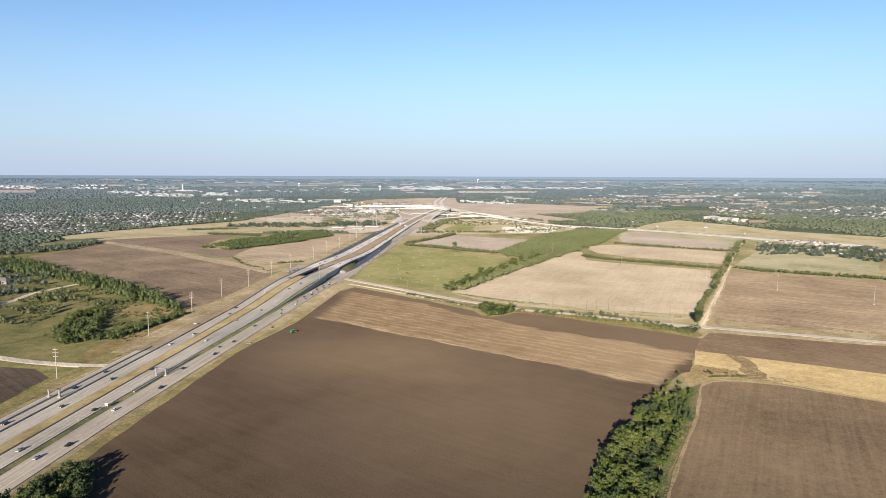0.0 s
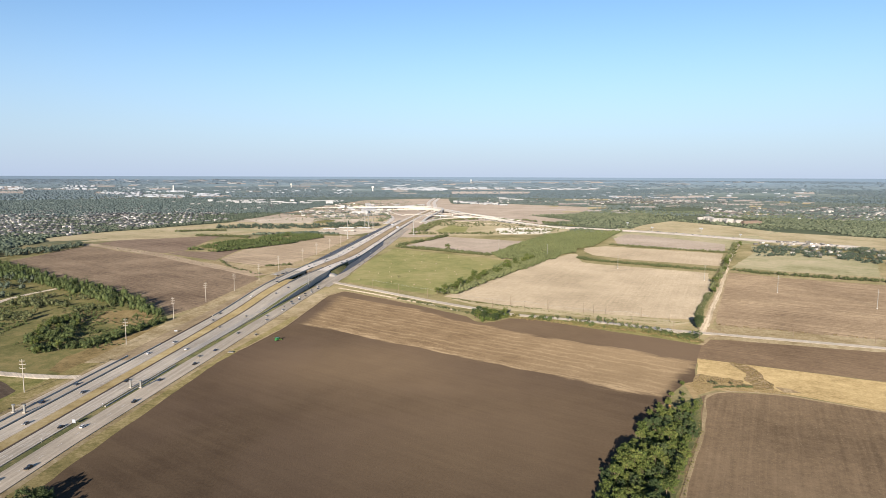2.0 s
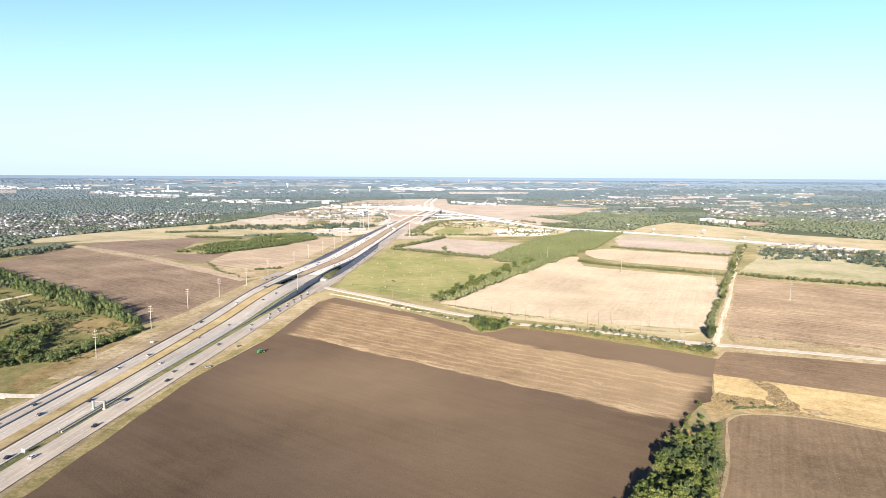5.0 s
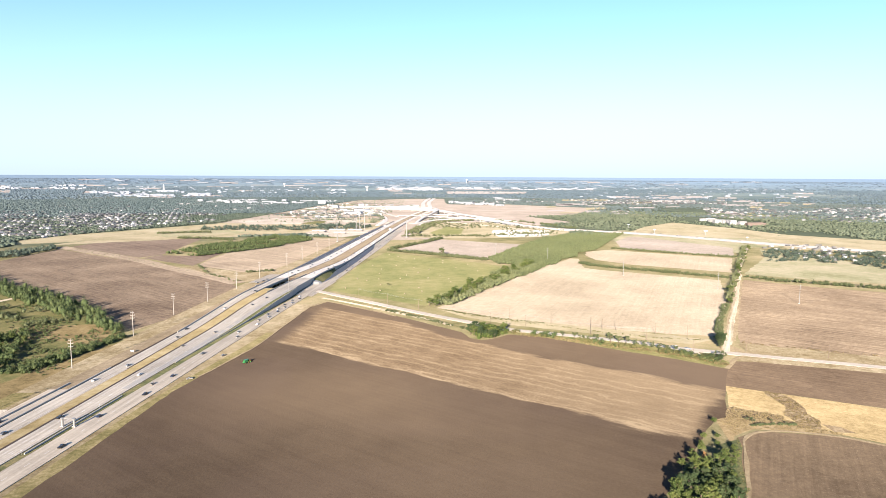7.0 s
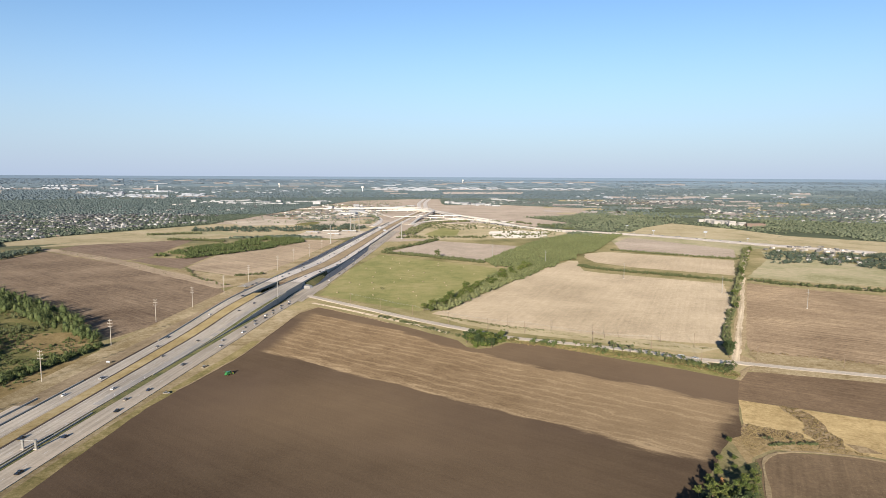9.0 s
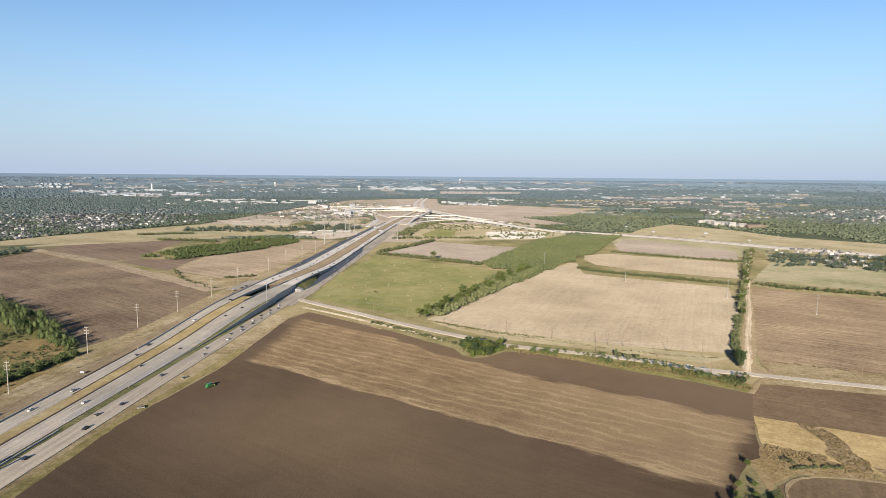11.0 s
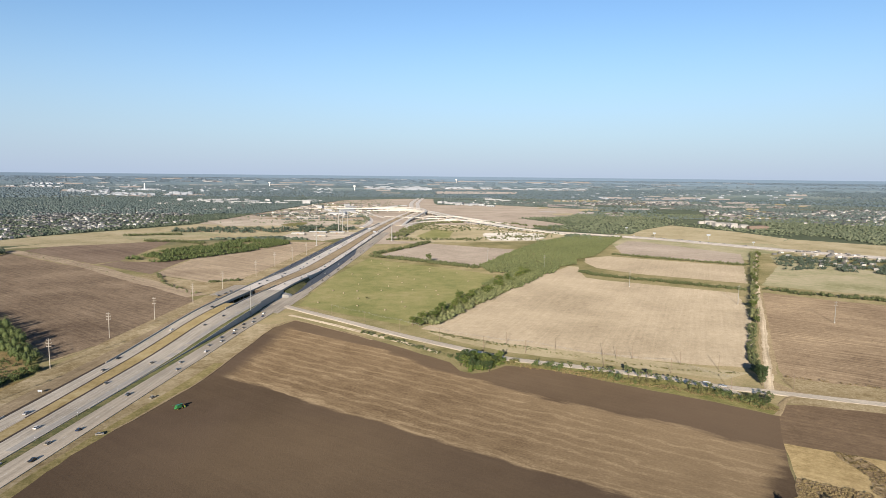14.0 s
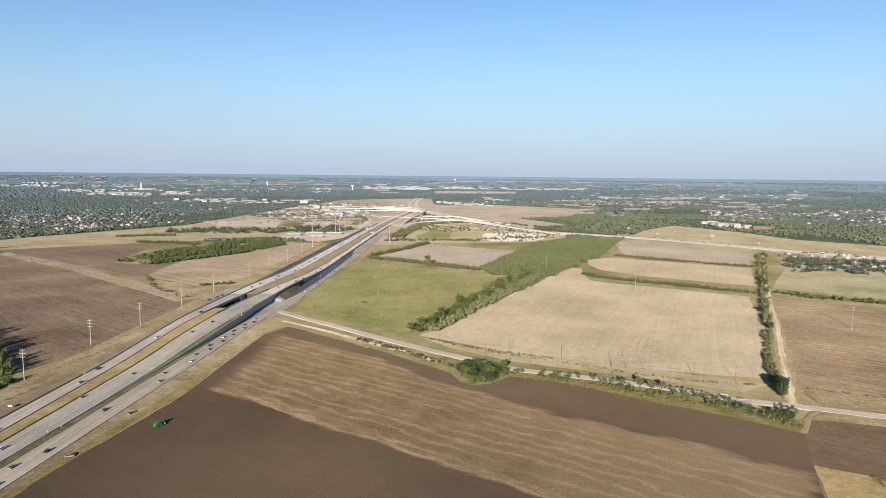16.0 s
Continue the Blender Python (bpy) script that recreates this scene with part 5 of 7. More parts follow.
def thicket(name, poly, count, size, material, label, category, seed, sprays=10, tall=1.0, spray=0.5, tufts=0.0):
    core = 0.12 if category == "weeds" else 0.5
    """Many low crowns in one mass: shaded bodies under leaf sprays."""
    g = np.random.default_rng(seed)
    p = np.array(poly)
    lo, hi = p.min(0), p.max(0)
    pts = lo + (hi - lo) * g.random((count * 12, 2))
    pts = pts[inside(poly, pts[:, 0], pts[:, 1])]
    if tufts:
        pts = pts[[noise.noise(Vector((x * 0.035, y * 0.035, seed))) > tufts - 0.5 for x, y in pts]]
    pts = pts[:count]
    n = len(pts)
    sprays = int(sprays * (2.2 if category == "weeds" else 2.6))
    r = size * g.uniform(0.4, 1.5, (n, 1)) * np.array([[1, 1, tall]])
    c = np.concatenate([pts, r[:, 2:] * 0.7], 1)
    v0, f0 = lumps(c, r * core, g, 0.3)
    pick = np.repeat(np.arange(n), sprays)
    nd = sphere_points(n * sprays, g)
    nd[:, 2] = np.abs(nd[:, 2]) * 1.1 - 0.3
    v1, f1 = leaves(c[pick] + nd * r[pick] * g.uniform(0.65, 1.15, (n * sprays, 1)), nd, spray * (0.75 if category == "weeds" else 0.9), g)
    ob = link_arrays(name, np.concatenate([v0, v1]), np.concatenate([f0, f1 + len(v0)]), material)
    return stuff(ob, label, category)


def along(line, width):
    """A band about a line, as a polygon."""
    a, b = [], []
    for i, (x, y) in enumerate(line):
        x0, y0 = line[max(0, i - 1)]
        x1, y1 = line[min(len(line) - 1, i + 1)]
        d = math.hypot(x1 - x0, y1 - y0)
        nx, ny = -(y1 - y0) / d * width / 2, (x1 - x0) / d * width / 2
        a.append((x + nx, y + ny))
        b.append((x - nx, y - ny))
    return a + b[::-1]


HEDGE = "uneven green hedgerow between stubble fields"
thicket("hedgerow", along([(232, 950), (240, 925), (262, 905), (325, 858), (379, 818)], 12), 361, 1.9, M_leaf2, HEDGE, "hedge", 31, 14)
thicket("hedgerow", along([(332, 1130), (404, 1070), (488, 1010)], 12), 247, 2.0, M_leaf2, HEDGE, "hedge", 32, 12)
thicket("hedgerow", along([(402, 830), (425, 795), (474, 768), (540, 728), (660, 645)], 13), 361, 2.2, M_leaf2, "uneven green hedgerow beside a brown field", "hedge", 33, 14)
thicket("hedgerow", along([(100, 978), (30, 1040), (-46, 1098)], 16), 361, 2.5, M_leaf2, "tall green hedgerow above the green pasture", "hedge", 34, 12)
thicket("hedgerow", along([(-48, 1120), (0, 1200), (45, 1300)], 13), 285, 2.5, M_leaf2, "tall green hedgerow beside a stubble field", "hedge", 35, 12)
thicket("hedgerow", along([(-205, 792), (-260, 855), (-298, 930)], 5), 60, 1.4, M_leaf2, "low dry hedge at a field corner", "hedge", 36, 8)
thicket("hedgerow", along([(-217, 866), (-185, 880)], 6), 40, 1.6, M_leaf2, "low green hedge at a field corner", "hedge", 37, 10)
thicket("roadside_bushes", along([(72, 556), (101, 543), (128, 525), (160, 508), (186, 490), (200, 474)], 10), 140, 1.5, M_scrubleaf, "olive green bushes along the road", "bushes", 38, 16, 1.2, 0.4, 0.54)
thicket("roadside_bushes", along([(72, 556), (101, 543), (128, 525), (160, 508), (186, 490), (200, 474)], 10), 280, 1.3, M_straw, "yellowing low bushes along the road", "bushes", 40, 14, 1.0, 0.4, 0.46)
thicket("roadside_bushes", along([(-30, 640), (4, 605), (34, 572), (44, 560)], 5), 90, 1.1, M_leaf2, "green bushes along the field lane", "bushes", 39, 14, 0.8, 0.35)
for x, y, s in ((118, 537, .95), (128, 531, .8), (133, 529, .8), (142, 524, .9), (152, 518, .9), (158, 516, .85), (168, 509, .8), (176, 503, .7), (100, 548, .6), (196, 482, .7), (201, 476, .6), (123, 533, .9), (147, 520, .85), (163, 512, .85), (172, 505, .8), (181, 499, .7), (110, 541, .6), (204, 487, .8), (206, 480, .7)):
    plant(SMALL, x, y, s * 1.55, "", "small trees along the county road")
thicket("dry_weeds", along([(34, 628), (63, 605), (104, 580), (145, 555), (182, 537), (217, 529)], 3.0), 420, 0.7, M_straw, "dry straw-coloured weeds along a fence line", "weeds", 41, 8, 0.7, 0.35)
thicket("dry_weeds", along([(24, 640), (50, 618), (74, 602), (105, 586)], 3), 160, 0.7, M_leaf2, "low green weeds along a fence line", "weeds", 42, 8, 0.7, 0.3)
thicket("dry_weeds", along([(240, 522), (266, 509), (300, 493), (345, 472), (430, 431)], 3), 220, 0.8, M_weed, "dry straw-coloured weeds along a field edge", "weeds", 43, 8, 0.8, 0.35)
thicket("dry_weeds", [(150, 372), (164, 386), (186, 374), (204, 356), (164, 364), (152, 358)], 900, 0.3, M_weed, "dry straw-coloured weeds at the field corner", "weeds", 44, 8, 0.5, 0.3)
thicket("dry_weeds", along([(82, 222), (104, 262), (127, 301), (143, 338), (151, 354)], 2.0), 240, 0.45, M_straw, "dry grass margin beside the tree belt", "weeds", 45, 8, 0.6, 0.3)
thicket("dry_weeds", [(198, 418), (206, 412), (207, 398), (202, 382), (203, 373), (197, 363), (186, 364), (190, 373), (189, 381), (197, 393), (197, 402)], 330, 0.34, M_weed, "dry brown weeds in golden stubble", "weeds", 46, 8, 0.8, 0.35)
thicket("dry_weeds", [(166, 394), (175, 388), (188, 380), (185, 374), (169, 378), (158, 381)], 240, 0.34, M_weed, "dry reddish weeds beside golden stubble", "weeds", 47, 8, 0.8, 0.35)
thicket("corner_hedge", along([(164, 368), (175, 369), (188, 368)], 1.3), 70, 0.5, M_leaf2, "low dark green hedge at a field corner", "hedge", 49, 16, 1.1, 0.35)
thicket("slope_shrubs", along([(-116.5, 799), (-112.5, 815), (-109.5, 835), (-107.5, 856)], 3.5), 24, 0.6, M_leaf2, "dark shrubs on the overpass embankment", "bushes", 48, 12)
thicket("woods_strip_west", [(-350, 1030), (-329, 1024), (-290, 1075), (-243, 1147), (-200, 1264), (-211, 1304), (-262, 1358), (-291, 1344), (-329, 1260), (-374, 1149), (-392, 1055)], 2600, 2.1, M_scrubleaf, "strip of green woods between fields", "woods", 51, 5, 1.3, 0.6, 0.30)
thicket("woods_west", [(-900, 930), (-640, 955), (-590, 1005), (-586, 1110), (-612, 1150), (-640, 1050), (-900, 1060)], 1000, 3.6, M_leaf3, "dense green woods beside a tilled field", "woods", 52, 8, 1.1, 0.9)
thicket("woods_west_lane", [(-640, 860), (-520, 830), (-440, 760), (-424, 650), (-440, 570), (-600, 500), (-800, 640)], 900, 3.2, M_leaf3, "green trees around a farmstead", "woods", 53, 12, 1.2, 0.8, 0.4)
thicket("woods_middle", [(160, 925), (110, 938), (104, 1000), (196, 1195), (245, 1290), (330, 1400), (440, 1400), (365, 1250), (300, 1110), (257, 1065), (240, 1010), (214, 992), (190, 930)], 6000, 2.2, M_creek,
        "broad green creek woods between fields", "woods", 54, 5, 1.25, 0.65)
thicket("woods_yard", [(-476, 1469), (-353, 1476), (-382, 1455), (-151, 1495), (-110, 1560), (-130, 1660), (-200, 1660), (-300, 1560), (-386, 1590), (-500, 1560)], 620, 3.2, M_leaf3, "dense trees behind an industrial yard", "woods", 55, 8, 1.15, 0.85, 0.36)
thicket("hedgerow", along([(-540, 1388), (-490, 1410), (-439, 1423)], 14), 110, 2.4, M_leaf2, "dark green hedgerow across a dry pasture", "hedge", 81, 8, 1.1, 0.7)
thicket("hedgerow", along([(-459, 1296), (-400, 1290), (-347, 1264)], 16), 140, 2.4, M_leaf2, "dark green hedgerow beside a tilled field", "hedge", 82, 8, 1.1, 0.7)
thicket("hedgerow", along([(-440, 2010), (-300, 2080), (-190, 2120)], 14), 110, 3.0, M_leaf4, "dark hedgerow across bare graded land", "hedge", 83, 6, 1.0, 0.9)
thicket("hedgerow", along([(-330, 1850), (-200, 1900), (-120, 1990)], 12), 90, 2.8, M_leaf4, "dark hedgerow across bare graded land", "hedge", 84, 6, 1.0, 0.9)
thicket("graded_scrub", [(-470, 1720), (-360, 2600), (-280, 3100), (-60, 3200), (-40, 2700), (-80, 2150), (-100, 1700)], 420, 2.4, M_olive, "scattered dark scrub on graded land", "bushes", 199, 6, 1.0, 0.9)
for n_, (q, cnt) in enumerate(((((-480, 1950), (-330, 1990), (-230, 1960)), 60), (((-420, 2250), (-300, 2330), (-190, 2300)), 60), (((-300, 1760), (-210, 1820), (-110, 1830)), 70),
                               (((-120, 1700), (-100, 1860), (-130, 2050)), 70), (((-60, 2350), (-30, 2500), (-20, 2700)), 40), (((-380, 2650), (-250, 2700), (-130, 2850)), 60), (((20, 1790), (60, 1850), (100, 1840)), 40))):
    thicket("hedgerow", along(list(q), 16), cnt, 2.8, M_olive, "dark scrub line across graded land", "hedge", 200 + n_, 6, 1.0, 0.9)
thicket("woods_lots_edge", along([(-15, 1390), (10, 1560), (60, 1740), (184, 1810), (260, 1740)], 34), 420, 2.8, M_leaf2, "band of scrub trees beside the interchange", "woods", 85, 7, 1.1, 0.8, 0.38)
thicket("woods_lots_edge", along([(268, 1777), (330, 1640), (370, 1545)], 22), 150, 2.6, M_leaf2, "band of scrub trees beside the cross highway", "woods", 86, 7, 1.1, 0.8, 0.4)
thicket("woods_lots_edge", along([(-44, 1345), (50, 1345), (130, 1350), (200, 1385), (300, 1420)], 26), 210, 2.2, M_leaf2, "band of scrub trees below pale lots", "woods", 87, 7, 1.1, 0.8, 0.38)
thicket("woods_lots", [(20, 1570), (40, 1700), (240, 1730), (345, 1500), (300, 1400), (240, 1340), (98, 1322), (100, 1350), (190, 1400), (190, 1560), (110, 1510)], 380, 1.8, M_leaf2, "scattered scrub trees around pale lots", "woods", 56, 7, 1.0, 0.8)
thicket("woods_east", [(515, 965), (559, 1070), (609, 1117), (642, 1072), (760, 1070), (880, 980), (820, 900), (640, 872), (590, 950)], 1000, 2.4, M_leaf3, "dark trees of a park", "woods", 57, 8, 1.1, 0.8, 0.34)
thicket("woods_far_field", [(325, 1966), (507, 2058), (560, 2180), (760, 2150), (800, 1900), (690, 1760), (480, 1760), (400, 1800)], 480, 3.0, M_olive, "green woods beyond the cross highway", "woods", 58, 5, 1.1, 1.1)
thicket("boundary_trees", [(-640, 850), (-583, 890), (-420, 748), (-319, 672), (-236, 572), (-230, 552), (-330, 632), (-440, 728), (-560, 800)], 680, 2.8, M_scrubleaf,
        "uneven row of trees along a tilled field", "trees", 59, 26, 1.9, 0.5)
thicket("scrub_edge_trees", [(-256, 455), (-252, 478), (-238, 520), (-226, 560), (-220, 548), (-227, 508), (-240, 460)], 150, 1.9, M_scrubleaf, "row of young trees along the scrub edge", "trees", 60, 26, 1.2, 0.45)
thicket("scrub_undergrowth", [(-440, 700), (-330, 650), (-250, 560), (-262, 535), (-330, 560), (-330, 480), (-420, 560)], 420, 0.9, M_scrubleaf, "low green undergrowth in olive grass", "bushes", 64, 14, 0.9, 0.4, 0.52)
thicket("scrub_undergrowth", [(-318, 580), (-262, 590), (-228, 548), (-222, 470), (-240, 430), (-262, 440), (-300, 470), (-318, 540)], 420, 0.9, M_scrubleaf, "low bushes in rusty dry grass", "bushes", 74, 10, 0.9, 0.4, 0.42)
thicket("pasture_edge_woods", along([(108, 836), (140, 895), (182, 975)], 42), 520, 2.2, M_creek, "dense bushes where a tree row meets creek woods", "woods", 89, 10, 1.1, 0.6)
thicket("pasture_edge_woods", along([(19, 664), (66, 750), (112, 836), (165, 942)], 26), 700, 2.6, M_creek, "dense bushes along the green pasture", "woods", 65, 16, 1.1, 0.55)
thicket("track_hedge", along([(302, 664), (345, 742), (410, 858), (496, 1012), (572, 1150)], 6), 560, 2.2, M_leaf2, "uneven hedge along the dirt track", "hedge", 66, 12, 1.5, 0.5)
thicket("track_hedge", along([(226, 530), (258, 592), (297, 660)], 6), 150, 1.2, M_leaf2, "low green hedge along the dirt track", "hedge", 67, 12, 1.3, 0.4)
thicket("roadside_weeds", along([(72, 552), (101, 539), (128, 520), (160, 503), (186, 485), (202, 466)], 7), 420, 0.9, M_weed, "dry straw-coloured weeds along the road", "weeds", 68, 9, 0.8, 0.35)
thicket("grove_understory", [(-298, 480), (-316, 545), (-302, 562), (-283, 528), (-256, 455), (-270, 446)], 130, 2.2, M_scrubleaf, "dense leafy understory of the scrub grove", "bushes", 69, 24, 1.25, 0.6)
thicket("grove_understory", [(-178, 180), (-166, 218), (-155, 251), (-145, 251), (-135, 222), (-137, 180)], 150, 2.2, M_dark_leaf, "dense leafy understory beside the frontage road", "bushes", 70, 24, 1.2, 0.5)
thicket("clump_understory", [(39, 546), (45, 536), (56, 538), (68, 550), (72, 562), (60, 566), (44, 562)], 60, 1.9, M_leaf, "dense leafy understory of the roadside clump", "bushes", 71, 24, 1.3, 0.5)
thicket("scrub_trees", [(-440, 690), (-330, 640), (-290, 600), (-330, 560), (-345, 500), (-430, 570)], 150, 2.4, M_leaf2, "young green trees in olive grass", "trees", 72, 22, 1.2, 0.55, 0.55)
thicket("track_debris", along([(-560, 1112), (-420, 998), (-330, 908), (-215, 796)], 12), 70, 0.8, M_leaf2, "dark weeds and debris on the dirt track", "weeds", 73, 8, 0.7, 0.4)
thicket("belt_understory", [(44, 190), (55, 222), (74, 265), (104, 308), (118, 325), (126, 326), (124, 302), (101, 266), (79, 224), (65, 190)], 260, 1.3, M_leaf, "dense leafy understory of the field belt", "bushes", 88, 14, 1.2, 0.42)

# ---- far country: suburbs, woods and buildings ----


def open_land(x, y):
    """True where no suburb trees stand: fields, roads and the freeway's land."""
    c = np.zeros(np.shape(x), bool)
    for poly in FIELDS.values():
        c |= inside(poly, x, y)
    mx = -165.5 + 0.102 * (y - 650)
    c |= (np.abs(x - mx - 5) < 70) & (y < 3500)
    c |= (y < 1330) & (x > -690) & (x < 800 - (y - 1100) * 0.3)
    return c


CLEAR = [[(-700, 1150), (-580, 1400), (-520, 1700), (-90, 1690), (-85, 1500), (-235, 1390), (-420, 1300)],
         [(-735, 1245), (-690, 1385), (-520, 1690), (-440, 1545), (-600, 1170), (-690, 1170)],
         [(-30, 1310), (20, 1730), (260, 1745), (360, 1500), (320, 1390), (240, 1320), (98, 1300)],
         [(-510, 1700), (-380, 2560), (-300, 3150), (-20, 3430), (140, 3430), (120, 2800), (240, 2750), (170, 2300), (290, 1900), (250, 1720), (20, 1700), (-60, 1640), (-270, 1660)],
         along([(-40, 2640), (70, 2376), (110, 2090), (190, 1800), (290, 1570), (430, 1450), (532, 1359), (624, 1240), (760, 1090)], 60),
         [(480, 1260), (560, 1300), (700, 1250), (900, 1000), (640, 900), (560, 1040)]]


def country(name, r0, r1, count, size, material, label, seed, gap=0.46, freq=0.004, flat=0.8, side=0):
    """Tree crowns over the ring between two distances in front of the camera, with clearings where the noise is low."""
    g = np.random.default_rng(seed)
    n = count * 3
    r = np.sqrt(g.uniform(r0 ** 2, r1 ** 2, n))
    a = g.uniform(radians(48), radians(132), n)
    x, y = CENTRE[0] + r * np.cos(a), CENTRE[1] + r * np.sin(a)
    keep = ~open_land(x, y) & ((side == 0) | (np.sign(x - 120) == side))
    keep &= (g.random(n) > 0.5) | (x < 240) | (x > 880) | (y < 1400) | (y > 2400)
    for poly in CLEAR:
        keep &= ~inside(poly, x, y)
    for s0, s1, d0, d1, skew in TRACTS:
        keep &= ~((x / y > s0) & (x / y < s1) & (y > d0 * 0.99) & (y < d1)) | (g.random(n) < 0.12)
    x, y = x[keep], y[keep]
    keep = ~np.array([(int(px // 5), int(py // 5)) in PLOTS for px, py in zip(x, y)])
    x, y = x[keep], y[keep]
    w = np.array([noise.noise(Vector((px * freq, py * freq * 0.55, seed * 3.1))) * 0.5 + 0.5 for px, py in zip(x, y)])
    k = w > gap - 0.25 + 0.25 * g.random(len(x))
    x, y = x[k][:count], y[k][:count]
    n = len(x)
    fx, fy, fz, k = far(x, y)
    s = size * k[:, None] * g.uniform(0.55, 1.3, (n, 1)) * np.array([[1, 1, flat]])
    c = np.stack([fx, fy, fz + s[:, 2] * 0.7], 1)
    near = np.hypot(x - CENTRE[0], y - CENTRE[1]) < 1420
    v, f = tufts_far(c[~near], s[~near], g)
    v1, f1 = lumps(c[near], s[near], g, 0.3)
    v, f = np.concatenate([v, v1]), np.concatenate([f, f1 + len(v)])
    return stuff(link_arrays(name, v, f, material), label, "trees")


# pale tracts of the far country: two bearings (x as a share of y), two distances, and how far the second side lies nearer
TRACTS = [(-0.70, -0.62, 4150, 4900, 0.0), (-0.70, -0.63, 5300, 6800, 0.0), (-0.63, -0.51, 5250, 5700, -0.06), (-0.51, -0.375, 4150, 4700, -0.2), (-0.36, -0.30, 3650, 3900, 0.0),
          (0.045, 0.17, 4350, 5000, 0.03), (0.02, 0.28, 5700, 6050, -0.03), (-0.065, 0.02, 5500, 6100, 0.0), (0.36, 0.44, 3050, 3350, 0.0), (0.37, 0.42, 3550, 3800, 0.0), (0.60, 0.635, 4600, 5100, 0.0),
          (0.215, 0.265, 2740, 2900, 0.0), (0.275, 0.335, 2880, 3040, 0.0), (0.225, 0.30, 3180, 3380, 0.02), (0.33, 0.372, 2480, 2590, 0.0), (0.46, 0.505, 2140, 2250, 0.0), (0.51, 0.565, 1990, 2080, 0.0),
          (0.30, 0.35, 3650, 3950, 0.0), (0.48, 0.55, 2700, 2860, 0.0)]
# smaller clearings, strewn at random over the dry east, the west and the last woods before the horizon
_g = random.Random(73)
for _n, _s0, _s1, _d0, _d1, _w, _deep in ((46, 0.20, 0.66, 1950, 4300, 0.022, 0.05), (16, -0.68, -0.02, 4300, 7600, 0.022, 0.07), (16, -0.66, 0.66, 8200, 15000, 0.03, 0.10)):
    for _ in range(_n):
        _s, _d = _g.uniform(_s0, _s1), _d0 * (_d1 / _d0) ** _g.random()
        TRACTS.append((_s, _s + _w * _g.uniform(0.5, 1.7), _d, _d * (1 + _deep * _g.uniform(0.5, 1.4)), _g.uniform(-0.03, 0.03)))
PLOTS = set()          # 5 m cells kept free of trees round the houses
M_tiles = foliage("mixed_shingle_roofs", (0.042, 0.046, 0.050), (0.074, 0.079, 0.083), (0.25, 0.255, 0.26), 0.2, 1.0)
M_specks = foliage("mixed_house_walls", (0.072, 0.070, 0.068), (0.135, 0.131, 0.124), (0.44, 0.43, 0.41), 0.2, 1.0)


def suburb(name, poly, lot, street, share, seed, label):
    """Hip-roofed houses in rows along streets, one mesh of walls and one of roofs; too many and too far off to count."""
    g = random.Random(seed)
    walls, roofs = Build(), Build()
    xs, ys = [p[0] for p in poly], [p[1] for p in poly]
    cx, cy, half = (min(xs) + max(xs)) / 2, (min(ys) + max(ys)) / 2, max(max(xs) - min(xs), max(ys) - min(ys)) * 0.75
    turn = g.uniform(-0.5, 0.5)
    cs, sn = math.cos(turn), math.sin(turn)
    spots = []
    for i in range(int(-half / street), int(half / street) + 1):
        for j in range(int(-half / lot), int(half / lot) + 1):
            for side in (-11, 11):
                u, w = j * lot + g.uniform(-3, 3), i * street + side + g.uniform(-2, 2) + 16 * math.sin(j * lot * 0.011 + i)
                spots.append((cx + u * cs - w * sn, cy + u * sn + w * cs))
    ok = inside(poly, np.array([p[0] for p in spots]), np.array([p[1] for p in spots]))
    ok &= ~open_land(np.array([p[0] for p in spots]), np.array([p[1] for p in spots]))
    for (x, y), good in zip(spots, ok):
        if not good or noise.noise(Vector((x * 0.006, y * 0.006, seed))) * 0.5 + 0.5 > share + g.uniform(-0.15, 0.15):
            continue
        w, d, h = g.uniform(7.5, 12), g.uniform(6.5, 9), g.choice((2.8, 3.0, 4.4))
        a = turn + g.choice((0, math.pi / 2)) + g.uniform(-0.15, 0.15)
        walls.box((x, y, h / 2), (w, d, h), a)
        roofs.box((x, y, h + 1.0), (w * 1.07, d * 1.1, 2.0), a, 0.45, 0.06)
        for ex in (-3.5, 3.5):
            for ey in (-9, -4, 1):
                PLOTS.add((int((x + ex) // 5), int((y + ey) // 5)))
    stuff(walls.make(name + "_walls", M_specks), label, "houses")
    stuff(roofs.make(name + "_roofs", M_tiles), label.replace("houses", "hipped house roofs"), "houses")


suburb("suburb_west", [(-1400, 1900), (-1180, 2020), (-800, 2080), (-600, 2060), (-560, 1900), (-540, 1745), (-640, 1560), (-720, 1420), (-705, 1300), (-860, 1290), (-1150, 1500)],
       19, 58, 0.62, 91, "suburban houses among green trees")
suburb("suburb_east", [(980, 1880), (900, 1990), (1130, 2520), (1500, 2420), (1900, 2600), (1750, 2050), (1400, 1760), (1180, 1760)], 24, 70, 0.52, 92, "suburban houses among green trees")
suburb("suburb_northeast", [(760, 2800), (790, 3450), (1300, 3450), (1500, 3000), (1250, 2750)], 24, 66, 0.50, 93, "pale suburban houses on dry ground")
suburb("suburb_north", [(150, 2830), (200, 3200), (620, 3350), (660, 2900), (420, 2840)], 26, 74, 0.45, 94, "suburban houses among green trees")
suburb("suburb_northwest", [(-1500, 2050), (-1300, 2900), (-620, 3050), (-560, 2300), (-800, 2150)], 24, 70, 0.33, 95, "suburban houses among green trees")
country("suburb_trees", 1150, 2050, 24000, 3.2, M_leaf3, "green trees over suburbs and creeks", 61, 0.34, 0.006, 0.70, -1)
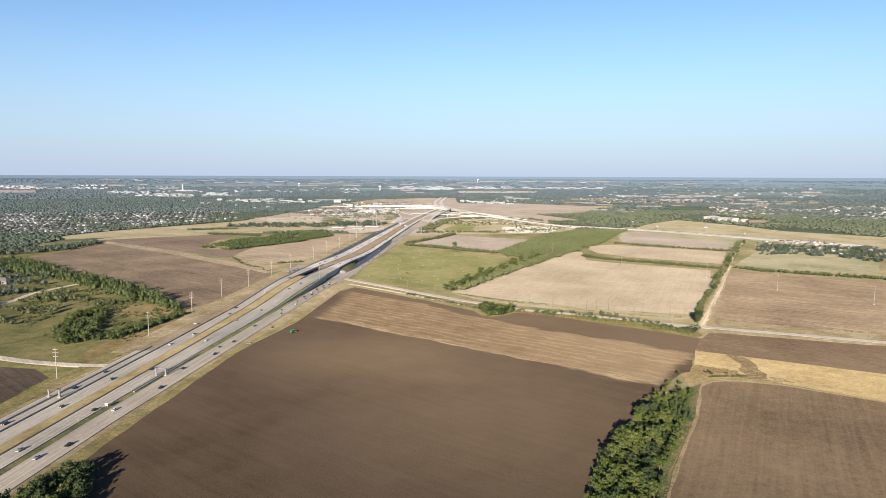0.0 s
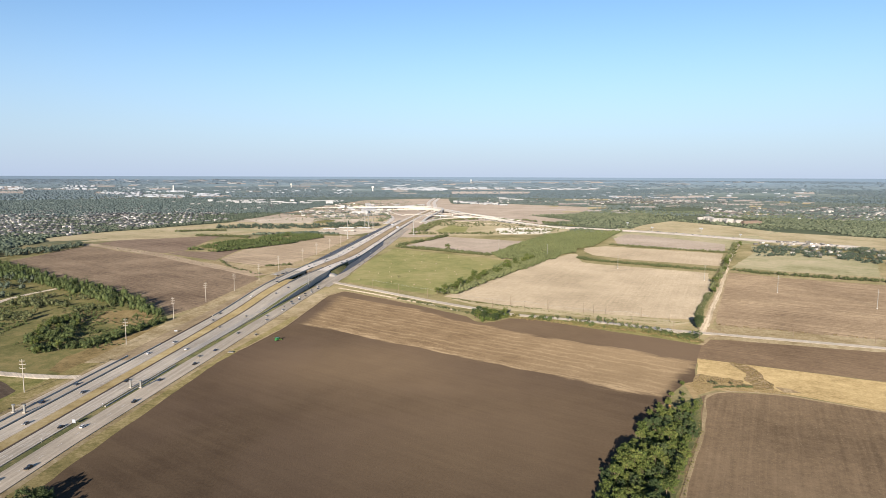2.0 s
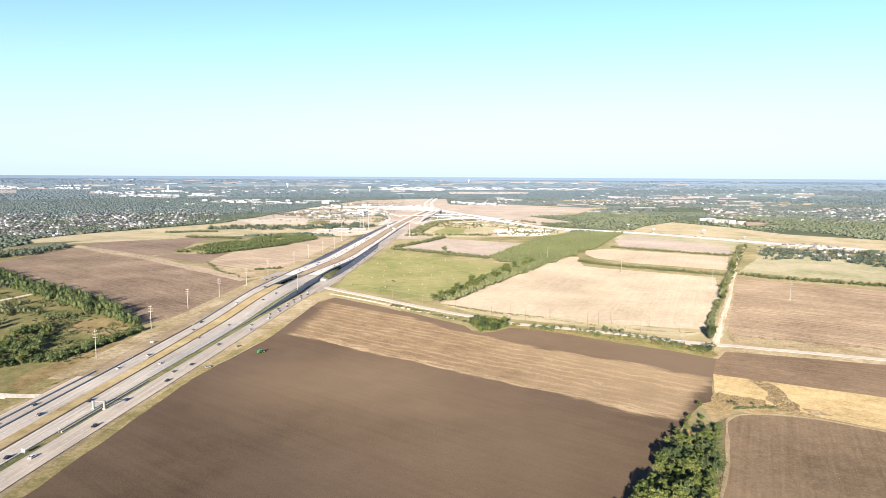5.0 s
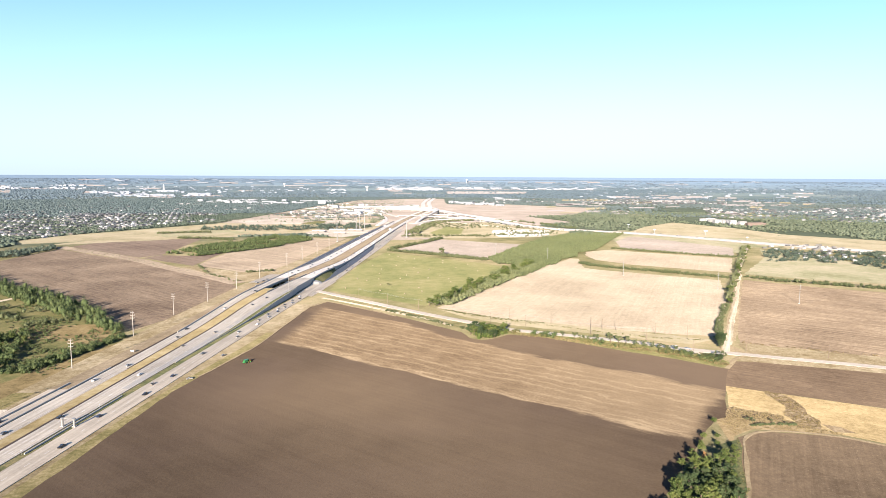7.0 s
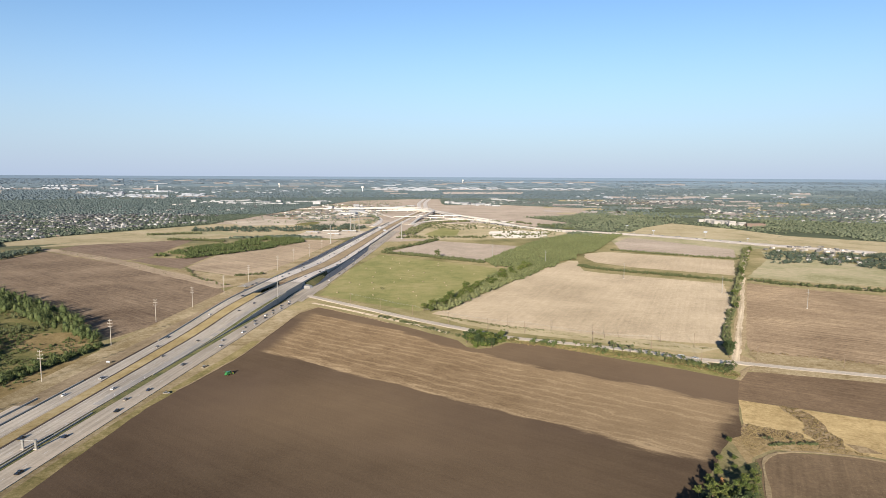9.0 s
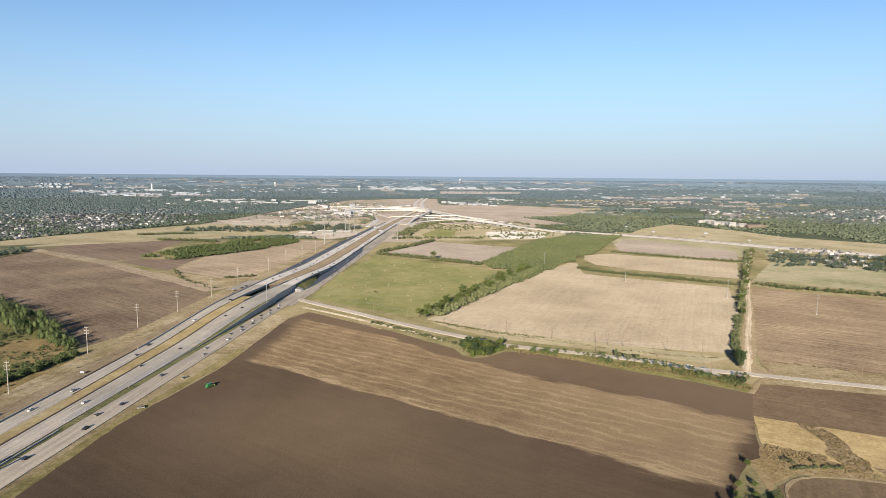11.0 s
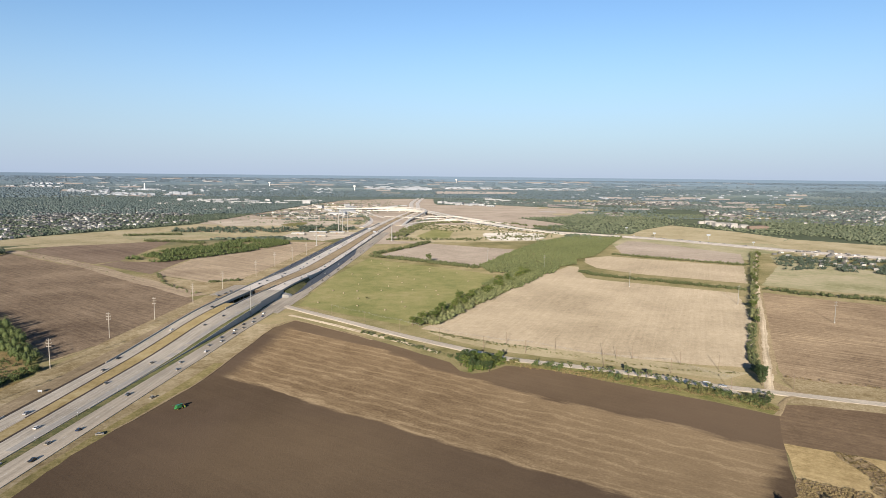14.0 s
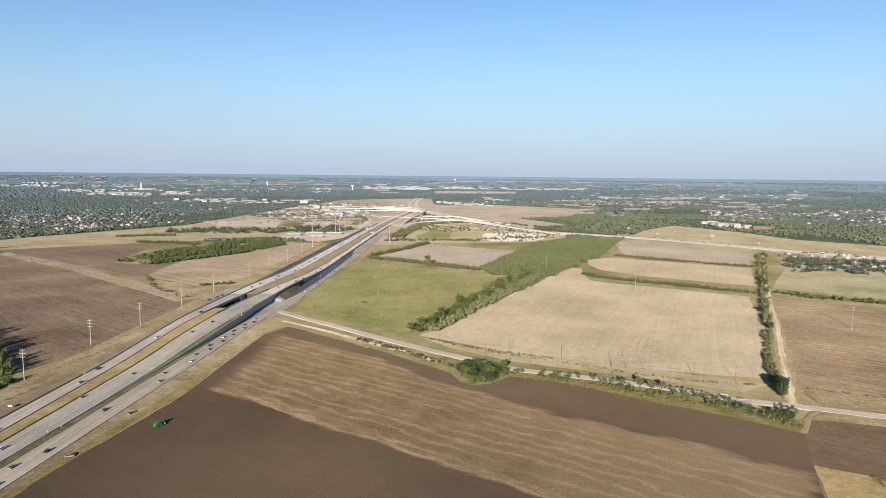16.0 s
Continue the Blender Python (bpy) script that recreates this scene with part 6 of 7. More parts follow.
country("creek_trees", 1150, 2300, 17000, 3.3, M_olive, "olive green trees over creeks and dry land", 66, 0.53, 0.006, 0.75, 1)
country("distant_trees", 2050, 3500, 24000, 4.6, M_leaf4, "distant trees tinted for haze over suburbs", 62, 0.42, 0.005, 0.62, -1)
country("distant_trees", 2050, 3500, 13000, 4.4, M_leaf4, "distant trees tinted for haze over dry suburban land", 67, 0.50, 0.005, 0.58, 1)
country("far_trees", 3500, 7000, 32000, 7.5, M_leaf5, "far woods with haze in their leaf colour", 65, 0.50, 0.0016, 0.4)
country("horizon_trees", 7000, 22000, 14000, 20.0, M_leaf6, "woods coloured blue with haze near the horizon", 63, 0.50, 0.0005, 0.14)

M_roof = [plain("roof_" + n, c, 0.9, 0, 0.12, 0.4) for n, c in (("grey", (0.10, 0.10, 0.10)), ("brown", (0.085, 0.075, 0.066)), ("tan", (0.13, 0.118, 0.105)))]
M_house = [plain("house_" + n, c, 0.85, 0, 0.08, 0.4) for n, c in (("brick", (0.13, 0.10, 0.082)), ("cream", (0.17, 0.16, 0.142)), ("white", (0.28, 0.27, 0.255)))]


def house_kind(w, d, h, wall, roof, label):
    t = thing("house", label, "house")
    Build().box((0, 0, h / 2), (w, d, h)).make("wall", wall, t)
    e = 0.5
    b = Build()
    x, y, p = w / 2 + e, d / 2 + e, h + d * 0.28
    b.add([(-x, -y, h), (x, -y, h), (x, y, h), (-x, y, h), (-w * 0.22, 0, p), (w * 0.22, 0, p)], [(0, 1, 5, 4), (1, 2, 5), (2, 3, 4, 5), (3, 0, 4), (3, 2, 1, 0)])
    b.make("roof", roof, t)
    for s in (-0.28, 0.28):
        Build().box((w * s, -d / 2 - 0.03, h * 0.5), (1.6, 0.1, 1.4)).make("window", M_glass, t)
    Build().box((0, -d / 2 - 0.03, 1.05), (1.1, 0.1, 2.1)).make("door", M_wood, t)
    return t


HOUSES = [house_kind(w, d, h, M_house[i % 3], M_roof[(i * 2) % 3], lab) for i, (w, d, h, lab) in enumerate((
    (17, 11, 5.6, "two-storey brick suburban house with hipped roof"), (19, 12, 3.4, "low cream suburban house with hipped roof"),
    (15, 11, 5.8, "white suburban house with hipped roof"), (20, 12, 3.3, "low brick suburban house with hipped roof")))]


def settle(kinds, x, y, turn, group, sz=1.0):
    k = kinds[rnd.randrange(len(kinds))]
    m = pose(x, y, float(ground_z(x, y)), 0, 0, turn) @ Matrix.Diagonal((sz, sz, sz, 1))
    if k.name not in used:
        used.add(k.name)
        k.matrix_basis = m
        return tagged(k, "", "", group)
    return tagged(copy_thing(k, m @ Matrix.Diagonal([1 / a for a in k.scale] + [1])), "", "", group)


def housing(x0, y0, x1, y1, rows, per, spread, group):
    for i in range(rows):
        for j in range(per):
            x = x0 + (x1 - x0) * (j + rnd.uniform(0.1, 0.9)) / per + spread * rnd.uniform(-1, 1)
            y = y0 + (y1 - y0) * (i + rnd.uniform(0.1, 0.9)) / rows
            if not bool(open_land(np.array([x]), np.array([y]))[0]):
                settle(HOUSES, x, y, rnd.choice((0, 90, 180, 25)) + rnd.uniform(-15, 15), group, rnd.uniform(0.5, 0.72))


housing(-900, 1330, -660, 1480, 3, 8, 6, "houses of the western suburb")


def far_houses(name, boxes, count, seed, lo=7, hi=12, tall=(3, 5), label="pale far suburban houses among trees", material=None, flat=False):
    """Boxes, hip-roofed or flat, too far off to count; a box of the plan gives x as such or, below 2, as a share of y."""
    g = random.Random(seed)
    b = Build()
    for _ in range(count):
        x0, x1, y0, y1 = boxes[g.randrange(len(boxes))]
        y = g.uniform(y0, y1)
        x = g.uniform(x0, x1) * (y if abs(x1) < 2 else 1.0)
        if not flat and bool(open_land(np.array([x]), np.array([y]))[0]):
            continue
        x, y, z, k = (float(q) for q in far(x, y))
        w, d, h = k * g.uniform(lo, hi), k * g.uniform(lo * 0.7, hi * 0.8), k * g.uniform(*tall)
        b.box((x, y, z + h / 2), (w, d, h), g.uniform(-0.4, 0.4))
        if not flat:
            b.box((x, y, z + h * 1.25), (w * 1.08, d * 1.08, h * 0.5), g.uniform(-0.1, 0.1), 0.35, 0.1)
    return stuff(b.make(name, material or M_specks), label, "houses")


M_paleb = plain("pale_wall_paint", (0.27, 0.28, 0.29), 0.8, 0, 0.1, 0.1)


def shed_kind(w, d, h, label):
    t = thing("commercial_building", label, "building")
    Build().box((0, 0, h / 2), (w, d, h)).make("wall", M_paleb, t)
    Build().box((0, 0, h + 0.25), (w * 0.98, d * 0.98, 0.5)).make("roof", M_paleb, t)
    for s in (-0.3, 0, 0.3):
        Build().box((w * s, -d / 2 - 0.04, 1.8), (w * 0.16, 0.12, 2.6)).make("window", M_glass, t)
    return t


SHEDS = [shed_kind(46, 30, 7, "long white commercial building with flat roof"), shed_kind(30, 24, 9, "pale commercial building with flat roof"),
         shed_kind(70, 40, 8, "large white warehouse with flat roof"), shed_kind(26, 20, 14, "pale mid-rise building with flat roof")]
for x0, y0, x1, y1, n in ((-960, 2980, -560, 2720, 26), (-900, 3180, -600, 2960, 12), (-560, 2850, -330, 3050, 8), (-262, 2390, -175, 2080, 8), (-330, 2500, -120, 2650, 6),
                          (140, 3050, 330, 2660, 18), (430, 3480, 470, 3180, 6), (-62, 2500, -5, 2600, 4)):
    for i in range(n):
        t = (i + rnd.random()) / n
        settle(SHEDS, x0 + (x1 - x0) * t + rnd.uniform(-34, 34), y0 + (y1 - y0) * t + rnd.uniform(-110, 110), rnd.uniform(-35, 35), "far commercial buildings", rnd.uniform(0.4, 0.85))
settle([SHEDS[3]], -405, 2750, 5, "far commercial buildings", 1.15)


def far_field(name, s0, s1, d0, d1, skew, material, label):
    """A pale tract of the far country between two bearings (x as a share of y) and two distances."""
    v, f = [], []
    n, k = 12, 10
    g = random.Random(int(d0))
    for i in range(n + 1):
        for j in range(k + 1):
            d = d0 * (d1 / d0) ** (j / k + (g.uniform(-0.05, 0.05) if 0 < j < k else 0)) * (1 + skew * i / n)
            t = s0 + (s1 - s0) * (i / n + g.uniform(-0.02, 0.02))
            x, y, z, q = far(t * d, d)
            v.append((float(x), float(y), float(z) + 0.9))
    for i in range(n):
        for j in range(k):
            p = i * (k + 1) + j
            f.append((p, p + k + 1, p + k + 2, p + 1))
    structure(link_mesh(name, v, f, material), label, "far land")


TRACT = "pale bare tract in the far country"
M_tract = soil("pale_far_tract", (0.30, 0.265, 0.23), (0.50, 0.44, 0.38), -40, 30.0, 0.4, None, 0.01, 0.6, 0.3, 0.44)
for i, q in enumerate(TRACTS):
    far_field("far_tract", *q, M_drypale if i % 3 == 1 and q[3] < 3600 else M_tract, TRACT)
FARC = "white far commercial roofs near the horizon"
for seed, count, lo, hi, tall, boxes in (
        (101, 110, 12, 36, (4, 8), [(-0.50, -0.44, 4000, 4500), (-0.46, -0.375, 3550, 4000), (-0.355, -0.32, 3700, 4200)]),
        (102, 110, 12, 38, (5, 9), [(-0.69, -0.62, 5200, 6600), (-0.63, -0.51, 5150, 5900), (-0.40, -0.37, 4650, 4800)]),
        (103, 14, 18, 34, (7, 12), [(-0.565, -0.515, 6600, 6900)]),
        (104, 210, 18, 60, (4, 8), [(-0.062, 0.02, 5300, 6800), (0.003, 0.037, 5300, 6300), (0.055, 0.135, 5900, 6900), (0.145, 0.285, 5700, 6800)]),
        (105, 90, 50, 180, (3, 6), [(-0.55, 0.55, 7600, 19000)]),
        (106, 160, 10, 30, (4, 7), [(-0.5, -0.1, 4300, 6500), (0.25, 0.62, 3600, 6500)])):
    far_houses("far_commerce", boxes, count, seed, lo, hi, tall, FARC, M_shed, True)
far_houses("far_apartments", [(795, 850, 1640, 1810)], 22, 75, 12, 20, (6, 9), "white apartment blocks under construction", M_house[2], True)
far_houses("far_apartments", [(845, 875, 1610, 1660)], 6, 76, 14, 20, (7, 9), "orange sheathed apartment blocks under construction", M_house[0], True)
far_houses("park_homes", [(600, 740, 1075, 1180), (590, 760, 960, 1060)], 110, 77, 3, 7, (2.2, 3.0), "pale park homes among dark trees", M_specks, True)
far_houses("construction_clutter", [(-380, -90, 2250, 2800), (-420, -120, 1950, 2250)], 260, 78, 4, 16, (1.5, 4), "pale site sheds and plant on bare ground", M_specks, True)
# yard beside the freeway
for x, y, w, d in ((-215, 1440, 26, 14), (-180, 1475, 34, 12), (-140, 1470, 30, 14), (-165, 1400, 22, 10)):
    t = thing("yard_shed", "low grey industrial shed with flat roof", "shed", "sheds of the yard", (x, y, 0), rnd.uniform(-6, 6))
    Build().box((0, 0, 1.6), (w, d, 3.2)).make("wall", M_house[1], t)
    Build().box((0, 0, 3.35), (w + 1, d + 1, 0.4)).make("roof", M_white, t)
    Build().box((0, -d / 2 - 0.04, 1.6), (4, 0.12, 3.2)).make("door", M_wood, t)


def water_tower(x, y, h):
    x, y, z, k = (float(q) for q in far(x, y))
    h *= k
    t = thing("water_tower", "white painted water tower with round tank", "water tower", "", (x, y, z))
    Build().lathe((0, 0, 0), [(h * 0.11, 0), (h * 0.075, h * 0.1), (h * 0.07, h * 0.62), (h * 0.12, h * 0.7)], 14).make("pedestal", M_white, t)
    Build().lathe((0, 0, 0), [(h * 0.12, h * 0.68), (h * 0.25, h * 0.76), (h * 0.27, h * 0.86), (h * 0.2, h * 0.96), (h * 0.02, h)], 18).make("tank", M_white, t)


water_tower(-390, 4940, 42)
water_tower(-1343, 6469, 42)
water_tower(890, 11500, 60)
_x, _y, _z, _k = (float(q) for q in far(-1846, 4731))
_c = thing("smoke_stack", "slender pale concrete chimney beside far works", "chimney", "", (_x, _y, _z))
Build().lathe((0, 0, 0), [(4.5 * _k, 0), (3 * _k, 46 * _k), (3.2 * _k, 48 * _k)], 12).make("shaft", M_white, _c)

for x, y in ((-520, 735), (-486, 706), (-552, 782)):
    settle([HOUSES[1]], x, y, rnd.uniform(-30, 30), "farmstead houses", 1.0)

# ---- poles ----


def power_pole_kind():
    t = thing("power_pole", "tall pale power pole with three crossarms", "pole", "poles along the freeway")
    Build().tube((0, 0, -0.3), (0, 0, 19.5), 0.28, 0.17, 10).make("shaft", M_pole, t)
    for z, w in ((18.4, 2.6), (16.4, 3.4), (14.2, 3.0)):
        a = Build().box((0, 0, z), (w, 0.2, 0.28)).make("crossarm", M_pole, t)
        for s in (-0.46, 0, 0.46) if z < 18 else (-0.46, 0.46):
            Build().lathe((w * s, 0, z + 0.12), [(0.09, 0), (0.14, 0.15), (0.09, 0.3), (0.14, 0.45), (0.05, 0.6)], 8).make("insulator", M_steel, a)
    return t


POLE = power_pole_kind()
POLE.matrix_basis = pose(-229.5, 369, 0, 0, 0, 5)
for x, y in ((-219.4, 470), (-216.6, 550), (-214.7, 624.5), (-204.3, 682), (-196, 751), (-190, 826), (-175, 911), (-169, 990), (-157, 1050), (-147, 1112), (-236, 288)):
    copy_thing(POLE, pose(x, y, 0, 0, 0, 5 + rnd.uniform(-3, 3)))


def steel_pole(x, y, h, label, r=0.3, group="", arms=0):
    t = thing("steel_pole", label, "pole", group, (x, y, 0), rnd.uniform(-20, 20))
    Build().tube((0, 0, -0.3), (0, 0, h), r, r * 0.5, 10).make("shaft", M_steel, t)
    Build().lathe((0, 0, 0), [(r * 2.2, -0.2), (r * 2.2, 0.5), (r, 0.7)], 10).make("footing", M_wall, t)
    for i in range(arms):
        Build().tube((-1.6, 0, h - 1.2 - 2.4 * i), (1.6, 0, h - 1.0 - 2.4 * i), 0.1, 0.1, 6).make("arm", M_steel, t)


LINE = "slender steel pole standing in a field"
for x, y in ((255.7, 840), (329.2, 743), (372, 664), (420, 582), (188, 975), (122, 1051)):
    steel_pole(x, y, 19, LINE, 0.3, "poles across the fields", 2)
steel_pole(-129, 697, 27, "very tall steel light mast by the overpass", 0.35)
steel_pole(-23, 1326, 34, "thick tall steel transmission pole", 1.3, "", 3)
for x, y in ((-140, 1500), (-133, 1513), (-122, 1514)):
    steel_pole(x, y, 44, "thick tall steel transmission pole", 1.0, "transmission poles", 3)
steel_pole(-150, 1240, 34, "thick tall steel transmission pole", 0.9, "transmission poles", 3)


def wood_pole_kind():
    t = thing("utility_pole", "weathered wooden utility pole with crossarm", "pole", "poles along the county road")
    Build().tube((0, 0, -0.3), (0, 0, 9.5), 0.15, 0.1, 8).make("shaft", M_wood, t)
    a = Build().box((0, 0, 8.9), (2.2, 0.12, 0.14)).make("crossarm", M_wood, t)
    for s in (-0.95, 0.95):
        Build().lathe((s, 0, 8.95), [(0.06, 0), (0.08, 0.12), (0.03, 0.22)], 7).make("insulator", M_steel, a)
    return t


WPOLE = wood_pole_kind()
WPOLE.matrix_basis = pose(60, 590, 0, 0, 0, 52)
for x, y in ((-60, 700), (-30, 672), (0, 643), (30, 613), (78, 600), (88, 578), (110, 583), (133, 545), (140, 570), (147, 562), (158, 562), (185, 548), (172, 532), (206, 538), (192, 496), (232, 500), (280, 482), (330, 462)):
    copy_thing(WPOLE, pose(x, y, 0, 0, 0, 52 + rnd.uniform(-6, 6)))

def wires(points, sag, r, label):
    for dx in (-0.95, 0.95):
        b = Build()
        for (x0, y0), (x1, y1) in zip(points, points[1:]):
            d = math.hypot(x1 - x0, y1 - y0)
            nx, ny = -(y1 - y0) / d * dx, (x1 - x0) / d * dx
            prev = None
            for k in range(7):
                t = k / 6
                q = (x0 + (x1 - x0) * t + nx, y0 + (y1 - y0) * t + ny, 9.15 - sag * 4 * t * (1 - t))
                if prev:
                    b.tube(prev, q, r, r, 4)
                prev = q
        tagged(b.make("overhead_wire", M_steel), label, "wire", "wires along the county road")


wires([(-60, 700), (-30, 672), (0, 643), (30, 613), (60, 590), (88, 578), (133, 545), (172, 532), (192, 496)], 0.7, 0.035, "thin overhead wire strung between wooden poles")

# ---- signs ----


def columns(x, y, label):
    """A pair of unfinished bridge columns with flared heads, joined by a slim tie."""
    t = thing("concrete_columns", label, "columns", "columns beside the carriageways", (x, y, 0.3), -5.3)
    for s in (-3.0, 3.0):
        c = Build().lathe((s, 0, 0), [(0.55, 0), (0.55, 3.0), (0.62, 3.6), (0.8, 4.1), (0.8, 4.4), (0.0, 4.4)], 14).make("column", M_steel, t)
        Build().box((s, 0, 0.25), (1.6, 1.6, 0.5)).make("footing", M_pole, c)
    Build().tube((-2.4, 0, 4.0), (2.4, 0, 4.0), 0.1, 0.1, 8).make("tie_bar", M_steel, t)


columns(-170.6, 375.5, "pair of weathered concrete columns between carriageway and frontage road")
columns(-213, 338, "pair of weathered concrete columns beside the western carriageway")


def board(x, y, z0, w, h, turn, label):
    t = thing("road_sign", label, "sign", "road signs", (x, y, 0), turn)
    for s in (-0.3, 0.3):
        Build().tube((w * s, 0.1, 0), (w * s, 0.1, z0 + h), 0.1, 0.1, 6).make("post", M_steel, t)
    Build().box((0, 0, z0 + h / 2), (w, 0.1, h)).make("panel", M_shed, t)


board(-176.6, 322, 1.0, 1.7, 1.7, -5, "plain white road sign on two posts")
board(-197.5, 505, 1.0, 2.4, 1.0, -5, "plain white road sign on two posts")
board(-172, 728, 1.5, 4.0, 1.4, -5, "plain white road sign on two posts")
board(186, 513, 0.4, 4.2, 0.5, -30, "low white sign board beside the road")
for x, y, s in ((609, 1376, 1.0), (646, 1276, 0.6), (505, 1557, 0.9), (520, 1431, 0.8), (-75, 1500, 0.9), (-60, 1420, 0.9)):
    t = thing("billboard", "large white billboard on a steel post", "billboard", "billboards", (x, y, 0), -20)
    Build().tube((0, 0.5, 0), (0, 0.5, 9 * s), 0.5, 0.45, 10).make("post", M_steel, t)
    Build().box((0, 0, 9.5 * s), (7 * s, 0.5, 3 * s)).make("panel", M_shed, t)

for y in (300, 345, 400, 440, 470, 505, 545, 590):
    t = thing("marker_post", "short white marker post beside the carriageway", "post", "marker posts", (median_x(y) + main_r(y) + 1.3, y, 0.2))
    Build().tube((0, 0, 0), (0, 0, 2.3), 0.07, 0.07, 6).make("post", M_steel, t)
    Build().box((0, -0.06, 2.0), (0.36, 0.06, 0.5)).make("panel", M_shed, t)
# ---- vehicles ----


def wheel(t, x, y, r=0.33, w=0.22):
    Build().tube((x, y - w / 2, r), (x, y + w / 2, r), r, r, 12).make("wheel", M_tyre, t)


def car_kind(colour, tall=False):
    words = {"white": "white", "black": "black", "silver": "silver", "grey": "dark grey", "red": "dark red", "blue": "dark blue", "tan": "tan"}[colour]
    t = thing("car", words + (" pickup truck on the road" if tall else " passenger car on the road"), "car")
    L, W = (5.5, 1.95) if tall else (4.7, 1.82)
    b = Build()
    prof = [(-0.5, 0.35), (-0.5, 0.8), (-0.42, 0.92), (0.25, 0.95), (0.47, 0.78), (0.5, 0.6), (0.5, 0.35)]
    n = len(prof)
    v = [(x * L, s * W / 2 * (0.97 if z > 0.7 else 1), z * (1.15 if tall else 1)) for s in (-1, 1) for x, z in prof]
    b.add(v, [tuple(range(n - 1, -1, -1)), tuple(range(n, 2 * n))] + [(i, (i + 1) % n, n + (i + 1) % n, n + i) for i in range(n)])
    b.make("body", PAINT[colour], t)
    zc = 1.05 if tall else 0.92
    cx = 0.05 * L if tall else -0.06 * L
    cl = 0.36 * L if tall else 0.52 * L
    Build().box((cx, 0, zc + 0.26), (cl, W * 0.9, 0.54), 0, 0.7, 0.86).make("window_band", M_glass, t)
    Build().box((cx, 0, zc + 0.55), (cl * 0.68, W * 0.76, 0.07)).make("roof", PAINT[colour], t)
    for sx_ in (-0.31, 0.31):
        for sy_ in (-0.43, 0.43):
            wheel(t, L * sx_, W * sy_)
    for s in (-0.34, 0.34):
        Build().box((L * 0.5 - 0.02, W * s, 0.68 * (1.15 if tall else 1)), (0.06, 0.32, 0.16)).make("headlight", M_white, t)
    return t


def lorry_kind():
    t = thing("lorry", "white articulated lorry with box trailer", "truck")
    Build().box((-3, 0, 2.55), (13, 2.5, 2.8)).make("trailer", M_white, t)
    Build().box((5.4, 0, 1.75), (2.6, 2.4, 2.5), 0, 0.85, 0.95).make("cab", PAINT["blue"], t)
    Build().box((6.4, 0, 2.3), (0.5, 2.1, 0.8), 0, 0.6).make("windscreen", M_glass, t)
    Build().box((0.5, 0, 0.9), (14, 1.0, 0.35)).make("chassis", M_tyre, t)
    for x in (-8, -6.7, 2.6, 3.9, 6.0):
        for s in (-1.05, 1.05):
            wheel(t, x, s, 0.5, 0.35)
    return t


CARS = [car_kind(c, k) for c, k in (("white", False), ("black", False), ("silver", False), ("grey", False), ("grey", False), ("blue", False), ("silver", True), ("black", True), ("tan", False), ("grey", True))]
LORRY = [lorry_kind()]


def drive(kinds, y, off, z, north, group="cars on the freeway"):
    k = kinds[rnd.randrange(len(kinds))]
    head = math.degrees(math.atan2(1, 0.0915 if y < 650 else 0.102))
    m = pose(median_x(y) + off, y, z, 0, 0, head if north else head + 180) @ Matrix.Diagonal((0.8, 0.8, 0.8, 1))
    if k.name not in used:
        used.add(k.name)
        k.matrix_basis = m
        return tagged(k, "", "", group)
    return tagged(copy_thing(k, m @ Matrix.Diagonal([1 / a for a in k.scale] + [1])), "", "", group)


for y0, y1, n, offs, north in ((240, 720, 9, (-3.3, -7.1), False), (240, 720, 8, (3.0, 6.6, 9.6), True),
                               (800, 1700, 26, (-3.6, -8.0), False), (800, 1700, 22, (3.2, 7.0, 10.2), True)):
    for i in range(n):
        y = y0 + (y1 - y0) * (i + rnd.uniform(0.15, 0.85)) / n
        drive(CARS if y < 900 or rnd.random() > 0.06 else LORRY, y, (med_r(y) if north else med_l(y)) + rnd.choice(offs), deck_z(y) + ROAD + 0.01, north)
for y, lane in ((262, 0.3), (275, 0.7), (318, 0.3), (352, 0.72), (388, 0.3), (420, 0.7), (437, 0.3), (452, 0.62), (500, 0.3), (545, 0.7), (560, 0.3), (585, 0.7), (600, 0.35),
                (612, 0.68), (622, 0.3), (634, 0.7), (645, 0.35), (652, 0.7), (664, 0.3), (672, 0.7), (684, 0.32), (693, 0.7), (705, 0.35)):
    drive(CARS, y, fr0(y) + (fr1(y) - fr0(y)) * lane, 0.32, True, "cars on the frontage road")
for y in (300, 352, 381, 742, 768, 780):
    drive(CARS, y, fl0(y) - rnd.choice((3, 7.5)), 0.32, False, "cars on the frontage road")
for i in range(34):
    y = 830 + i * 22 + rnd.uniform(-5, 5)
    drive(CARS, y, fl0(y) - rnd.choice((1.6, -1.6)), 0.30, False, "cars on the frontage road")
for i in range(18):
    y = 830 + i * 26 + rnd.uniform(-6, 6)
    drive(CARS, y, rnd.choice(((wall_r(y) + 2.5 + fr0(y)) / 2, (fr0(y) + fr1(y)) / 2)), 0.30, True, "cars on the frontage road")
for i in range(30):
    t = rnd.random()
    x, y = 300 + 330 * t + rnd.uniform(-6, 6), 1700 - 460 * t + 60 * (t - 0.5) ** 2 + rnd.uniform(-8, 8)
    tagged(copy_thing(CARS[rnd.randrange(len(CARS))], pose(x, y, 0.51, 0, 0, rnd.choice((-55, 125)))), "", "", "cars on the cross highway")
for x, y, h in ((192, 505, 152), (60, 577, 140)):
    k = CARS[rnd.randrange(len(CARS))]
    tagged(copy_thing(k, pose(x, y, 0.27, 0, 0, h)), "", "", "cars on the county road")


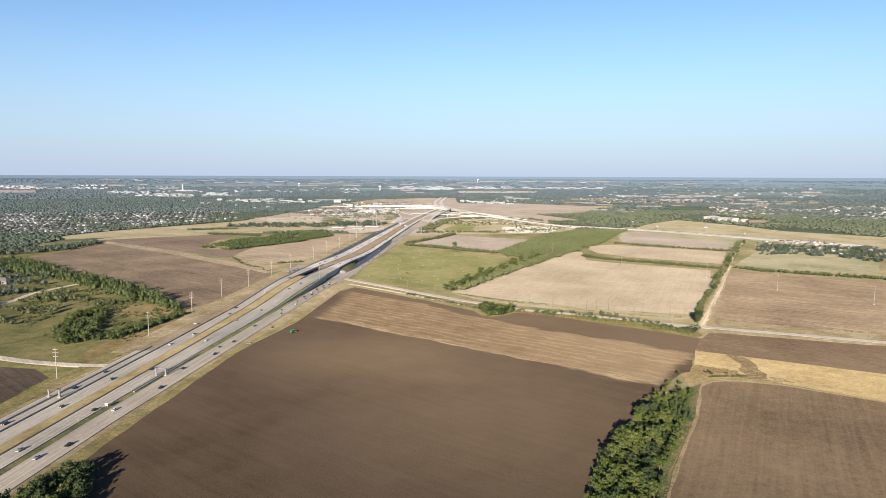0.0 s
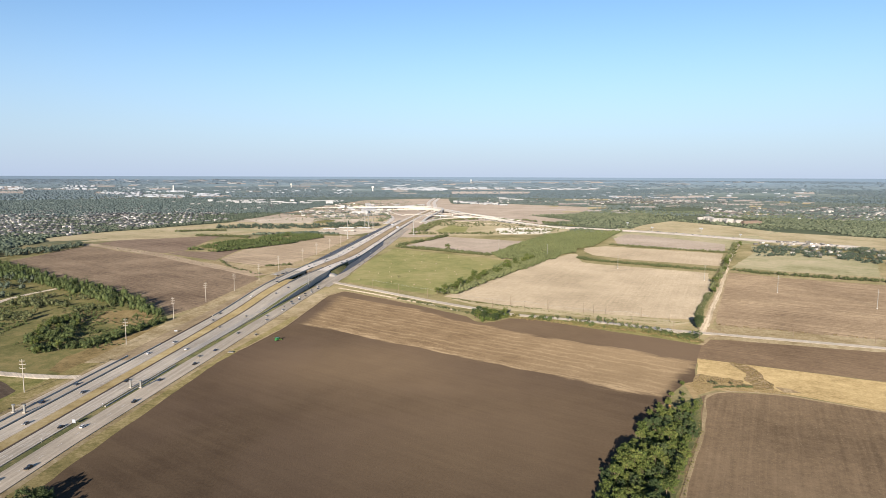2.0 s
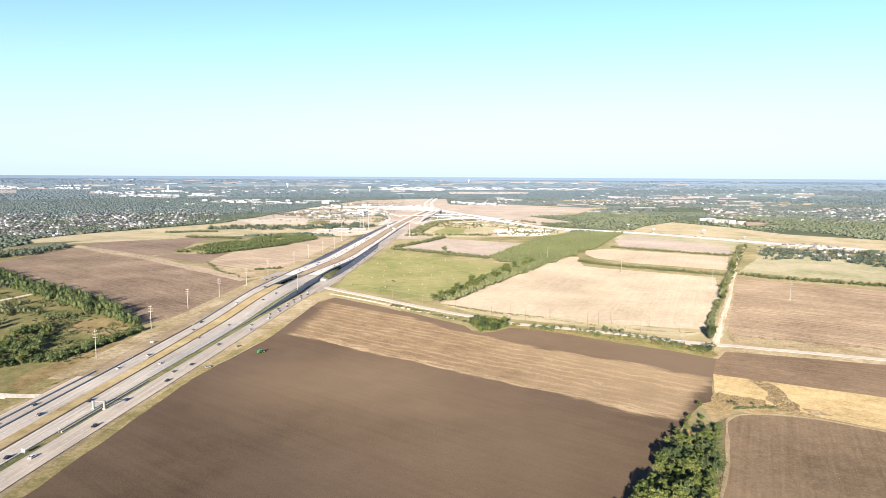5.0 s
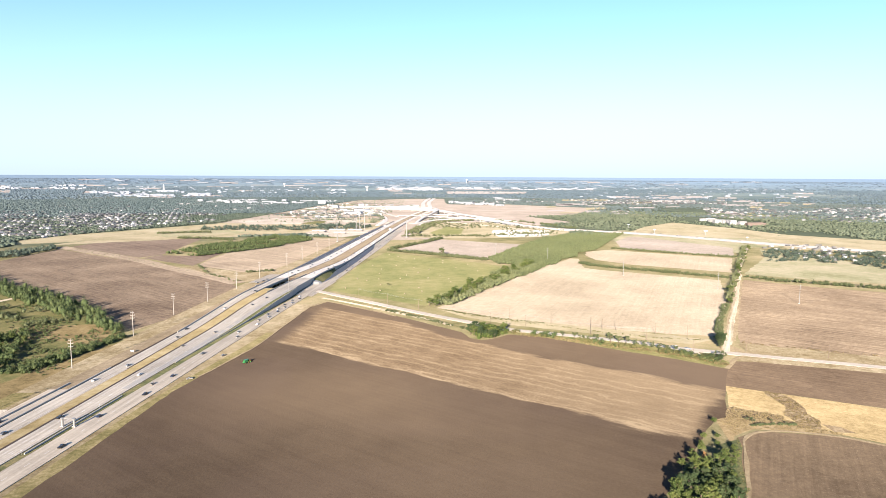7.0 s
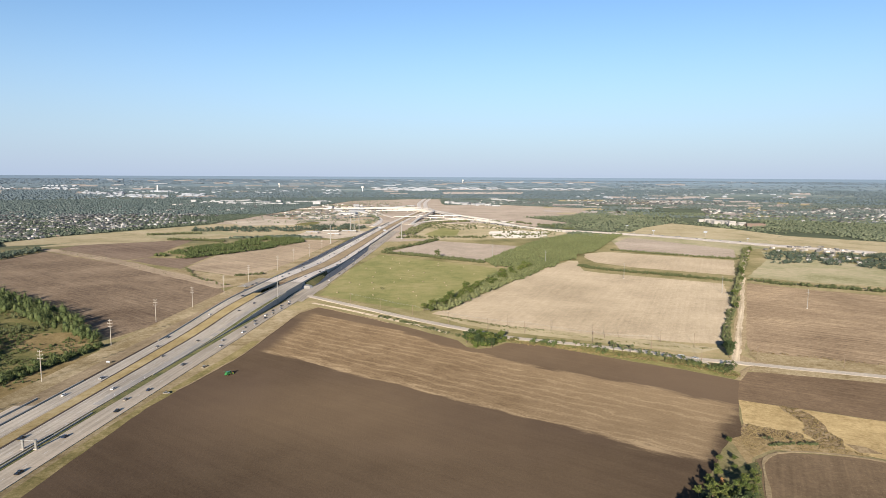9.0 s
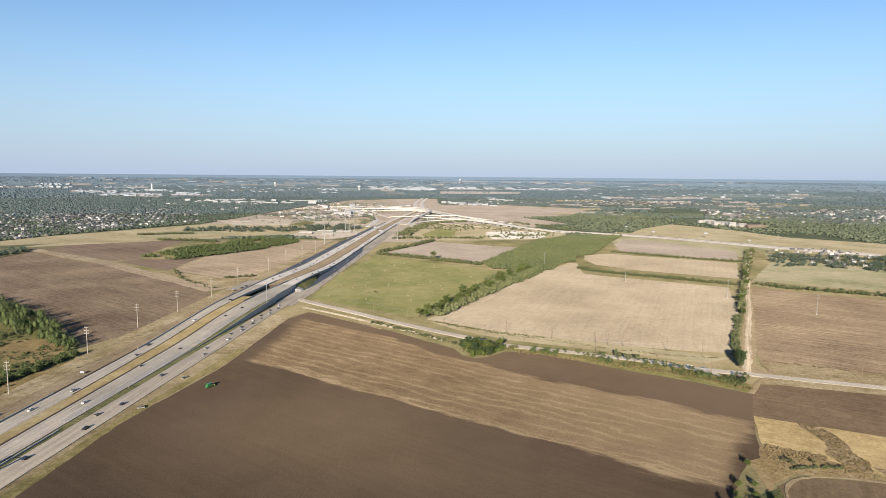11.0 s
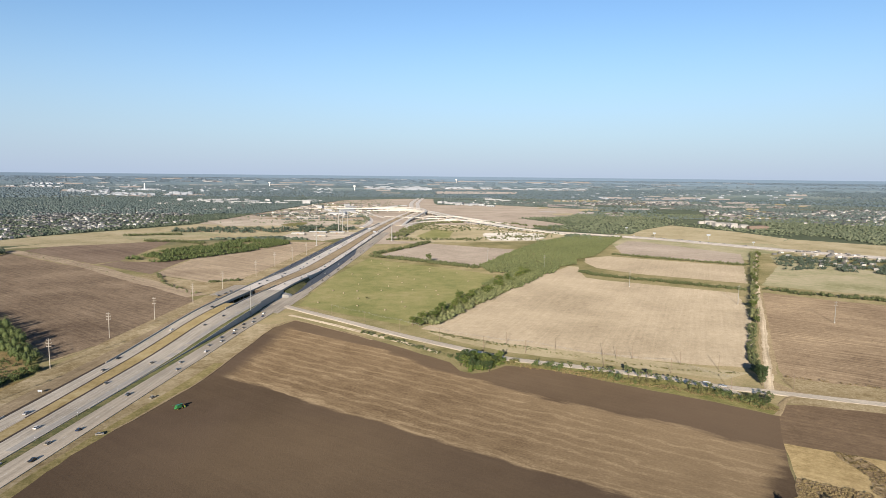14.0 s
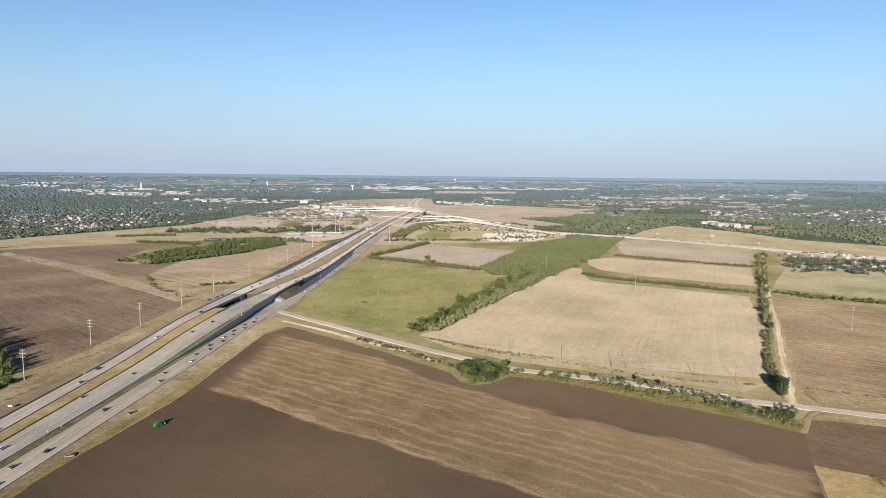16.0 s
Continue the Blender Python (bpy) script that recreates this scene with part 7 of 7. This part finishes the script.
for x, y, h in ((-172, 815, 40), (-175, 806, 60), (-170, 821, 80), (-179, 800, 30), (-168, 812, 70), (-182, 786, 45), (-186, 792, 120), (-178, 812, 75), (-165, 826, 85)):
    k = CARS[rnd.randrange(len(CARS))]
    tagged(copy_thing(k, pose(x, y, 0.05, 0, 0, h)), "", "", "vehicles parked by the overpass")
# car copies stand in for two small unidentified objects on the verge
for x, y, h in ((-133, 496, 70), (-138, 447, 20)):
    tagged(copy_thing(CARS[8], pose(x, y, 0.05, 0, 0, h)), "tan car standing in for a small object on the verge", "", "cars on the verge")


def harvester(x, y, turn):
    t = thing("combine_harvester", "green combine harvester with yellow wheel rims in a tilled field", "harvester", "", (x, y, 0.1), turn)
    t.scale = (0.58, 0.58, 0.58)
    g = PAINT["green"]
    b = Build().box((-0.6, 0, 2.35), (5.6, 2.9, 2.1), 0, 0.92, 0.9)
    b.box((-3.6, 0, 1.9), (1.2, 2.4, 1.3), 0, 0.7)
    b.make("body", g, t)
    Build().box((-0.8, 0, 3.75), (3.0, 2.6, 0.8), 0, 1.18).make("grain_tank", g, t)
    c = Build().box((2.9, 0, 2.9), (1.7, 2.0, 1.7), 0, 0.9).make("cab", M_glass, t)
    Build().box((2.9, 0, 3.85), (1.9, 2.2, 0.2)).make("cab_roof", g, c)
    Build().box((4.6, 0, 1.1), (1.6, 1.2, 0.9), 0, 0.8).make("feeder", g, t)
    h = Build().box((5.5, 0, 0.6), (1.0, 4.6, 0.8), 0, 0.6, 1.0).make("header", g, t)
    Build().tube((5.6, -2.1, 1.0), (5.6, 2.1, 1.0), 0.4, 0.4, 8).make("reel", PAINT["yellow"], h)
    Build().tube((-1.2, 1.5, 4.1), (-4.8, 2.2, 4.6), 0.2, 0.18, 8).make("unloading_auger", g, t)
    for wx, r, w in ((2.0, 0.95, 0.75), (-2.9, 0.65, 0.5)):
        for s in (-1.55, 1.55):
            q = Build().tube((wx, s - w / 2, r), (wx, s + w / 2, r), r, r, 16).make("wheel", M_tyre, t)
            Build().tube((wx, s - w / 2 - 0.03, r), (wx, s + w / 2 + 0.03, r), r * 0.55, r * 0.55, 12).make("rim", PAINT["yellow"], q)


harvester(-113, 479, 62)

# round bales in the green pasture
M_bale = plain("hay", (0.24, 0.20, 0.135), 0.95, 0, 0.15, 2.0)
BALE = Build().tube((0, -0.55, 0.6), (0, 0.55, 0.6), 0.6, 0.6, 16).make("hay_bale", M_bale)
tagged(BALE, "round tan hay bale lying on grass", "hay bale", "bales in the pasture")
BALE.matrix_basis = pose(-60, 800, 0.1)
for x, y in scatter([(-90, 750), (-70, 980), (-50, 1050), (80, 940), (90, 880), (10, 690), (-40, 710)], 19, 15)[:30]:
    copy_thing(BALE, pose(x, y, 0.1, 0, 0, rnd.uniform(0, 180)))

# spare patterns stand where they belong
for k in KINDS + DARK + SMALL + HOUSES + SHEDS + CARS + LORRY:
    if k.name not in used:
        for o in list(k.children_recursive) + [k]:
            bpy.data.objects.remove(o)
